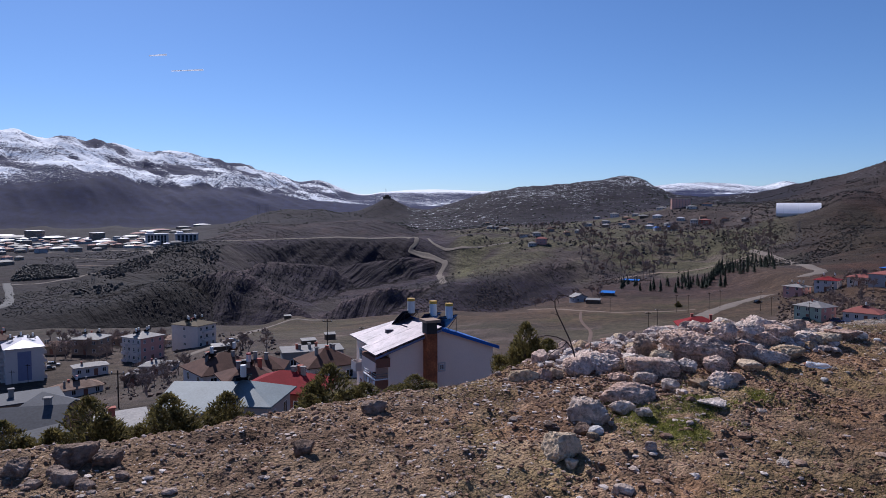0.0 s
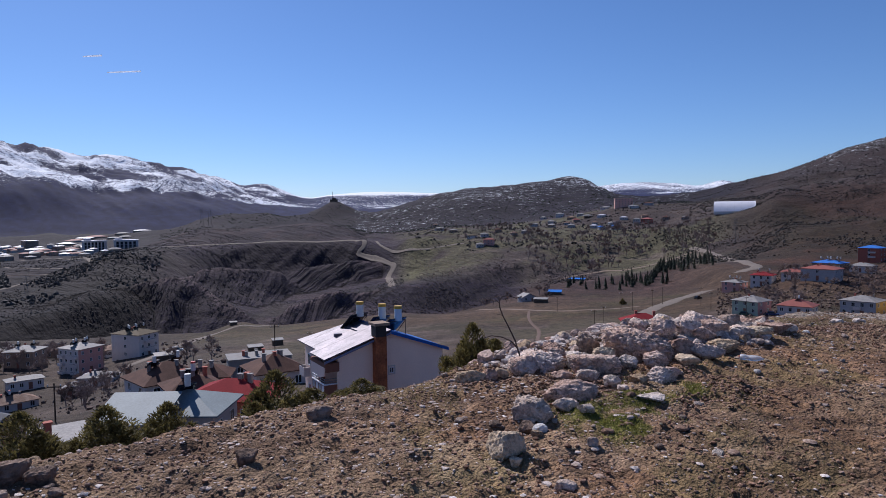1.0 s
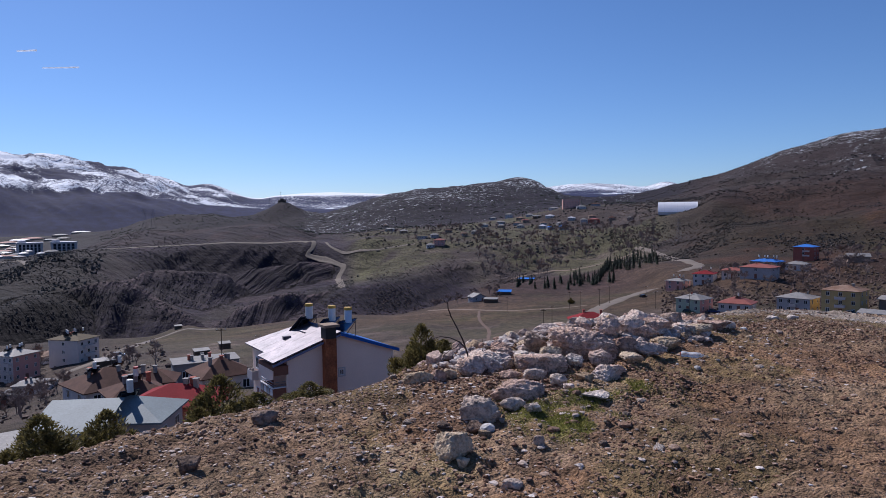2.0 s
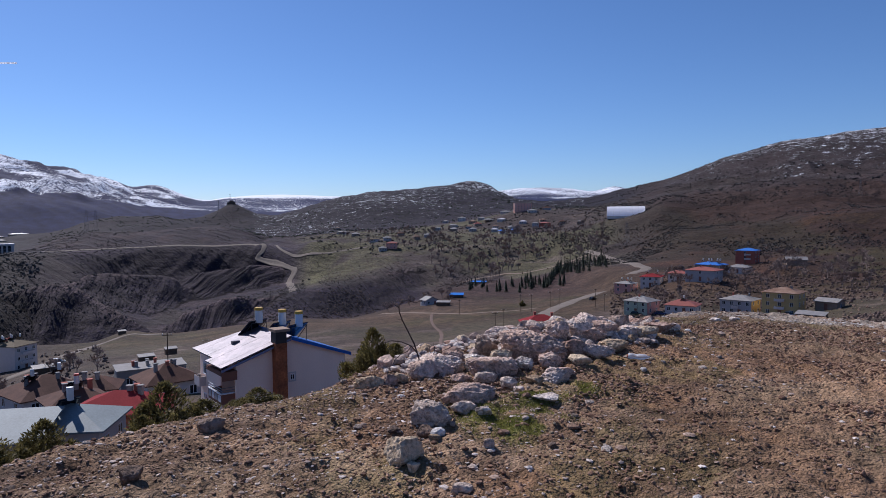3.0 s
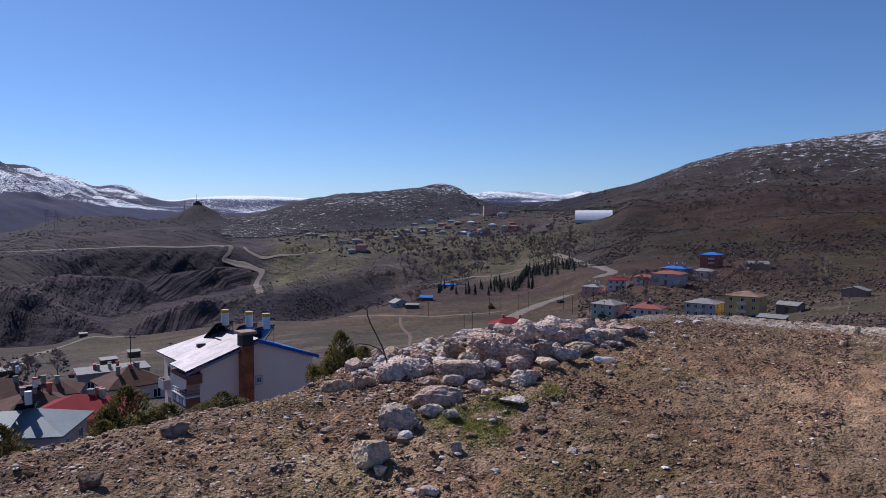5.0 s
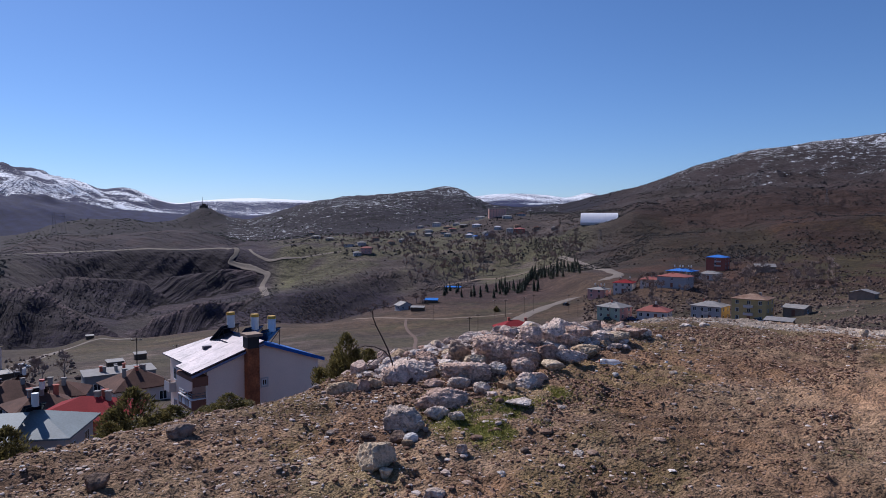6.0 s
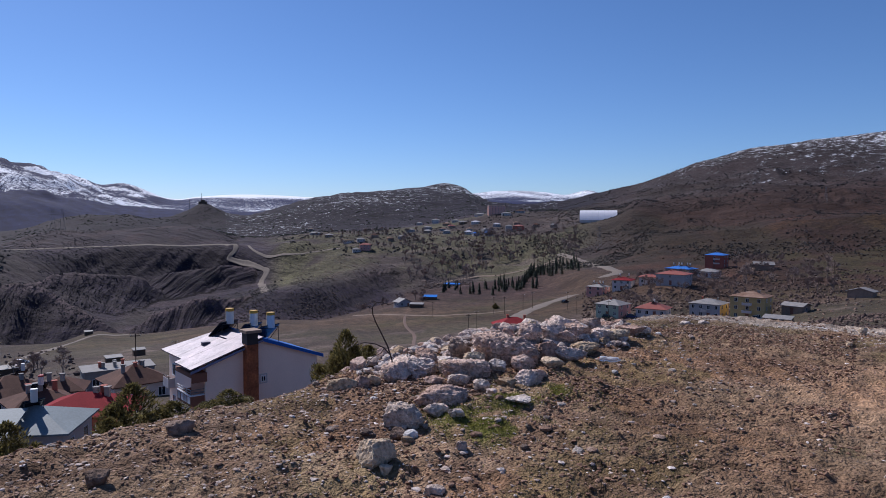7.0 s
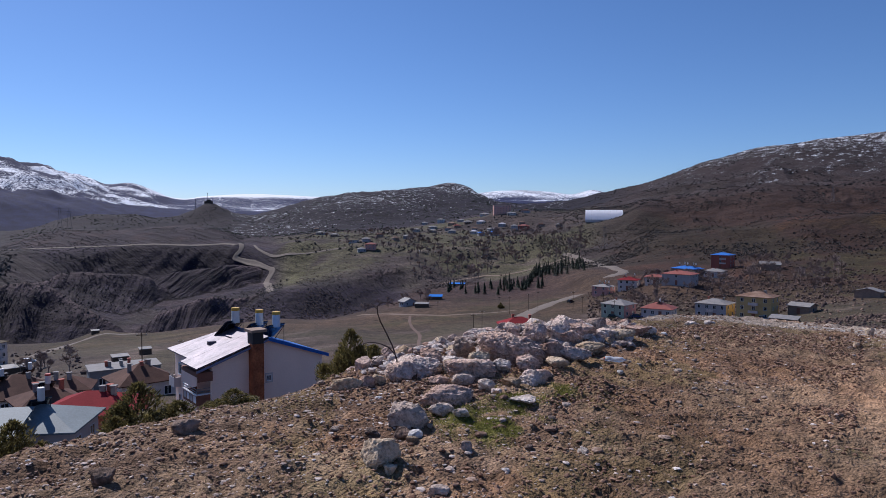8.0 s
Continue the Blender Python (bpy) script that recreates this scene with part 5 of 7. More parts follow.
FAR_HOMES = "houses of the hill village"
for x, y, w, st, wall, roof, text in (
    (64.86, 912.3, 12, 1, GREY_WALL, PALE_ROOF, "grey"), (75.71, 838.1, 10, 1, EARTH_WALL, PALE_ROOF, "earthen"), (89.34, 763.0, 13, 1, WHITE_WALL, OCHRE_ROOF, "white"),
    (91.47, 707.2, 9, 1, GREY_WALL, PALE_ROOF, "grey"), (101.4, 711.7, 12, 2, PINK_WALL, PINK_ROOF, "red"), (104.2, 766.1, 10, 1, WHITE_WALL, PALE_ROOF, "white"),
    (125.5, 805.3, 9, 1, EARTH_WALL, BROWN_ROOF, "earthen"), (187.7, 891.4, 9, 1, WHITE_WALL, PALE_ROOF, "white"), (218.4, 927.3, 12, 1, GREY_WALL, PALE_ROOF, "grey"),
    (241.3, 1079.8, 9, 1, WHITE_WALL, PALE_ROOF, "white"), (251.4, 948.5, 11, 1, EARTH_WALL, RUST_ROOF, "earthen"), (269.8, 931.3, 13, 1, BOARD_WALL, PALE_ROOF, "dark"),
    (255.3, 773.4, 12, 1, WHITE_WALL, BLUE_ROOF, "blue-roofed"), (291.6, 801.7, 9, 2, WHITE_WALL, PALE_ROOF, "white"), (302.6, 797.6, 13, 2, BRICK_WALL, PINK_ROOF, "brick"),
    (309.3, 977.7, 14, 1, WHITE_WALL, PALE_ROOF, "white"), (325.2, 906.0, 14, 1, WHITE_WALL, PALE_ROOF, "white"), (359.2, 940.5, 14, 1, GREY_WALL, BROWN_ROOF, "grey"),
    (139.7, 779.5, 8, 1, EARTH_WALL, RUST_ROOF, "earthen"), (154.9, 789.6, 8, 1, GREY_WALL, PALE_ROOF, "grey"), (334.6, 763.4, 9, 1, EARTH_WALL, PALE_ROOF, "earthen"),
    (216.9, 818.0, 9, 1, GREY_WALL, PALE_ROOF, "grey"), (249.2, 829.5, 8, 1, WHITE_WALL, RUST_ROOF, "white"), (82.74, 1278.1, 9, 1, EARTH_WALL, RUST_ROOF, "earthen"),
    (269.1, 965.4, 11, 1, WHITE_WALL, PALE_ROOF, "white"), (281.5, 905.6, 12, 1, WHITE_WALL, BRIGHT_ROOF, "white"), (245.6, 901.2, 10, 1, EARTH_WALL, PINK_ROOF, "earthen"),
    (290.6, 844.5, 10, 1, GREY_WALL, BRIGHT_ROOF, "grey"), (315.5, 838.5, 9, 1, EARTH_WALL, RUST_ROOF, "earthen"), (263.8, 806.6, 10, 1, WHITE_WALL, PALE_ROOF, "white"),
    (326.0, 800.1, 8, 1, EARTH_WALL, BROWN_ROOF, "earthen"), (237.8, 794.9, 9, 1, GREY_WALL, BRIGHT_ROOF, "grey"), (257.0, 1036.2, 12, 2, WHITE_WALL, PALE_ROOF, "white"),
    (228.7, 881.6, 9, 1, WHITE_WALL, RUST_ROOF, "white"), (240.5, 775.0, 8, 1, WHITE_WALL, BLUE_ROOF, "blue-roofed"), (200.3, 850.2, 9, 1, EARTH_WALL, PALE_ROOF, "earthen"),
):
    turn = ((x * 3 + y) % 50) - 25
    house(x, y, turn, w * 0.9, w * 0.65, st, GREY_WALL if wall is WHITE_WALL and w < 12 else wall, roof, "distant %s village house among bare trees" % text, "hip", 1.6, rows=(3, 1, 0, 1), storey=2.8, chimneys=1, far=True, group=FAR_HOMES, door=2)
house(317.5, 924.4, 6, 24, 12, 4, material("dusty pink render", (0.68, 0.38, 0.30), 0.9, vary=0.1, scale=0.8, fine=9), CONCRETE, "pale pink four-storey block on the skyline", "flat", 0.3, 0.2, rows=(6, 3, 0, 3), storey=3.0, chimneys=1, far=True, name="apartment_block", category="apartment block", door=2)


def hangar():
    x, y = 375.5, 730.1
    ob = thing("hangar", "large hall with a curved white sheet roof", "hall", x, y, ground_z(x, y) - 0.4, -math.degrees(math.atan2(x, y)))
    w, d, wall, rise, n = 42.0, 34.0, 0.2, 11.0, 18
    roof_me = bmesh.new()
    ring = [((2 * i / n - 1) * d / 2, wall + (1 - (2 * i / n - 1) ** 2) * rise) for i in range(n + 1)]
    inner = [(a * 0.985, b - 0.15) for a, b in ring[::-1]]
    full = ring + inner
    prism(roof_me, [(-w / 2, a, b) for a, b in full], [(w / 2, a, b) for a, b in full])
    r = part("roof", roof_me, material("white membrane", (0.74, 0.73, 0.76), 0.5, vary=0.05, scale=0.2, fine=2), ob, "curved white membrane roof")
    for i in range(7):
        sx = -w / 2 + 0.2 + i * (w - 0.4) / 6
        b = bmesh.new()
        for (a0, z0), (a1, z1) in zip(ring[:-1], ring[1:]):
            tube(b, (sx, a0, z0), (sx, a1, z1), 0.04, 0.04, 4)
        part("rib", b, GALVANISED, r)
    part("wall", boxes((-w / 2, w / 2, -d / 2, d / 2, -3, wall)), WHITE_WALL, ob)
    for s in (-1, 1):
        b = bmesh.new()
        end = [(a * 0.97, b_ - 0.1) for a, b_ in ring]
        prism(b, [(s * (w / 2 - 0.1), p, q) for p, q in end], [(s * (w / 2 - 0.4), p, q) for p, q in end])
        part("gable", b, GREY_WALL, ob)


hangar()


# ---- the town in the far valley, and the old fort ----
TOWN = "buildings of the far town"
TOWN_ROOFS = (BRIGHT_ROOF, PALE_ROOF, PINK_ROOF)
for x, y, w, d, h, roof, flat in (
    (-797.0, 1347.0, 30.8, 18.5, 24.4, 0, 1), (-850.5, 1376.4, 76.9, 26.9, 4.0, 0, 0), (-771.4, 1360.3, 46.1, 18.4, 3.8, 0, 0), (-891.2, 1405.3, 40.9, 20.4, 4.1, 0, 0), (-835.4, 1313.5, 33.1, 19.9, 5.1, 0, 0),
    (-666.1, 1328.3, 24.3, 14.6, 14.6, 0, 1), (-677.2, 1320.0, 21.9, 13.1, 7.3, 0, 0), (-559.4, 1129.9, 26.8, 16.1, 6.2, 0, 0), (-532.0, 1103.7, 16.1, 9.6, 6.0, 0, 0), (-574.4, 1105.2, 14.3, 8.6, 5.1, 1, 0),
    (-476.3, 1028.2, 13.0, 10.4, 13.9, 0, 1), (-617.8, 1366.0, 29.5, 17.7, 9.8, 0, 0), (-712.0, 1615.6, 37.6, 22.6, 10.1, 0, 0), (-723.1, 1691.5, 39.2, 23.5, 10.5, 0, 0), (-710.5, 1731.6, 42.9, 25.8, 9.2, 0, 0),
    (-519.8, 1192.2, 19.2, 11.5, 8.5, 0, 0), (-508.9, 1141.3, 20.5, 12.3, 7.2, 1, 0), (-475.0, 1049.5, 15.1, 9.1, 7.5, 0, 0), (-446.3, 1030.9, 11.0, 6.6, 4.6, 0, 0), (-662.2, 1762.0, 30.8, 18.5, 9.2, 0, 0),
    (-705.8, 2024.1, 42.1, 25.3, 8.8, 0, 0), (-626.2, 1684.2, 26.5, 15.9, 7.4, 0, 0), (-635.2, 1636.1, 23.0, 13.8, 5.7, 1, 0), (-306.8, 792.7, 12.5, 6.3, 3.5, 0, 0), (-315.8, 789.2, 7.0, 6, 3.5, 0, 0),
    (-685.4, 1097.1, 17.0, 10.2, 8.5, 1, 0), (-605.4, 997.7, 13.4, 8.0, 8.6, 0, 0), (-649.9, 1104.0, 12.6, 7.6, 6.3, 1, 0), (-611.6, 1065.5, 14.1, 8.5, 6.0, 0, 0), (-525.9, 941.6, 19.4, 7.8, 4.4, 0, 0),
    (-583.5, 1068.7, 14.0, 8.4, 6.0, 1, 0), (-533.1, 994.0, 11.1, 6.7, 5.5, 0, 0), (-564.5, 893.8, 12.1, 7.3, 7.8, 1, 0), (-537.0, 875.1, 10.1, 6.1, 7.6, 1, 0), (-536.2, 900.5, 10.3, 6.2, 6.9, 2, 0),
    (-522.9, 903.0, 8.5, 6, 5.1, 1, 0), (-607.2, 1146.6, 12.8, 7.7, 6.4, 0, 0), (-486.8, 1025.3, 9.3, 6, 5.6, 1, 0), (-644.1, 1183.5, 13.2, 7.9, 5.5, 0, 0), (-703.5, 1324.9, 12.3, 7.4, 6.1, 0, 0),
    (-651.7, 1176.1, 13.2, 7.9, 5.5, 0, 0), (-656.3, 1161.9, 13.1, 7.9, 5.5, 1, 0), (-496.7, 783.9, 10.6, 6.4, 6.1, 0, 0), (-483.4, 785.2, 7.6, 6, 6.0, 1, 0), (-456.9, 716.8, 16.7, 8.4, 4.2, 0, 0),
):
    st = max(1, round(h * (0.8 if flat else 0.35) / 3.1))
    house(x, y, -math.degrees(math.atan2(x, y)) + ((x + y) % 24) - 12, w, d, st, (EARTH_WALL, GREY_WALL, EARTH_WALL)[int(-x) % 3], TOWN_ROOFS[roof if flat or int(-x) % 2 else 1 + int(-y) % 2], "pale-roofed building of the far valley town", "flat" if flat else "hip", 0.6 if flat else 1.5 + 0.03 * w, rows=(min(8, max(3, int(w / 4))), 1, 0, 1), storey=3.1, chimneys=0, far=True,
          name="town_building", category="building", group=TOWN, door=2)

lot = random.Random(12)
for i in range(70):
    b, d = radians(lot.uniform(-33, -22.5)), lot.uniform(1000, 1420)
    house(math.sin(b) * d, math.cos(b) * d, lot.uniform(5, 50), lot.uniform(7, 14), lot.uniform(7, 10), lot.choice((1, 1, 2, 2)), lot.choice((EARTH_WALL, GREY_WALL)), lot.choice((BRIGHT_ROOF, PALE_ROOF, PINK_ROOF, PALE_ROOF)),
          "small house of the far valley town", "hip", 1.6, rows=(3, 0, 0, 0), storey=2.9, chimneys=0, far=True, name="town_building", category="building", group=TOWN, door=2)


def college(x, y, w, bays, label):
    """A white block with tall dark window bays between piers, and a broad white roof."""
    ob = thing("college_building", label, "building", x, y, -53.0, -math.degrees(math.atan2(x, y)) + 4)
    d, h = 20.0, 18.5
    part("wall", boxes((-w / 2, w / 2, -d / 2, d / 2, -6, h)), WHITE_WALL, ob)
    part("roof", boxes((-w / 2 - 1, w / 2 + 1, -d / 2 - 1.2, d / 2 + 1, h, h + 1.3)), BRIGHT_ROOF, ob, "broad flat white roof")
    part("penthouse", boxes((-w / 2 + 2, -w / 2 + 12, -2, d / 2 + 6, h + 1.3, h + 4)), BRIGHT_ROOF, ob)
    step = (w - 4) / bays
    for i in range(bays):
        px = -w / 2 + 2 + i * step
        b = part("window_bay", boxes((px + 0.6, px + step * 0.72, -d / 2 - 0.05, -d / 2 + 0.02, 1.0, h - 1.5)), GLASS, ob)
        for k in range(3):
            part("spandrel", boxes((px + 0.6, px + step * 0.72, -d / 2 - 0.09, -d / 2 - 0.05, 4.2 + 4.0 * k, 4.8 + 4.0 * k)), GREY_WALL, b)
        part("pier", boxes((px + step * 0.74, px + step * 0.98, -d / 2 - 0.7, -d / 2 + 0.02, -6, h - 0.2)), WHITE_WALL, ob)


for x, y, w, bays in ((-458.0, 1104.0, 33.0, 6), (-414.0, 1114.0, 34.0, 5)):
    college(x, y, w, bays, "white public building with tall dark window bays")


def fort():
    x, y = -134.0, 1656.6
    ob = thing("fort", "squat dark stone fort on a conical hill", "fort", x, y, ground_z(x, y) - 1.5)
    part("wall", boxes((-9, 9, -6, 6, -3, 6.5)), BOARD_WALL, ob)
    part("tower", boxes((-4, 5, -3, 4, 6.5, 10.5)), BOARD_WALL, ob)
    for i in range(5):
        part("merlon", boxes((-8.6 + i * 4.0, -6.8 + i * 4.0, -6, -5.2, 6.5, 7.6)), BOARD_WALL, ob)
    for mx, my, mh in ((-136.9, 1659.4, 24), (-163.2, 1665.0, 22)):
        mast = thing("radio_mast", "slim steel radio mast on the fort hill", "mast", mx, my, None, 0, "masts on the hill")
        for k in range(3):
            a = k * 2.0944
            b = bmesh.new()
            tube(b, (math.cos(a) * 0.9, math.sin(a) * 0.9, -2), (math.cos(a) * 0.25, math.sin(a) * 0.25, mh), 0.2, 0.15, 4)
            part("leg", b, DARK_STEEL, mast)
        b = bmesh.new()
        for k in range(int(mh / 2)):
            s = 0.9 - 0.65 * k * 2 / mh
            for q in range(3):
                a0, a1 = q * 2.0944, (q + 1) * 2.0944
                tube(b, (math.cos(a0) * s, math.sin(a0) * s, k * 2), (math.cos(a1) * s, math.sin(a1) * s, k * 2 + 1.6), 0.08, 0.08, 3)
        part("bracing", b, DARK_STEEL, mast)
        part("head", boxes((-0.8, 0.8, -0.3, 0.3, mh - 1.2, mh)), DARK_STEEL, mast)


fort()


# ---- stones ----
def stone_ramp(name, dark, mid, light, bump=0.012, bump_scale=24.0, per="island", stops=(0.32, 0.68, 1.0)):
    """Limestone: tone by piece, weathered patches, pits with their shade in the colour."""
    m = bpy.data.materials.new(name)
    m.use_nodes = True
    n, l = m.node_tree.nodes, m.node_tree.links
    p = n["Principled BSDF"]
    p.inputs["Roughness"].default_value, p.inputs["Specular IOR Level"].default_value = 0.9, 0.2
    co = n.new("ShaderNodeTexCoord")
    pick = n.new("ShaderNodeNewGeometry") if per == "island" else n.new("ShaderNodeObjectInfo")
    patch = n.new("ShaderNodeTexNoise")
    patch.inputs["Scale"].default_value, patch.inputs["Detail"].default_value = 5.0, 6
    l.new(co.outputs["Object"], patch.inputs["Vector"])
    mul = n.new("ShaderNodeMath")
    mul.operation, mul.inputs[1].default_value = "MULTIPLY", 0.55
    l.new(pick.outputs["Random Per Island" if per == "island" else "Random"], mul.inputs[0])
    add = n.new("ShaderNodeMath")
    add.operation = "MULTIPLY_ADD"
    add.inputs[1].default_value = 0.9
    l.new(patch.outputs["Fac"], add.inputs[0])
    l.new(mul.outputs[0], add.inputs[2])
    ramp = n.new("ShaderNodeValToRGB")
    ramp.color_ramp.elements[0].position, ramp.color_ramp.elements[0].color = stops[0], (*dark, 1)
    ramp.color_ramp.elements[1].position, ramp.color_ramp.elements[1].color = stops[2], (*light, 1)
    e = ramp.color_ramp.elements.new(stops[1])
    e.color = (*mid, 1)
    l.new(add.outputs[0], ramp.inputs[0])
    pits = n.new("ShaderNodeTexNoise")
    pits.inputs["Scale"].default_value, pits.inputs["Detail"].default_value, pits.inputs["Roughness"].default_value = bump_scale, 7, 0.65
    l.new(co.outputs["Object"], pits.inputs["Vector"])
    # the hollows of the relief are darkened: pit shade put into the colour
    dirt = n.new("ShaderNodeMapRange")
    dirt.inputs["From Min"].default_value, dirt.inputs["From Max"].default_value = 0.34, 0.56
    dirt.inputs["To Min"].default_value, dirt.inputs["To Max"].default_value = 0.45, 1.08
    l.new(pits.outputs["Fac"], dirt.inputs["Value"])
    soiled = n.new("ShaderNodeVectorMath")
    soiled.operation = "SCALE"
    l.new(ramp.outputs[0], soiled.inputs[0])
    l.new(dirt.outputs[0], soiled.inputs["Scale"])
    l.new(soiled.outputs[0], p.inputs["Base Color"])
    b = n.new("ShaderNodeBump")
    b.inputs["Strength"].default_value, b.inputs["Distance"].default_value = 1.0, bump
    l.new(pits.outputs["Fac"], b.inputs["Height"])
    l.new(b.outputs[0], p.inputs["Normal"])
    return m


LIMESTONE = stone_ramp("pinkish limestone", (0.31, 0.18, 0.13), (0.65, 0.465, 0.37), (0.80, 0.66, 0.57), 0.045, 24, "object")
GREYSTONE = stone_ramp("grey limestone", (0.33, 0.235, 0.19), (0.65, 0.525, 0.435), (0.80, 0.70, 0.62), 0.045, 24, "object")
TANSTONE = stone_ramp("tan stone", (0.29, 0.195, 0.12), (0.52, 0.385, 0.25), (0.66, 0.53, 0.38), 0.03, 26, "object")
DARKSTONE = stone_ramp("dark mossy stone", (0.13, 0.085, 0.062), (0.27, 0.19, 0.145), (0.40, 0.31, 0.25), 0.05, 16, "object")
WHITESTONE = stone_ramp("white stone", (0.42, 0.39, 0.36), (0.56, 0.53, 0.50), (0.68, 0.66, 0.63), 0.006, 20, "object")
PALE_PEBBLES = stone_ramp("pale pebbles", (0.19, 0.135, 0.105), (0.39, 0.31, 0.265), (0.72, 0.65, 0.60), 0.004, 60, stops=(0.35, 0.65, 1.0))
PEBBLES = stone_ramp("mixed pebbles", (0.135, 0.074, 0.048), (0.27, 0.175, 0.122), (0.56, 0.46, 0.39), 0.004, 60, stops=(0.42, 0.74, 1.0))
CLODS = stone_ramp("earth clods", (0.125, 0.068, 0.045), (0.25, 0.148, 0.095), (0.36, 0.23, 0.155), 0.008, 60)


def rock_mesh(name, mat, seed, w, d, h, angular=0.5, subdiv=5, pits=0.05):
    """A weathered boulder: a lump split along planes, then worn, ribbed and pitted."""
    rng = random.Random(seed)
    bm = bmesh.new()
    bmesh.ops.create_icosphere(bm, subdivisions=subdiv, radius=1)
    cuts = []
    for i in range(16):
        a, e = rng.uniform(0, 6.283), rng.uniform(-0.6, 1.4)
        cuts.append((Vector((math.cos(a) * math.cos(e), math.sin(a) * math.cos(e), math.sin(e))), rng.uniform(0.50, 0.90)))
    off = Vector((seed * 3.17, seed * 1.31, seed * 0.77))
    for v in bm.verts:
        p = v.co.copy()
        p *= 1 + 0.22 * noise.noise(p * 1.2 + off)
        for nrm, dist in cuts:
            over = p.dot(nrm) - dist
            if over > 0:
                p -= nrm * over * angular
        shape = p
        p = Vector((p.x * w, p.y * d, p.z * h)) * (3 / (w + d + h))   # relief runs at the rock's true proportions
        rib = 1 - 2 * abs(noise.noise(p * 3.4 + off))
        hole = max(0.0, noise.noise(p * 5.5 + off) - 0.22) + 0.6 * max(0.0, noise.noise(p * 11.0 - off) - 0.18)
        k = 1 + 0.08 * rib + pits * noise.noise(p * 7.3 + off) + pits * 0.9 * (1 - 2 * abs(noise.noise(p * 12.0 + off))) + pits * 0.8 * noise.noise(p * 27.0 + off) - 3.2 * pits * hole
        if subdiv > 4:   # joints that split the face, and karst pits
            near, far_ = noise.voronoi(p * 2.3 + off)[0][:2]
            k -= pits * (0.9 * max(0.0, 1 - (far_ - near) / 0.09) + 2.0 * max(0.0, 0.25 - noise.voronoi(p * 6.5 - off)[0][0]))
            k += 0.018 * noise.noise(p * 42.0 + off)
        p = shape * k
        v.co = Vector((p.x * w / 2 * 1.2, p.y * d / 2 * 1.2, p.z * h / 2 * 1.25))
    for f in bm.faces:
        f.smooth = subdiv > 3
    return to_mesh(name, bm, mat)


PILE = "boulders heaped on the brow"


def boulder(x, y, w, h, mat, label, seed, deep=0.85, sink=0.25, angular=0.85, turn=0.0, lift=0.0, group=PILE, name="boulder", category="boulder", pits=0.05):
    """A single rock, its near foot at (x, y)."""
    b = math.atan2(x, y)
    d = w * deep
    x, y = x + math.sin(b) * d * 0.35, y + math.cos(b) * d * 0.35
    ob = new(name, rock_mesh(name, mat, seed, w, d, h * (1 + sink), angular, 6 if w > 0.45 else 5 if w > 0.2 or name == "rock" else 4 if w > 0.13 else 3 if w > 0.1 else 2, pits))
    ob.matrix_basis = pose(x, y, ground_z(x, y) + h / 2 - h * sink / 2 + lift, 0, 0, -math.degrees(b) + turn)
    return tagged(ob, label, category, group)


LS, GS, TS, DS = LIMESTONE, GREYSTONE, TANSTONE, DARKSTONE
pinkish, greyish = "pinkish-brown pitted limestone boulder in the heap", "pale grey weathered limestone boulder in the heap"
for i, (x, y, w, h, mat, lift) in enumerate((
    (2.545, 7.045, 0.68, 0.46, LS, 0.0), (3.048, 7.066, 0.40, 0.30, GS, 0.02), (2.18, 7.454, 0.26, 0.26, DS, 0.02), (1.546, 6.822, 0.54, 0.27, LS, 0.02),
    (1.985, 6.472, 0.50, 0.25, LS, 0.03), (1.541, 5.682, 0.40, 0.24, LS, 0.0), (2.266, 6.052, 0.17, 0.13, TS, 0.0), (2.509, 6.15, 0.28, 0.19, GS, 0.0),
    (2.343, 6.606, 0.22, 0.16, GS, 0.02), (2.682, 6.688, 0.24, 0.18, LS, 0.05), (3.306, 7.007, 0.34, 0.17, LS, 0.05), (3.72, 7.361, 0.36, 0.18, TS, 0.03),
    (3.474, 7.785, 0.32, 0.24, LS, 0.05), (3.853, 7.87, 0.32, 0.22, GS, 0.06), (4.298, 8.054, 0.33, 0.17, LS, 0.03), (4.844, 8.301, 0.42, 0.17, GS, 0.0),
    (4.452, 7.997, 0.30, 0.16, TS, 0.02), (3.19, 7.721, 0.28, 0.26, LS, 0.10), (4.347, 8.473, 0.30, 0.22, GS, 0.02), (1.716, 7.094, 0.30, 0.22, GS, 0.04),
    (2.229, 6.92, 0.26, 0.18, TS, 0.05), (1.369, 6.722, 0.28, 0.20, LS, 0.0), (2.001, 6.039, 0.15, 0.11, GS, 0.0), (2.065, 5.87, 0.12, 0.08, LS, 0.0),
    (1.858, 6.265, 0.22, 0.13, GS, 0.0), (2.694, 6.332, 0.16, 0.11, GS, 0.0), (2.96, 6.598, 0.20, 0.13, TS, 0.02), (3.607, 7.666, 0.30, 0.17, GS, 0.08),
    (1.888, 6.803, 0.20, 0.16, TS, 0.02), (1.637, 6.388, 0.17, 0.12, GS, 0.0), (3.797, 8.258, 0.32, 0.24, LS, 0.04), (4.875, 8.989, 0.30, 0.16, LS, 0.0),
)):
    mat = LS if mat is GS and i % 2 else mat
    boulder(x, y, w * 0.98, h * 0.66, mat, {"pinkish limestone": pinkish, "grey limestone": greyish}.get(mat.name, "small brown stone wedged in the boulder heap" if mat is TS else "dark hollowed boulder at the heap's end"), 11 + i if i else 97, lift=lift * 0.6, angular=(0.85 + 0.05 * (i % 4)) if i else 0.6, pits=0.085 if i else 0.10, turn=(i * 37) % 50 - 25)
fill = random.Random(8)
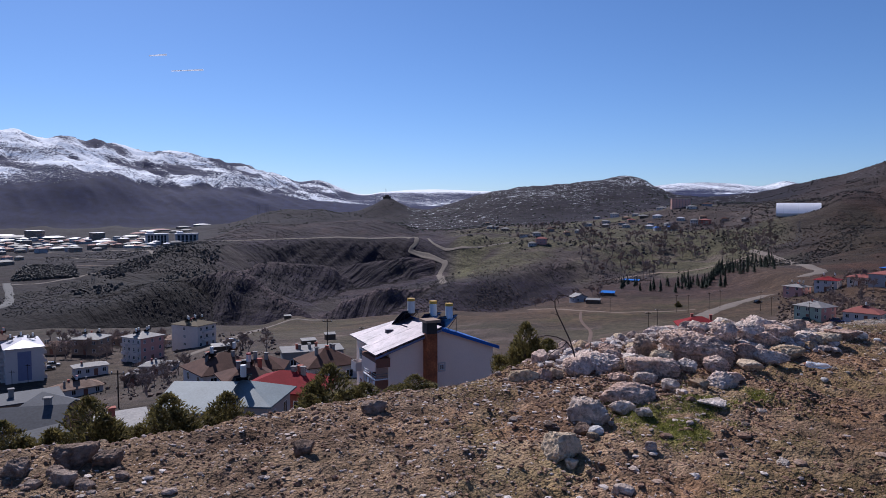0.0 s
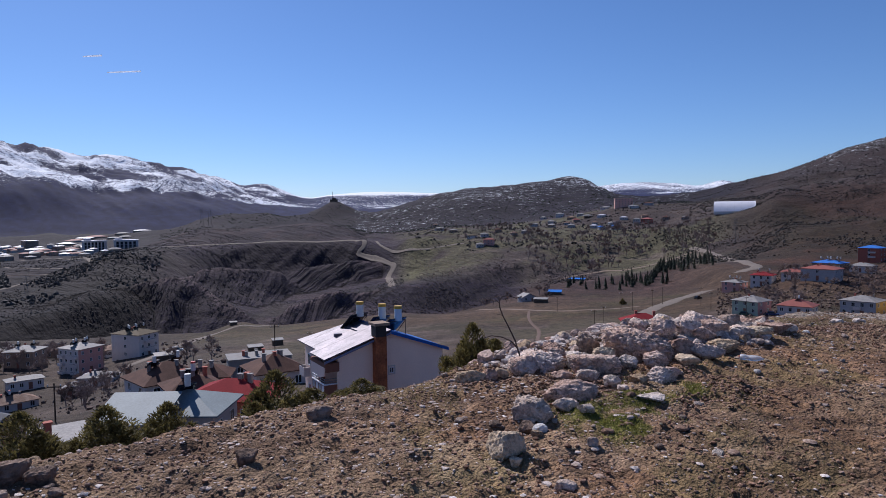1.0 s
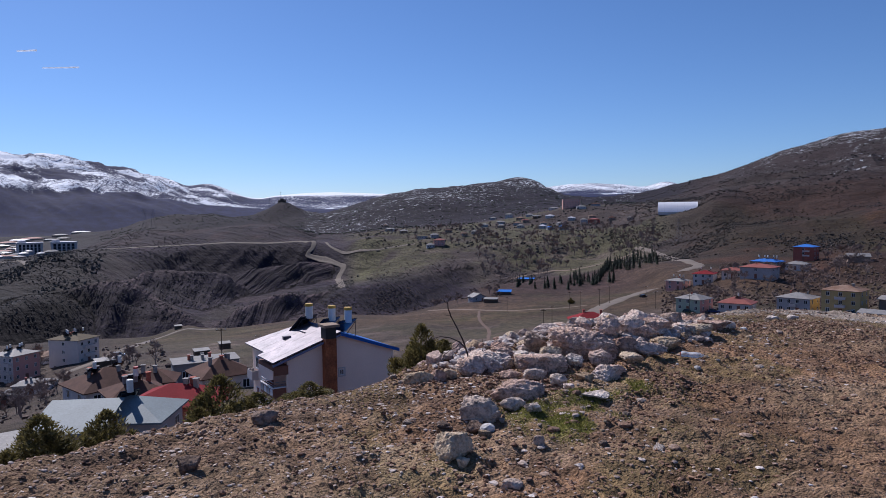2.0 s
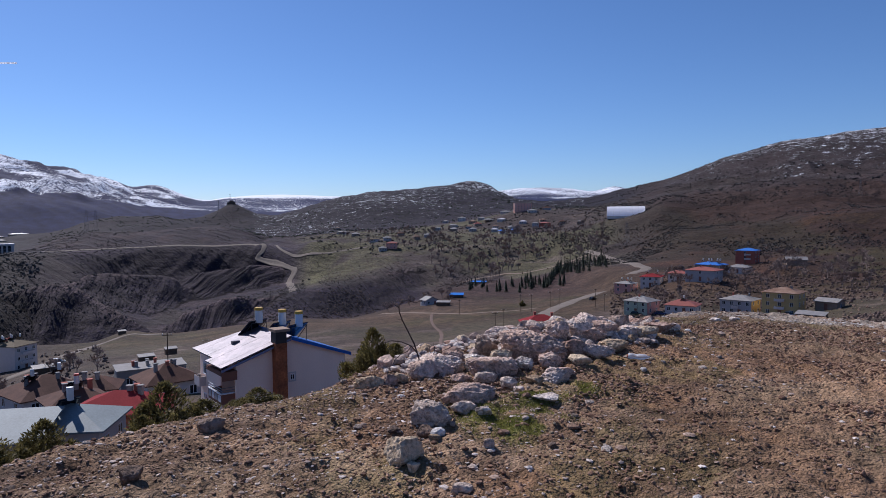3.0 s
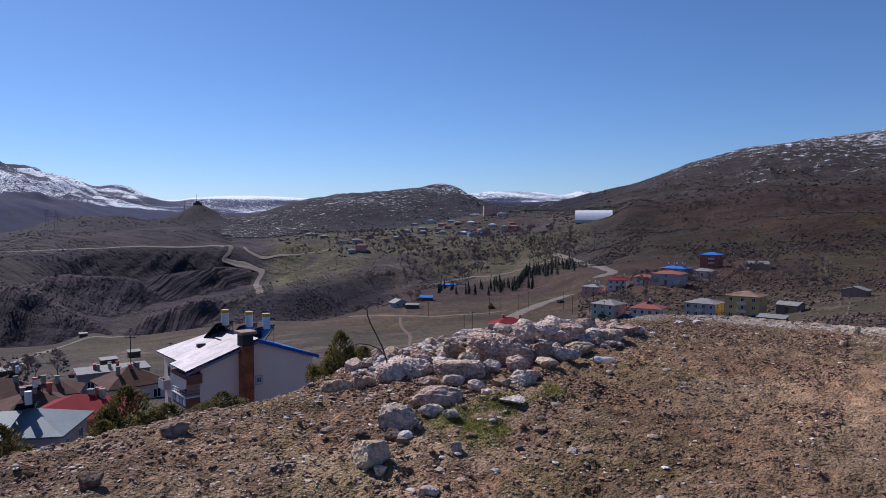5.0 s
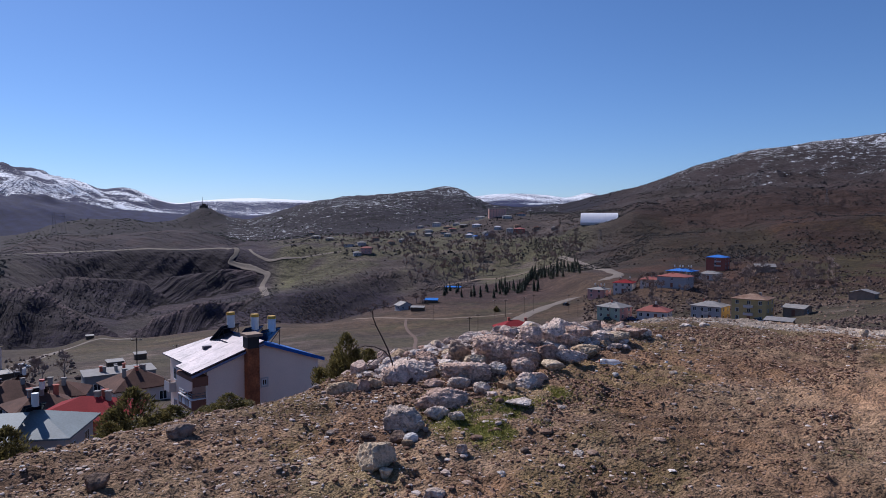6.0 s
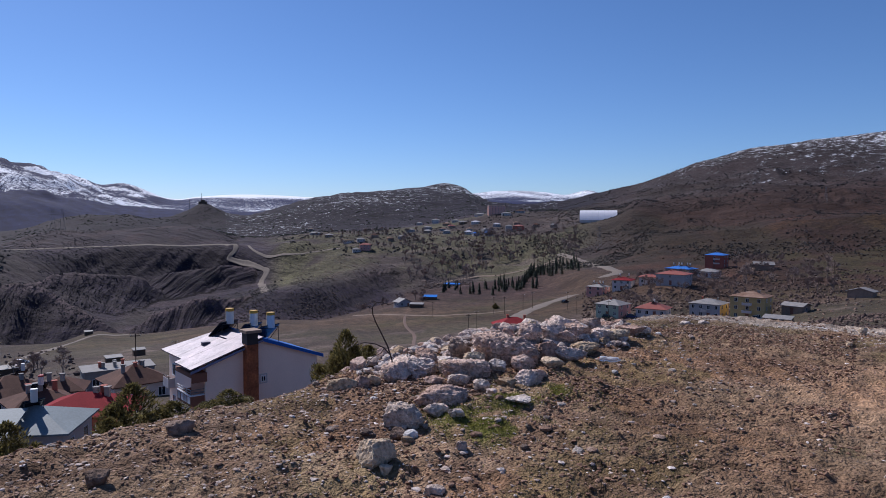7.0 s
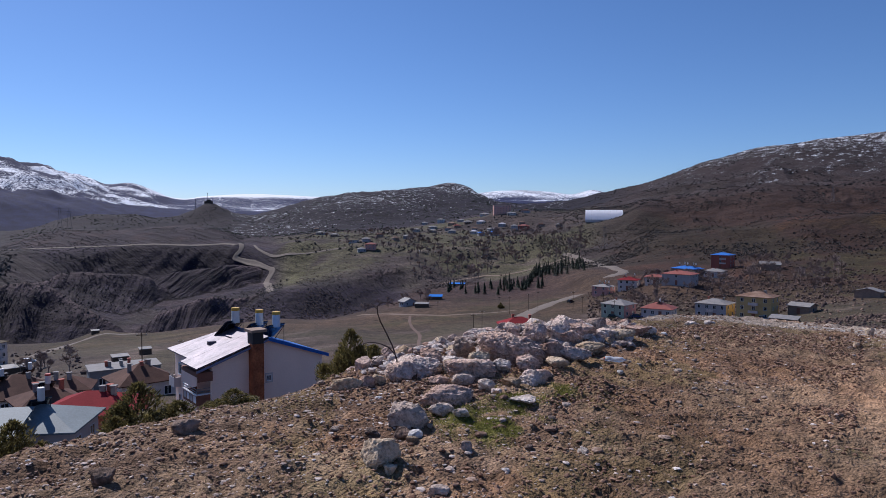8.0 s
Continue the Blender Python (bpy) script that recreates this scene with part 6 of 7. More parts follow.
for i in range(170):
    u, v = fill.uniform(-2.0, 2.2), fill.gauss(0.0, 0.42)
    x, y = 3.0 + u, 8.25 + 0.28 * u + v
    w = 0.07 + 0.15 * fill.random() ** 1.6
    boulder(x, y, w, w * fill.uniform(0.45, 0.75), fill.choice((LS, LS, GS, TS)), "small broken limestone block in the heap", 300 + i, angular=1.0, pits=0.035, turn=fill.uniform(0, 90), lift=0.0)
boulder(1.092, 5.162, 0.31, 0.185, GS, "pale grey angular rock standing on the ground", 61, angular=0.9, pits=0.085, deep=0.8, group="", name="rock", category="rock")
boulder(0.7332, 4.313, 0.27, 0.145, TS, "tan angular rock with a flat face", 66, angular=0.9, pits=0.04, turn=40, group="", name="rock", category="rock")
boulder(1.035, 5.008, 0.12, 0.07, DS, "small dark stone beside the pale rock", 65, group="", name="stone", category="stone")
boulder(1.104, 4.878, 0.10, 0.055, WHITESTONE, "smooth white stone lying on the soil", 67, angular=0.2, group="", name="stone", category="stone")
boulder(2.172, 5.502, 0.22, 0.04, GS, "flat pale stone sunk in the grass", 69, group="", name="stone", category="stone")
boulder(1.452, 5.43, 0.20, 0.075, GS, "flat grey stone at the grass edge", 71, group="", name="stone", category="stone")
boulder(1.565, 5.262, 0.12, 0.06, GS, "small grey stone at the grass edge", 72, group="", name="stone", category="stone")
boulder(0.7966, 4.212, 0.10, 0.055, TS, "small rounded stone before the tan rock", 73, group="", name="stone", category="stone")
boulder(1.377, 4.491, 0.075, 0.07, GS, "little upright grey stone", 74, group="", name="stone", category="stone")
boulder(1.019, 3.845, 0.14, 0.07, GS, "grey stone half buried in gravel", 75, group="", name="stone", category="stone")
boulder(0.8164, 6.587, 0.27, 0.12, TS, "long tan boulder at the brow's edge", 76, group="", name="rock", category="rock", deep=0.6)
boulder(0.9821, 6.599, 0.13, 0.12, LS, "grey boulder leaning on the tan one", 77, group="", name="rock", category="rock")
boulder(1.108, 6.695, 0.13, 0.09, TS, "small brown boulder at the brow's edge", 78, group="", name="rock", category="rock")
boulder(-0.5453, 5.419, 0.18, 0.10, DS, "dark stone on the slope", 83, angular=0.6, group="", name="stone", category="stone")
boulder(-2.394, 4.422, 0.27, 0.14, DS, "dark brown rough rock on the slope", 80, group="", name="rock", category="rock")
boulder(-2.18, 4.398, 0.19, 0.11, DS, "dark grey rough rock on the slope", 81, group="", name="rock", category="rock")
boulder(-2.62, 4.161, 0.19, 0.10, DS, "dark brown rock at the slope", 82, group="", name="rock", category="rock")
for i, (x, y, w) in enumerate(((-2.256, 4.018, 0.14), (-2.124, 4.007, 0.11), (-2.39, 4.154, 0.10), (-2, 4.209, 0.09), (-2.421, 4, 0.10))):
    boulder(x, y, w, w * 0.55, DS, "broken brown stone beside the dark rocks", 110 + i, group="", name="stone", category="stone")
boulder(9.158, 8.74, 0.12, 0.10, TS, "pale round boulder on the gravel edge", 83, group="", name="rock", category="rock")
boulder(7.651, 7.502, 0.07, 0.065, TS, "small pale pointed stone", 84, group="", name="stone", category="stone")
boulder(6.68, 9.791, 0.20, 0.05, GS, "long pale stone on the gravel edge", 85, group="", name="stone", category="stone")
boulder(7.056, 9.833, 0.14, 0.06, GS, "pale stone on the gravel edge", 86, group="", name="stone", category="stone")
boulder(-0.9186, 4.469, 0.14, 0.07, DS, "brown stone on the gravel slope", 87, group="", name="stone", category="stone")


def slab_stone():
    x, y = 3.582, 7.775
    bm = boxes((-0.19, 0.19, -0.12, 0.12, -0.03, 0.03))
    bmesh.ops.subdivide_edges(bm, edges=bm.edges, cuts=3, use_grid_fill=True)
    for v in bm.verts:
        v.co += Vector((noise.noise(v.co * 9), noise.noise(v.co * 9 + Vector((5, 0, 0))), 0.3 * noise.noise(v.co * 12))) * 0.02
    ob = new("stone_slab", to_mesh("stone_slab", bm, WHITESTONE))
    ob.matrix_basis = pose(x + 0.1, y + 0.25, -0.01145, 6, 7, 14)
    tagged(ob, "flat broken white slab lying on the boulders", "stone slab")


slab_stone()

# loose stones: a few hundred single ones, the rest as gravel
rng = np.random.default_rng(5)


def scatter_near(n, d0, d1, a0, a1, power=1.0):
    d = np.sqrt(d0**2 + (d1**2 - d0**2) * rng.random(n) ** power)
    a = np.radians(a0 + (a1 - a0) * rng.random(n))
    return np.sin(a) * d, np.cos(a) * d


def heaps(name, x, y, size, flat, mat, verts, tris, label, category, sink=0.3, jitter=0.22):
    """Many small lumps in one mesh: gravel, clods, scrub."""
    if verts is CHIP[0] and size.max() < 0.05 and size.max() > 0.012:   # the larger lumps get more faces
        big = size > (0.0155 if name == "gravel" else 0.0115)
        heaps(name, x[big], y[big], size[big], flat[big], mat, *ICO1, label, category, sink, jitter)
        x, y, size, flat = x[~big], y[~big], size[~big], flat[~big]
    n, k = len(x), len(verts)
    turn = rng.random(n) * 6.283
    c, s = np.cos(turn), np.sin(turn)
    p = verts[None] * (1 + jitter * (rng.random((n, k, 1)) * 2 - 1)) * size[:, None, None]
    p = p * np.stack([0.75 + 0.5 * rng.random(n), 0.75 + 0.5 * rng.random(n), flat], -1)[:, None, :]
    px, py = p[..., 0] * c[:, None] - p[..., 1] * s[:, None], p[..., 0] * s[:, None] + p[..., 1] * c[:, None]
    z = ground_z(x, y) + size * flat * (1 - 2 * sink)
    co = np.stack([px + x[:, None], py + y[:, None], p[..., 2] + z[:, None]], -1).reshape(-1, 3)
    f = (tris[None] + (np.arange(n) * k)[:, None, None]).reshape(-1, 3)
    return tagged(big_mesh(name, co, f, mat, False), label, category, kind="stuff")


def ico(subdiv):
    bm = bmesh.new()
    bmesh.ops.create_icosphere(bm, subdivisions=subdiv, radius=1)
    bm.verts.ensure_lookup_table()
    v = np.array([tuple(q.co) for q in bm.verts])
    t = np.array([[q.index for q in f.verts] for f in bm.faces])
    bm.free()
    return v, t


ICO1, ICO2 = ico(1), ico(2)
CHIP = (np.array([(0.816, 0, 0.577), (-0.816, 0, -0.577), (-0.408, 0.707, 0.577), (0.408, -0.707, -0.577), (-0.408, -0.707, 0.577), (0.408, 0.707, -0.577)]) * 1.2,
        np.array([(0, 2, 4), (2, 1, 4), (1, 3, 4), (3, 0, 4), (2, 0, 5), (1, 2, 5), (3, 1, 5), (0, 3, 5)]))


def stony(x, y):
    """How stony the brow is at a place: more on the falling left side and by the heap, less on the dusty track."""
    deg = np.degrees(np.arctan2(x, y))
    return np.clip(1.05 - smooth(12, 34, deg) * 0.75 + 0.5 * fbm(x, y, 1.6, 3, 301), 0.05, 1)


def on_turf(x, y):
    return sum(np.exp(-(((x - gx) ** 2 + (y - gy) ** 2) / gr**2) ** 1.5) for gx, gy, gr in TURF) > 0.35 + 0.4 * rng.random(len(x))


x, y = scatter_near(42000, 2.4, 14.5, -44, 56, 1.1)
keep = rng.random(len(x)) < stony(x, y)
x, y = x[keep], y[keep]
size = 0.0035 + 0.009 * rng.random(len(x)) ** 2.2 + 0.0009 * np.hypot(x, y)
heaps("gravel", x, y, size, 0.3 + 0.4 * rng.random(len(x)), PEBBLES, *CHIP, "grey and tan gravel strewn over bare soil", "gravel", jitter=0.40)
x, y = scatter_near(23000, 2.4, 13.5, -44, 54)
keep = rng.random(len(x)) < stony(x, y) * 0.72
x, y = x[keep], y[keep]
size = 0.005 + 0.025 * rng.random(len(x)) ** 3.6
heaps("gravel", x, y, size, 0.22 + 0.3 * rng.random(len(x)), PALE_PEBBLES, *ICO1, "larger flat pale pebbles strewn over bare soil", "gravel", jitter=0.33)
x, y = scatter_near(1500, 2.4, 11.0, -44, 52)
keep = rng.random(len(x)) < smooth(-0.1, 0.6, fbm(x, y, 0.9, 3, 153)) * (1.0 - 0.5 * smooth(14, 30, np.degrees(np.arctan2(x, y))))
x, y = x[keep], y[keep]
heaps("gravel", x, y, 0.012 + 0.030 * rng.random(len(x)) ** 2.2, 0.30 + 0.3 * rng.random(len(x)), PEBBLES, *ICO2, "fist-sized grey-brown stones strewn in clusters over the soil", "gravel", jitter=0.16)
x, y = scatter_near(40000, 2.4, 14.0, -44, 56, 1.1)
keep = (fbm(x, y, 1.7, 3, 105) + 1.1 * rng.random(len(x)) > 0.25) & ~on_turf(x, y)
x, y = x[keep], y[keep]
heaps("earth_clods", x, y, 0.005 + 0.016 * rng.random(len(x)) ** 2.5, 0.4 + 0.4 * rng.random(len(x)), CLODS, *CHIP, "crumbled red-brown earth clods", "soil", jitter=0.4)
x, y = scatter_near(52000, 3.5, 12.3, 3, 46)
keep = (fbm(x, y, 1.5, 3, 108) > 0.18 + 0.35 * rng.random(len(x))) & ~on_turf(x, y)
x, y = x[keep], y[keep]
heaps("turf_crumbs", x, y, 0.005 + 0.015 * rng.random(len(x)) ** 2, 0.45 + 0.45 * rng.random(len(x)), CLODS, *CHIP, "dark crumbled turf thrown up in mounds", "soil", sink=0.2, jitter=0.5)
x, y = scatter_near(620, 12.6, 13.1, 30, 56)
heaps("gravel", x, y, 0.008 + 0.022 * rng.random(len(x)) ** 2.5, 0.4 + 0.2 * rng.random(len(x)), stone_ramp("pale road gravel", (0.26, 0.215, 0.18), (0.46, 0.41, 0.36), (0.68, 0.63, 0.58), 0.004, 60), *ICO1, "pale broken gravel along the hilltop road", "gravel")
x, y = scatter_near(2600, 7.0, 10.6, 8, 30)
keep = np.abs(y - 8.2 - 0.25 * (x - 2.9)) < 0.9
x, y = x[keep], y[keep]
heaps("rubble", x, y, 0.018 + 0.06 * rng.random(len(x)) ** 2, 0.5 + 0.3 * rng.random(len(x)), stone_ramp("limestone rubble", (0.25, 0.175, 0.145), (0.44, 0.36, 0.31), (0.62, 0.55, 0.50), 0.012, 40), *ICO1, "broken limestone rubble between the boulders", "rubble", jitter=0.3)

STONES = [rock_mesh("stone", m, 200 + i, 1, 0.8, 0.5, 0.6, 2, 0.03) for i, m in enumerate((GS, TS, LS, GS, WHITESTONE, DS, TS, GS))]
x, y = scatter_near(290, 2.6, 10.5, -40, 36, 0.9)
for i in range(len(x)):
    s = 0.035 + 0.065 * rng.random() ** 2.2
    ob = new("stone", STONES[int(rng.integers(0, 8))])
    ob.matrix_basis = pose(float(x[i]), float(y[i]), ground_z(float(x[i]), float(y[i])) + 0.10 * s, rng.uniform(-12, 12), rng.uniform(-12, 12), rng.uniform(0, 360)) @ Matrix.Diagonal((s, s, s, 1))
    tagged(ob, "loose weathered stone lying on the gravelly soil", "stone", "loose stones on the brow")

# ---- plants ----
NEEDLE = material("juniper needles", (0.085, 0.078, 0.028), 0.75, vary=0.35, scale=6, fine=40, tint=(0.19, 0.155, 0.055), island=0.5)
PINE = material("pine needles", (0.020, 0.030, 0.016), 0.8, vary=0.3, scale=1, fine=6, island=0.3)
BARK = material("grey bark", (0.10, 0.078, 0.062), 0.9, vary=0.3, scale=4, fine=30)
TWIG = material("bare twigs", (0.25, 0.19, 0.165), 0.9, vary=0.2, scale=1, fine=6, island=0.25)
SCRUB = material("dark scrub", (0.053, 0.047, 0.043), 0.85, vary=0.3, scale=0.3, fine=2, island=0.5)
HEATH = material("brown heath", (0.066, 0.042, 0.030), 0.9, vary=0.3, scale=0.3, fine=2, island=0.4)
GRASS = material("short spring grass", (0.175, 0.175, 0.042), 0.8, vary=0.3, scale=3, fine=20, island=0.35)
STRAW = material("dead grass", (0.20, 0.155, 0.085), 0.85, vary=0.25, scale=3, fine=20, island=0.3)


def let_light_through(m, share):
    """Thin needles: part of the light goes through them."""
    nodes, links = m.node_tree.nodes, m.node_tree.links
    p, out = nodes["Principled BSDF"], nodes["Material Output"]
    t, mix = nodes.new("ShaderNodeBsdfTranslucent"), nodes.new("ShaderNodeMixShader")
    links.new(p.inputs["Base Color"].links[0].from_socket, t.inputs["Color"])
    mix.inputs[0].default_value = share
    links.new(p.outputs[0], mix.inputs[1])
    links.new(t.outputs[0], mix.inputs[2])
    links.new(mix.outputs[0], out.inputs["Surface"])


for leafy in (NEEDLE, GRASS, STRAW):
    let_light_through(leafy, 0.4)


def juniper_meshes(seed):
    """Unit juniper: height 1, spread 1: a short stem, and a crown of pointed sprays in uneven tufts."""
    r = np.random.default_rng(seed)
    trunk = bmesh.new()
    tube(trunk, (0, 0, -0.15), (0, 0, 0.5), 0.045, 0.02, 6)
    # upright plumes: one tall in the middle, lower ones round it, each a spindle of close pointed sprays
    plumes = [(0.0, 0.0, 1.0, 0.26)]
    for k in range(13):
        a, out = k * 2.4 + r.random(), 0.12 + 0.30 * r.random()
        plumes.append((out * math.cos(a), out * math.sin(a), (0.92 - 1.3 * out) * (0.75 + 0.35 * r.random()), 0.15 + 0.06 * r.random()))
    base, tip, half = [], [], []
    for px, py, top, fat in plumes:
        n = int(1500 * top * (fat / 0.2))
        t = r.random(n) ** 0.8
        a = r.random(n) * 6.283
        rad = fat * np.sin(np.pi * np.clip(0.18 + 0.82 * t, 0, 1)) ** 0.7 * np.sqrt(0.25 + 0.75 * r.random(n)) * (0.75 + 0.25 * np.sin(a * 3 + t * 9 + px * 40))
        o = np.stack([px * (0.55 + 0.45 * t) + np.cos(a) * rad, py * (0.55 + 0.45 * t) + np.sin(a) * rad, t * top * 0.95], -1)
        d = np.stack([np.cos(a) * 0.35, np.sin(a) * 0.35, 1.0 + 0 * a], -1) + 0.38 * r.normal(size=(n, 3))
        d *= ((0.030 + 0.045 * r.random(n)) / np.linalg.norm(d, axis=1))[:, None]
        w = np.cross(d, r.normal(size=(n, 3)))
        base.append(o), tip.append(d), half.append(w / (np.linalg.norm(w, axis=1) + 1e-6)[:, None] * 0.0065)
    o, d, w = np.concatenate(base), np.concatenate(tip), np.concatenate(half)
    n = len(o)
    vs = np.stack([o - w * 0.6, o + w * 0.6, o + d * 0.55 + w, o + d, o + d * 0.55 - w], 1).reshape(-1, 3)
    fs = np.arange(5 * n).reshape(-1, 5).tolist()
    crown = bpy.data.meshes.new("crown")
    crown.from_pydata([tuple(v) for v in vs], [], fs)
    crown.materials.append(NEEDLE)
    return to_mesh("trunk", trunk, BARK), crown


JUNIPERS = [juniper_meshes(s) for s in (1, 2, 3)]


def juniper(x, y, top, spread, kind, label="young dark green juniper bush below the brow"):
    z = ground_z(x, y)
    h = top - z
    ob = thing("juniper", label, "juniper", x, y, z, (x * 91) % 360, "junipers along the brow")
    m = Matrix.Diagonal((spread, spread, h, 1))
    part("trunk", JUNIPERS[kind][0], None, ob, m=m)
    part("crown", JUNIPERS[kind][1], None, ob, m=m)


for x, y, top, spread, kind in (
    (-3.331, 6.383, -0.1192, 1.25, 0), (-2.696, 6.676, -0.1644, 1.3, 1), (-2.306, 7.242, -0.3018, 1.15, 2),
    (-1.345, 8.089, -0.1854, 1.55, 0), (-0.9155, 7.947, -0.3804, 1.35, 1), (-0.3082, 7.594, -0.2032, 0.95, 2),
    (1.16, 9.547, 0.08156, 1.15, 1), (1.52, 9.894, -0.2204, 1.1, 0), (-3.917, 6.041, -0.2409, 1.0, 2), (-1.498, 7.655, -0.436, 0.9, 1),
):
    juniper(x, y, top, spread, kind)
x, y = 113.0, 329.7
juniper(x, y, ground_z(x, y) + 3.0, 4.6, 1, "dark rounded bush standing alone on the meadow")


def conifer_meshes(seed):
    """A narrow young pine, height 1: stem and whorls of drooping boughs."""
    r = np.random.default_rng(seed)
    trunk = bmesh.new()
    tube(trunk, (0, 0, -0.1), (0, 0, 0.9), 0.022, 0.006, 5)
    vs, fs = [], []
    for k in range(15):
        z = 0.08 + 0.88 * k / 14
        rad = 0.20 * (1 - z) ** 0.8 + 0.02
        for i in range(9):
            a = r.random() * 6.283
            L = rad * (0.7 + 0.5 * r.random())
            o, tip = np.array([0, 0, z + 0.03]), np.array([math.cos(a) * L, math.sin(a) * L, z - 0.03 + 0.04 * r.random()])
            side = np.array([-math.sin(a), math.cos(a), 0]) * L * 0.38
            n = len(vs)
            vs += [o, (o + tip) / 2 + side + [0, 0, -0.02], tip, (o + tip) / 2 - side + [0, 0, -0.02], (o + tip) / 2 + [0, 0, 0.03]]
            fs += [(n, n + 1, n + 4), (n + 1, n + 2, n + 4), (n + 2, n + 3, n + 4), (n + 3, n, n + 4)]
    crown = bpy.data.meshes.new("crown")
    crown.from_pydata([tuple(v) for v in vs], [], fs)
    crown.materials.append(PINE)
    return to_mesh("trunk", trunk, BARK), crown


CONIFERS = [conifer_meshes(s) for s in (1, 2)]


def conifer(x, y, h, i):
    ob = thing("pine_tree", "narrow dark green pine in the hillside plantation", "pine tree", x, y, None, (i * 77) % 360, "pines of the plantation")
    m = Matrix.Diagonal((h * 1.1, h * 1.1, h, 1))
    part("trunk", CONIFERS[i % 2][0], None, ob, m=m)
    part("crown", CONIFERS[i % 2][1], None, ob, m=m)


def quad_points(corners, n, seed):
    """Random places inside a four-cornered patch of land."""
    r = np.random.default_rng(seed)
    u, v = r.random(n), r.random(n)
    a, b, c, d = [np.array(q) for q in corners]
    p = (a * (1 - u)[:, None] + b * u[:, None]) * (1 - v)[:, None] + (d * (1 - u)[:, None] + c * u[:, None]) * v[:, None]
    return p


patch = [((107.7, 419.6), (132.3, 387.3), (157.4, 467.0), (134.6, 507.0), 16), ((141.0, 412.6), (170.5, 410.1), (200.0, 486.7), (164.4, 481.5), 28), ((182.1, 464.3), (207.9, 430.9), (258.0, 540.6), (207.5, 523.1), 52)]
count = 0
for *corners, n in patch:
    for px, py in quad_points(corners, n, 40 + n):
        conifer(float(px), float(py), 4.6 + 3.6 * random.random(), count)
        count += 1


def bare_tree_meshes(seed, twigs=560):
    """A leafless tree, height 1: forked limbs, and a haze of fine twigs as its crown."""
    r = random.Random(seed)
    trunk, vs, fs = bmesh.new(), [], []
    ends = []

    def limb(a, d, length, rad, level):
        b = a + d * length
        tube(trunk, a, b, rad, rad * 0.6, 5 if level < 2 else 3)
        if level == 3:
            ends.append((a, b))
            return
        for i in range(3 if level else 4):
            nd = (d + Vector((r.uniform(-1, 1), r.uniform(-1, 1), r.uniform(-0.2, 0.6))) * 0.75).normalized()
            limb(a.lerp(b, r.uniform(0.6, 1.0)), nd, length * r.uniform(0.55, 0.8), rad * 0.5, level + 1)

    limb(Vector((0, 0, -0.08)), Vector((r.uniform(-0.1, 0.1), r.uniform(-0.1, 0.1), 1)).normalized(), 0.36, 0.022, 0)
    for i in range(twigs):
        a, b = ends[r.randrange(len(ends))]
        o = a.lerp(b, r.random())
        d = Vector((r.uniform(-1, 1), r.uniform(-1, 1), r.uniform(-0.3, 1.2))).normalized() * r.uniform(0.06, 0.15)
        s = d.cross(Vector((r.random(), r.random(), r.random()))).normalized() * 0.0060
        n = len(vs)
        vs += [tuple(o - s), tuple(o + s), tuple(o + d)]
        fs.append((n, n + 1, n + 2))
    crown = bpy.data.meshes.new("crown")
    crown.from_pydata(vs, [], fs)
    crown.materials.append(TWIG)
    return to_mesh("trunk", trunk, TWIG), crown


BARE = [bare_tree_meshes(s) for s in (3, 4, 5, 6)]
woods = []   # the far ones, beyond counting
count = 0
for corners, n, h0, h1, where in (
    (((-132.1, 226.7), (-94.53, 231.3), (-115.2, 288.2), (-162.7, 283.8)), 62, 5, 10, "leafless tree between the village houses"),
    (((-77.76, 166.2), (-43.71, 113.6), (-65.50, 174.2), (-94.63, 214.0)), 22, 5, 8.5, "leafless tree in a village garden"),
    (((-69.47, 213.2), (-36.06, 143.4), (-52.58, 209.3), (-76.29, 240.4)), 11, 5, 8, "leafless tree beside the village street"),
    (((49.30, 762.9), (151.3, 656.6), (205.5, 892.0), (70.31, 967.0)), 48, 7, 13, "leafless tree in the hill village"),
    (((111.3, 567.5), (187.1, 555.5), (249.5, 741.6), (152.7, 778.4)), 95, 8, 16, "leafless tree on the grassy hillside"),
    (((195.0, 629.9), (268.8, 552.1), (334.3, 701.3), (250.9, 811.1)), 85, 8, 16, "leafless tree on the grassy hillside"),
    (((121.5, 243.8), (163.9, 210.3), (230.9, 292.7), (181.7, 315.0)), 64, 5, 9, "leafless tree among the terrace houses"),
    (((223.9, 296.2), (226.3, 232.3), (305.4, 314.2), (285.8, 373.2)), 54, 6, 11, "leafless tree on the red hillside"),
    (((46.13, 357.2), (85.73, 371.7), (96.03, 416.4), (69.51, 538.4)), 36, 5, 9, "leafless tree along the stream"),
):
    for px, py in quad_points(corners, n, 70 + n):
        h = h0 + (h1 - h0) * random.random()
        if where.endswith("grassy hillside"):
            woods.append((float(px), float(py), h))
            continue
        ob = thing("bare_tree", where, "tree", float(px), float(py), None, (count * 61) % 360, "leafless trees")
        m = Matrix.Diagonal((h, h, h, 1))
        t, c = BARE[count % 4]
        part("trunk", t, None, ob, m=m)
        part("crown", c, None, ob, m=m)
        count += 1


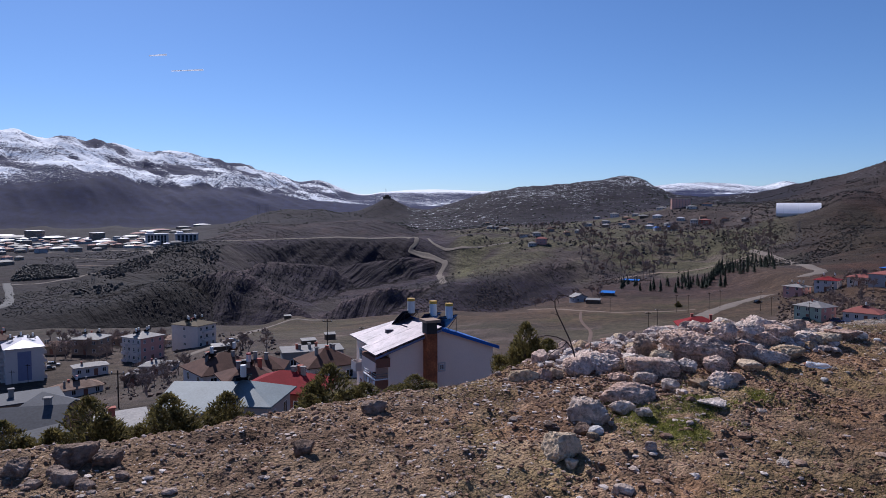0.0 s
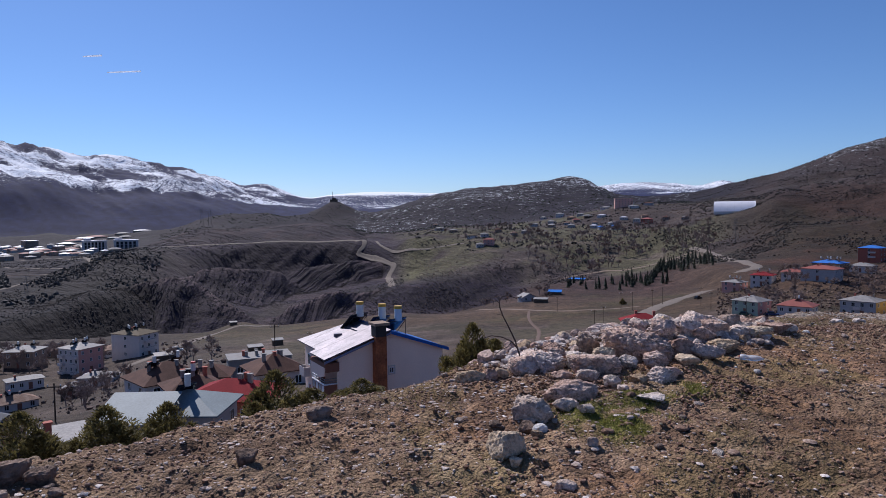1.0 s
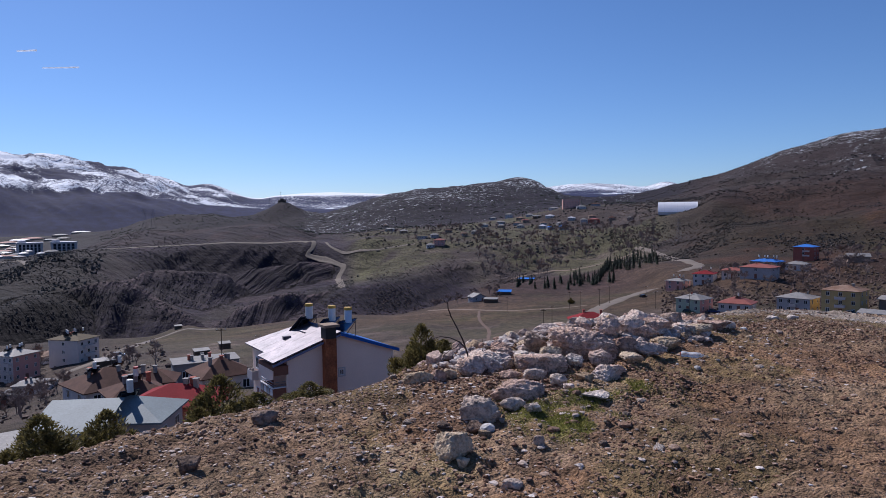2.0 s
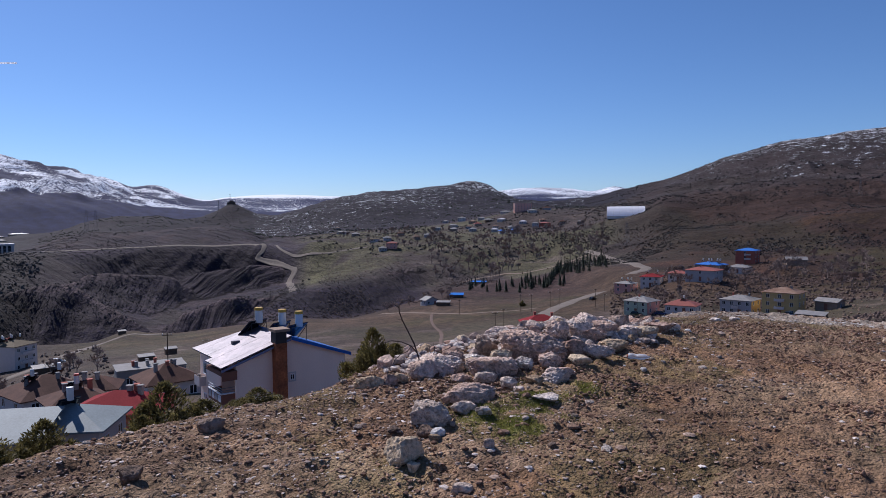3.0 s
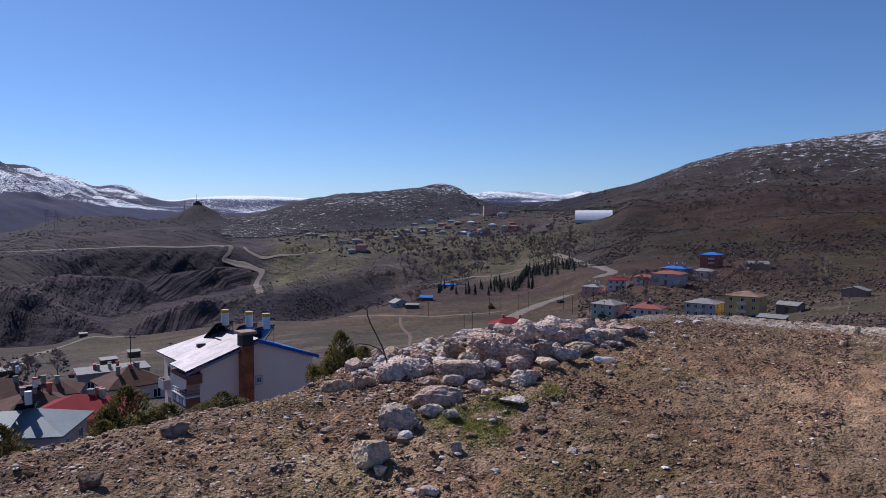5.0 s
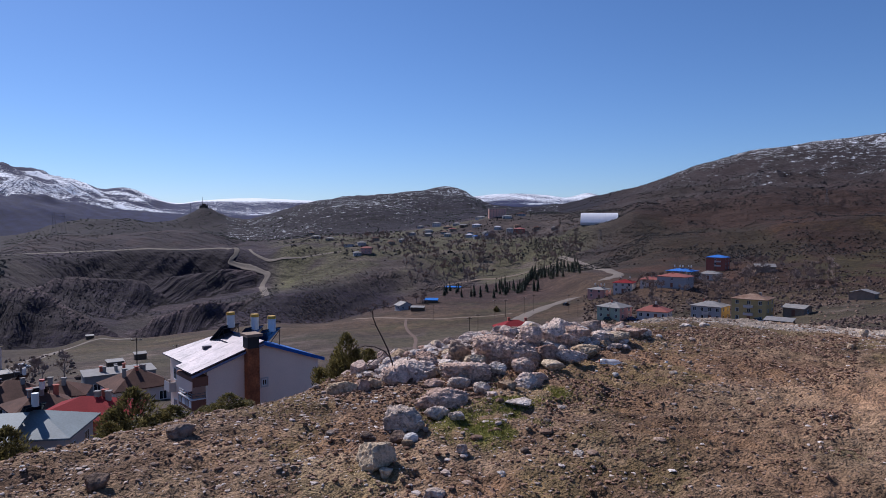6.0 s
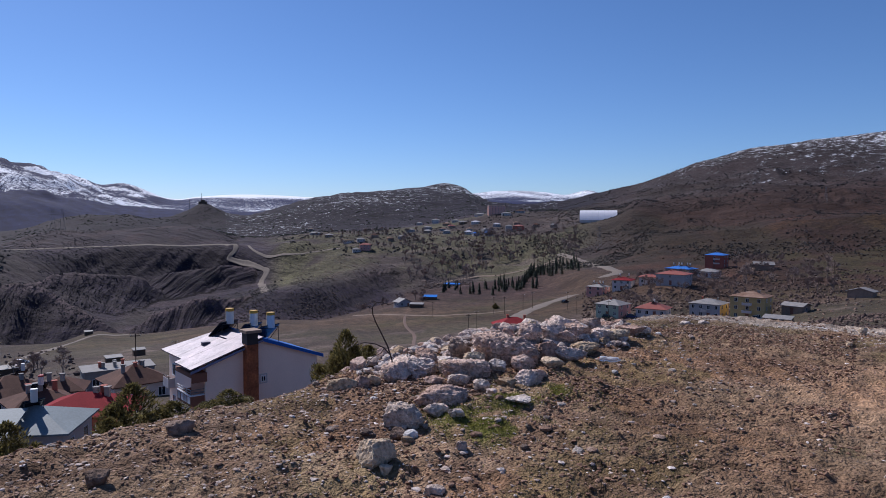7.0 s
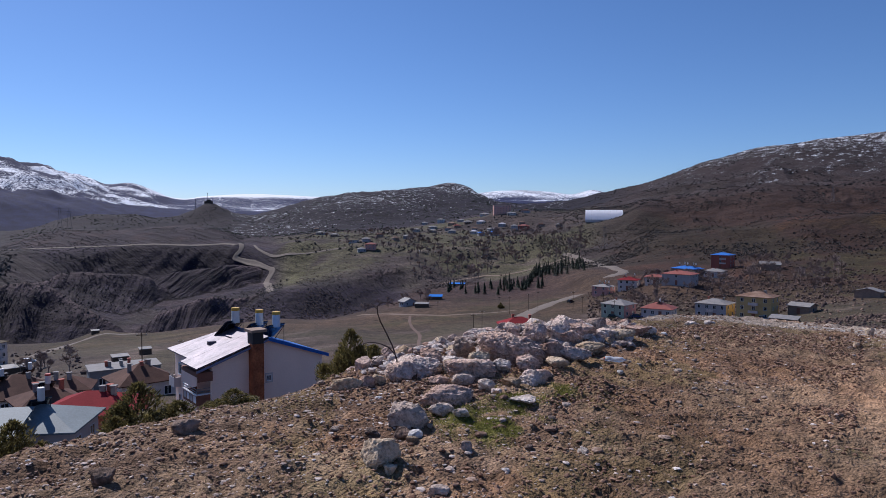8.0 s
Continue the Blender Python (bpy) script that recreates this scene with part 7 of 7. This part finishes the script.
def far_trees(places):
    """The scattered leafless trees of the far hillside, in one mesh."""
    cos, tris, base = [], [], 0
    for i, (x, y, h) in enumerate(places):
        for me in BARE[i % 4]:
            me.calc_loop_triangles()
            v, t = np.zeros(len(me.vertices) * 3), np.zeros(len(me.loop_triangles) * 3, np.int32)
            me.vertices.foreach_get("co", v)
            me.loop_triangles.foreach_get("vertices", t)
            v = v.reshape(-1, 3) * h
            c, s = math.cos(i * 1.7), math.sin(i * 1.7)
            cos.append(np.stack([v[:, 0] * c - v[:, 1] * s + x, v[:, 0] * s + v[:, 1] * c + y, v[:, 2] + ground_z(x, y)], -1))
            tris.append(t.reshape(-1, 3) + base)
            base += len(v)
    tagged(big_mesh("bare_wood", np.concatenate(cos), np.concatenate(tris), TWIG, False), "scattered leafless trees on the far grassy hillside", "trees", kind="stuff")


far_trees(woods)


# scrub on the slopes: too many to count
def scrub(name, corners, n, s0, s1, mat, label, flat=0.8, seed=1, patchy=0.0):
    p = quad_points(corners, n, seed)
    x, y = p[:, 0], p[:, 1]
    keep = fbm(x, y, 45, 3, 400 + seed) > patchy - 1.0 + 0.6 * rng.random(len(x))
    x, y = x[keep], y[keep]
    size = s0 + (s1 - s0) * rng.random(len(x)) ** 2
    return heaps(name, x, y, size, flat * (0.8 + 0.5 * rng.random(len(x))), mat, *(CHIP if seed in (2, 4, 5, 6, 7, 8) else ICO1), label, "scrub", sink=0.25, jitter=0.4)


def at(bearing, d):
    return (math.sin(radians(bearing)) * d, math.cos(radians(bearing)) * d)


scrub("scrub", (at(-34, 530), at(1, 530), at(1, 660), at(-34, 660)), 12000, 0.12, 0.6, SCRUB, "dark juniper scrub on the gullied spurs", seed=1, patchy=0.5)
scrub("scrub", (at(-30, 638), at(-2, 652), at(-2, 1011), at(-30, 1011)), 17000, 0.2, 0.8, SCRUB, "dark scrub on the hills above the road", seed=2, patchy=0.75)
scrub("scrub", (at(0, 520), at(16, 552), at(16, 692), at(0, 625)), 3600, 0.15, 0.55, SCRUB, "dark scrub above the stream", seed=3, patchy=0.6)
scrub("scrub", (at(22, 559), at(49, 439), at(49, 851), at(22, 851)), 26000, 0.15, 0.85, SCRUB, "dark green scrub on the red mountainside", seed=4, patchy=0.8)
scrub("heath", (at(22, 559), at(49, 439), at(49, 1197), at(22, 1197)), 11000, 0.2, 0.8, HEATH, "brown winter heath on the mountainside", seed=5, patchy=0.5)
scrub("scrub", (at(24, 851), at(49, 851), at(49, 1436), at(24, 1436)), 8000, 0.4, 1.4, SCRUB, "scrub high on the mountainside", seed=6, patchy=0.5)
scrub("scrub", (at(-18, 1091), at(24, 1091), at(24, 1862), at(-18, 1676)), 9000, 0.5, 1.5, PINE, "dark low woods on the ridge", seed=7, patchy=0.45)
scrub("scrub", (at(0, 692), at(24, 692), at(24, 1064), at(0, 1037)), 2500, 0.4, 1.5, SCRUB, "dark bushes on the grassy hill", seed=8, patchy=0.7)
scrub("wood", (at(-32.2, 715), at(-27.9, 715), at(-28.2, 800), at(-31.2, 840)), 5200, 0.5, 1.2, SCRUB, "dark block of planted pines on the valley side", 1.3, seed=4)
scrub("wood", (at(-27.5, 720), at(-19.5, 620), at(-17.5, 835), at(-23, 860)), 2600, 0.4, 1.3, SCRUB, "dark junipers on the valley side", 1.1, seed=9, patchy=0.5)
scrub("scrub", (at(-29, 585), at(-25.5, 585), at(-25, 660), at(-28.5, 660)), 60, 0.8, 2.2, SCRUB, "dark rounded bushes on the pale flats", 1.0, seed=10)

THICKET = material("twiggy thicket", (0.115, 0.080, 0.066), 0.95, vary=0.3, scale=0.4, fine=3, island=0.35)
for i, (corners, count) in enumerate((((at(26, 215), at(48, 200), at(48, 470), at(26, 420)), 6000), ((at(-33, 150), at(-13, 120), at(-14, 330), at(-33, 340)), 800),
                                      ((at(-2, 500), at(17, 530), at(16, 600), at(-2, 560)), 3500), ((at(2, 600), at(24, 560), at(24, 1000), at(2, 1000)), 4500))):
    scrub("thicket", corners, count, 0.15, 0.7, THICKET, "leafless brown thicket on the village slopes", 0.9, seed=30 + i, patchy=0.6)
scrub("thicket", (at(28, 60), at(48, 55), at(48, 200), at(28, 190)), 3600, 0.08, 0.4, THICKET, "leafless brown thicket on the village slopes", 0.9, seed=35, patchy=0.5)
x, y = quad_points((at(30, 60), at(48, 55), at(48, 180), at(30, 180)), 900, 92).T
heaps("rubble", x, y, 0.08 + 0.22 * rng.random(len(x)) ** 2.5, 0.4 + 0.4 * rng.random(len(x)), DARKSTONE, *ICO1, "rough field stones below the hilltop road", "rubble", jitter=0.35)
x, y = quad_points((at(28, 190), at(48, 175), at(48, 330), at(28, 330)), 1600, 91).T
heaps("rubble", x, y, 0.15 + 0.45 * rng.random(len(x)) ** 2.5, 0.4 + 0.4 * rng.random(len(x)), DARKSTONE, *ICO1, "rough field stones scattered over the terrace slope", "rubble", jitter=0.35)

# grass: short blades in the hollow by the boulders, dead tufts elsewhere
def blades(name, x, y, height, mat, label):
    n = len(x)
    a, lean = rng.random(n) * 6.283, rng.random(n) * 0.6
    w = 0.0022 + 0.001 * rng.random(n)
    z = ground_z(x, y) - 0.004
    dx, dy = np.cos(a), np.sin(a)
    base0 = np.stack([x - dy * w, y + dx * w, z], -1)
    base1 = np.stack([x + dy * w, y - dx * w, z], -1)
    tip = np.stack([x + dx * height * lean, y + dy * height * lean, z + height], -1)
    co = np.stack([base0, base1, tip], 1).reshape(-1, 3)
    f = np.arange(3 * n).reshape(-1, 3)
    return tagged(big_mesh(name, co, f, mat, False), label, "grass", kind="stuff")


n = 2300
x = np.concatenate([gx + rng.normal(size=n) * gr * 0.6 for gx, gy, gr in TURF])
y = np.concatenate([gy + rng.normal(size=n) * gr * 0.6 for gx, gy, gr in TURF])
keep = fbm(x, y, 0.35, 3, 107) > -0.4 + 0.4 * rng.random(len(x))
blades("grass", x[keep], y[keep], 0.012 + 0.020 * rng.random(keep.sum()), GRASS, "short bright green grass in patches by the boulders")
x, y = scatter_near(70000, 2.4, 13, -44, 54)
keep = fbm(x, y, 1.3, 4, 106) > 0.0 + 0.5 * rng.random(len(x))
blades("dead_grass", x[keep], y[keep], 0.012 + 0.03 * rng.random(keep.sum()), STRAW, "thin dead grass tufts on the stony soil")
x, y = scatter_near(36000, 2.6, 12.5, 2, 54)
keep = fbm(x, y, 1.3, 4, 106) > 0.2 + 0.4 * rng.random(len(x))
blades("moss", x[keep], y[keep], 0.008 + 0.012 * rng.random(keep.sum()), GRASS, "thin green moss and grass on the soil")


DEAD_STEM = material("dead shrub stem", (0.055, 0.042, 0.038), 0.9, vary=0.25, scale=6, fine=40)


def dead_branch():
    """A dead shrub stem, bent in arcs, rising from the near end of the heap."""
    x, y = 1.384, 7.086
    ob = thing("dead_shrub", "leafless grey shrub with thin arching stems", "shrub", x, y)
    d = math.hypot(x, y)
    s = d / 1221.0
    stems = (
        ("stem", [(0, 0, -10), (-3, 0.1, 22), (-10, 0.2, 46), (-20, 0.3, 68), (-30, 0.3, 88), (-37, 0.2, 106), (-38, 0.1, 118), (-32, 0.1, 126), (-20, 0.1, 126), (-8, 0.0, 122), (2, 0, 126)], 3.2),
        ("stem", [(-5, 0.1, 30), (-18, -0.1, 46), (-36, -0.2, 55), (-54, -0.2, 58), (-70, -0.2, 54)], 2.6),
        ("stem", [(-38, 0.1, 114), (-46, 0.1, 120), (-54, 0.1, 118), (-60, 0.1, 112)], 1.6),
        ("stem", [(-18, -0.1, 46), (-24, 0, 36), (-36, 0.1, 30), (-46, 0.1, 22), (-52, 0, 10)], 1.8),
        ("stem", [(0, 0, 0), (10, 0.1, 16), (24, 0.1, 26), (40, 0.1, 32), (58, 0, 42)], 1.8),
        ("stem", [(24, 0.1, 26), (26, 0.1, 38), (24, 0.1, 48)], 1.3),
        ("stem", [(-30, 0.3, 88), (-34, 0.2, 92), (-44, 0.2, 94)], 1.2),
    )
    for name, pts, r in stems:
        b = bmesh.new()
        fine = [Vector(p) for p in pts]
        for i in range(len(fine) - 1):
            r0, r1 = r * s * (1 - 0.6 * i / len(fine)), r * s * (1 - 0.6 * (i + 1) / len(fine))
            p, q = fine[i], fine[i + 1]
            tube(b, (p.x * s, p.y * s * 40, p.z * s), (q.x * s, q.y * s * 40, q.z * s), r0 * 0.48, r1 * 0.48, 5)
        part(name, b, DEAD_STEM, ob)


dead_branch()


# ---- roads, tracks, poles, cars ----
DIRT = material("pale dirt road", (0.155, 0.128, 0.105), 0.95, vary=0.2, scale=0.3, fine=3)
ASPHALT = material("grey road", (0.11, 0.107, 0.104), 0.9, vary=0.15, scale=0.3, fine=3)
REDPATH = material("trodden reddish earth", (0.115, 0.075, 0.057), 0.95, vary=0.3, scale=0.6, fine=4)
TRACK = material("worn earth track", (0.17, 0.125, 0.095), 0.95, vary=0.25, scale=0.4, fine=3)


def road(name, pts, width, mat, label, lift=0.12):
    """A road laid over the land along a smooth line through its bends."""
    p = [np.array(q, float) for q in pts]
    p = [2 * p[0] - p[1]] + p + [2 * p[-1] - p[-2]]
    line = []
    for i in range(1, len(p) - 2):
        n = max(6, int(np.hypot(*(p[i + 1] - p[i])) / 3))
        for k in range(n):
            t = k / n
            line.append(0.5 * (2 * p[i] + (p[i + 1] - p[i - 1]) * t + (2 * p[i - 1] - 5 * p[i] + 4 * p[i + 1] - p[i + 2]) * t * t + (3 * p[i] - p[i - 1] - 3 * p[i + 1] + p[i + 2]) * t**3))
    line.append(p[-2])
    line = np.array(line)
    tang = np.gradient(line, axis=0)
    tang /= np.linalg.norm(tang, axis=1)[:, None] + 1e-9
    side = np.stack([tang[:, 1], -tang[:, 0]], -1)
    cols = np.array([-0.62, -0.5, -0.25, 0.0, 0.25, 0.5, 0.62])
    wob = 1 + 0.18 * fbm(line[:, 0], line[:, 1], 9, 2, 77)
    xy = line[:, None, :] + side[:, None, :] * (cols[None, :, None] * width * wob[:, None, None])
    z = ground_z(xy[..., 0], xy[..., 1]) + lift
    z = np.maximum(z, (z[:, 3:4] - 0.6))
    z[:, 0] -= lift * 3
    z[:, -1] -= lift * 3
    co = np.concatenate([xy, z[..., None]], -1).reshape(-1, 3)
    n, k = len(line), len(cols)
    i, j = np.meshgrid(np.arange(n - 1), np.arange(k - 1), indexing="ij")
    q = np.stack([i * k + j, i * k + j + 1, (i + 1) * k + j + 1, (i + 1) * k + j], -1).reshape(-1, 4)
    return tagged(big_mesh(name, co, q, mat), label, "road", kind="structure")


road("road_1", [(-300.0, 800.0), (-254.9, 813.0), (-193.5, 833.0), (-126.8, 843.0), (-57.8, 841.0), (-34.0, 824.0), (-31.5, 808.6), (-37.5, 802.0), (-25.3, 788.0), (-6.0, 761.5), (2.5, 747.5), (-3.5, 728.0), (-3.0, 690.0), (-1.1, 650.0), (0.5, 576.3)], 5.5, DIRT, "pale gravel road winding down the hill", 0.3)
road("road_2", [(-92.0, 216.0), (-82.4, 235.0), (-81.1, 246.0), (-83.3, 284.9), (-90.0, 338.0), (-83.5, 350.0), (-78.5, 356.0), (-72.8, 362.1), (-66.0, 374.0)], 4.5, DIRT, "dirt road leading out of the village", 0.15)
road("road_3", [(80.16, 231.2), (105.9, 279.5), (129.9, 312.1), (150.3, 332.4), (160.8, 339.9)], 6.5, DIRT, "pale dirt road climbing to the terrace houses", 0.12)
road("road_4", [(269.7, 601.7), (256.1, 520.6), (224.0, 421.5), (208.6, 379.7), (188.0, 360.3)], 6, DIRT, "pale dirt road bending above the plantation", 0.2)
road("road_5", [(30.50, 143.0), (47.62, 221.7), (53.4, 247.0), (56.0, 262.0), (58.0, 284.1), (61.0, 304.0), (66.0, 328.0)], 1.2, REDPATH, "worn reddish footpath across the meadow", 0.06)
road("road_6", [(45.91, 369.0), (63.14, 339.1), (77.54, 317.8), (95.99, 309.8), (113.8, 309.6)], 2.6, TRACK, "faint track across the meadow", 0.06)
road("road_7", [(136.1, 548.9), (173.8, 577.8), (197.1, 555.1), (233.2, 568.0), (258.2, 575.8)], 4, TRACK, "earth track beside the plantation", 0.15)
road("road_8", [(-17.55, 832.7), (-9.527, 795.0), (23.70, 755.0), (57.13, 746.0), (78.51, 737.5)], 3.2, DIRT, "village lane on the hill", 0.2)
road("road_9", [(-380.0, 575.0), (-359.2, 590.0), (-339.0, 621.1), (-333.5, 640.1), (-325.0, 668.0)], 4, DIRT, "valley road on the far side", 0.25)
road("road_10", [(-521.1, 889.8), (-460.6, 885.6), (-442.8, 924.5), (-359.2, 827.8), (-311.7, 742.0)], 4, DIRT, "road along the valley terraces", 0.3)
road("road_11", [(-477.5, 826.5), (-431.6, 804.3), (-392.2, 765.9), (-320.1, 730.4)], 3, DIRT, "upper terrace road", 0.3)
road("road_12", [(-388.0, 700.0), (-369.4, 706.0), (-336.8, 702.2)], 2.5, TRACK, "earth track along the terraces", 0.3)
road("road_13", [(-375.0, 590.0), (-352.0, 556.8), (-331.0, 524.1), (-310.0, 486.0), (-309.0, 460.0)], 6, ASPHALT, "pale road bending round the valley side", 0.3)


def pole(x, y, h, label="dark wooden power pole", tilt=0.0):
    ob = thing("power_pole", label, "pole", x, y, None, tilt * 20, "power poles")
    b = bmesh.new()
    tube(b, (0, 0, -0.5), (0.02 * h * tilt, 0, h), 0.095, 0.07, 7)
    part("shaft", b, POLE_WOOD, ob)
    part("crossarm", boxes((-0.8, 0.8, -0.06, 0.06, h - 0.5, h - 0.36)), POLE_WOOD, ob)
    for sx in (-0.7, 0.0, 0.7):
        b = bmesh.new()
        tube(b, (sx, 0, h - 0.36), (sx, 0, h - 0.14), 0.05, 0.04, 6)
        part("insulator", b, TANK_WHITE, ob)


for x, y, h in ((69.14, 220.8, 8), (54.48, 181.8, 7), (101.4, 298.1, 8), (104.7, 292.9, 8), (115.0, 296.4, 8), (123.4, 305.6, 8), (130.3, 281.4, 8), (122.2, 228.6, 7),
                (137.8, 231.5, 7), (255.8, 263.4, 11), (-38.46, 80.68, 4.5), (-20.21, 119.6, 9), (-120.6, 190.8, 7), (-124.3, 204.3, 6), (129.6, 251.4, 7), (-23.94, 201.2, 5),
                (125.1, 261.3, 7), (76.37, 313.3, 7)):
    pole(x, y, h)


PYLON_STEEL = material("weathered pylon steel", (0.14, 0.14, 0.15), 0.6, 0.3, vary=0.15)


def pylon(x, y, h):
    ob = thing("pylon", "grey steel lattice pylon", "pylon", x, y, None, 20, "power line pylons")
    for sx, sy in ((-1, -1), (1, -1), (1, 1), (-1, 1)):
        b = bmesh.new()
        tube(b, (sx * h * 0.10, sy * h * 0.10, -1), (sx * h * 0.025, sy * h * 0.025, h), 0.07, 0.05, 4)
        part("leg", b, PYLON_STEEL, ob)
    b = bmesh.new()
    n = 8
    for k in range(n):
        z0, z1 = h * k / n, h * (k + 1) / n
        s0, s1 = h * (0.10 - 0.075 * k / n), h * (0.10 - 0.075 * (k + 1) / n)
        for (ax, ay), (bx, by) in (((-1, -1), (1, -1)), ((1, -1), (1, 1)), ((1, 1), (-1, 1)), ((-1, 1), (-1, -1))):
            tube(b, (ax * s0, ay * s0, z0), (bx * s1, by * s1, z1), 0.03, 0.03, 3)
            tube(b, (bx * s0, by * s0, z0), (ax * s1, ay * s1, z1), 0.03, 0.03, 3)
    part("bracing", b, PYLON_STEEL, ob)
    for z in (0.7, 0.82, 0.94):
        b = bmesh.new()
        tube(b, (-h * 0.16, 0, h * z), (h * 0.16, 0, h * z), 0.10, 0.10, 4)
        part("crossarm", b, PYLON_STEEL, ob)


for x, y, h in ((-232.6, 692.4, 17), (-260.9, 978.2, 30), (-244.7, 958.4, 28), (550.4, 580.0, 15), (290.1, 562.1, 20), (-305.1, 599.5, 15)):
    pylon(x, y, h)

TYRE = material("tyre rubber", (0.02, 0.02, 0.02), 0.9, vary=0.1)


def car(x, y, turn, color, label):
    ob = thing("car", label, "car", x, y, None, turn, "parked cars")
    paint = material("car paint " + label, color, 0.3, 0.2, vary=0.04, spec=0.5)
    b = bmesh.new()
    prism(b, [(-2.1, -0.85, 0.3), (2.1, -0.85, 0.3), (2.1, 0.85, 0.3), (-2.1, 0.85, 0.3)], [(-2.05, -0.82, 0.85), (2.0, -0.8, 0.78), (2.0, 0.8, 0.78), (-2.05, 0.82, 0.85)])
    bmesh.ops.bevel(b, geom=b.edges[:], offset=0.08, segments=2, affect="EDGES")
    part("body", b, paint, ob)
    b = bmesh.new()
    prism(b, [(-1.9, -0.78, 0.84), (1.0, -0.78, 0.8), (1.0, 0.78, 0.8), (-1.9, 0.78, 0.84)], [(-1.5, -0.62, 1.4), (0.3, -0.62, 1.42), (0.3, 0.62, 1.42), (-1.5, 0.62, 1.4)])
    part("cabin", b, GLASS, ob, "dark glazed cabin")
    part("roof", boxes((-1.52, 0.32, -0.64, 0.64, 1.405, 1.45)), paint, ob)
    for sx in (-1.3, 1.3):
        for sy in (-0.8, 0.8):
            b = bmesh.new()
            tube(b, (sx, sy - 0.1, 0.31), (sx, sy + 0.1, 0.31), 0.31, 0.31, 14)
            w = part("wheel", b, TYRE, ob)
            b = bmesh.new()
            tube(b, (sx, sy - 0.11, 0.31), (sx, sy + 0.11, 0.31), 0.17, 0.17, 10)
            part("rim", b, GALVANISED, w)
    for sy in (-0.55, 0.55):
        part("headlight", boxes((1.97, 2.06, sy - 0.18, sy + 0.18, 0.58, 0.72)), WINDOW_FRAME, ob)


for x, y, turn, color, label in (
    (-128.9, 223.0, 30, (0.02, 0.02, 0.025), "black car parked by the apartment block"), (-130.4, 228.4, 20, (0.45, 0.45, 0.46), "silver car parked by the apartment block"),
    (-75.11, 245.1, 10, (0.6, 0.6, 0.6), "white van by the village road"), (123.2, 231.2, -30, (0.02, 0.06, 0.04), "dark green car beside the pale house"),
    (130.2, 226.1, -30, (0.02, 0.03, 0.12), "dark blue car beside the bungalow"), (152.6, 201.4, -20, (0.5, 0.5, 0.5), "white car before the ochre house"),
    (141.3, 308.0, 30, (0.015, 0.015, 0.018), "black car on the dirt road"), (159.4, 195.5, -30, (0.45, 0.46, 0.48), "silver car before the ochre house"),
):
    car(x, y, turn, color, label)


def sheds_by_stream():
    for x, y, w, label in ((-39.16, 199.1, 4, "small grey hut on the meadow"), (-35.71, 216.2, 3.2, "dark little hut on the meadow"), (-71.06, 221.0, 7, "low stone shed by the road"), (-83.52, 368.2, 3.5, "low hut by the dirt road")):
        house(x, y, 12, w, w * 0.6, 1, BOARD_WALL, PALE_ROOF, label, "shed", 0.4, 0.2, rows=(0, 0, 0, 0), storey=1.7, base=0.1, chimneys=0, name="hut", category="hut", door=9)


sheds_by_stream()


def bottle():
    """An empty clear plastic bottle, crushed a little, lying on the soil."""
    x, y = 3.781, 6.861
    b = math.degrees(math.atan2(x, y))
    ob = thing("plastic_bottle", "empty crushed clear plastic bottle on the soil", "bottle", x, y, ground_z(x, y) + 0.05, -b - 8)
    film = bpy.data.materials.new("clear plastic")
    film.use_nodes = True
    p = film.node_tree.nodes["Principled BSDF"]
    p.inputs["Base Color"].default_value, p.inputs["Roughness"].default_value = (0.85, 0.87, 0.90, 1), 0.12
    p.inputs["Transmission Weight"].default_value, p.inputs["IOR"].default_value = 0.55, 1.3
    bm = bmesh.new()
    prof = [(-0.15, 0.03), (-0.145, 0.044), (-0.08, 0.045), (-0.075, 0.040), (-0.02, 0.041), (-0.015, 0.046), (0.05, 0.045), (0.09, 0.036), (0.12, 0.018), (0.14, 0.014)]
    rings = []
    for px, r in prof:
        rings.append([bm.verts.new((px, math.cos(a) * r, math.sin(a) * r * 0.85 + 0.004 * math.sin(px * 90))) for a in (k * 6.2832 / 14 for k in range(14))])
    for r0, r1 in zip(rings, rings[1:]):
        for k in range(14):
            bm.faces.new((r0[k], r0[(k + 1) % 14], r1[(k + 1) % 14], r1[k]))
    bm.faces.new(rings[0][::-1])
    bm.faces.new(rings[-1])
    for f in bm.faces:
        f.smooth = True
    part("body", bm, film, ob, m=Matrix.Scale(0.8, 4))
    b = bmesh.new()
    tube(b, (-0.165, 0, 0), (-0.148, 0, 0), 0.016, 0.016, 12)
    part("cap", b, TANK_RED, ob, "red screw cap", Matrix.Scale(0.8, 4))


bottle()

# two short vapour trails high in the clear sky
VAPOUR = material("vapour", (0.95, 0.95, 0.97), 1.0, vary=0.05, scale=0.02, fine=0.1)
let_light_through(VAPOUR, 0.5)
for (x0, y0, z0), (x1, y1, z1), r in (
        ((-1781.5, 4241.0, 945.3), (-1689.9, 4278.4, 960.4), 3.6), ((-1667.7, 4287.0, 863.2), (-1492.0, 4351.3, 883.1), 3.2)):
    b = bmesh.new()
    tube(b, (x0, y0, z0), (x1, y1, z1), r * 0.9, r * 1.5, 8)
    ob = new("vapour_trail", to_mesh("vapour_trail", b, VAPOUR))
    tagged(ob, "short thin white vapour trail in blue sky", "vapour trail", "vapour trails", "structure")
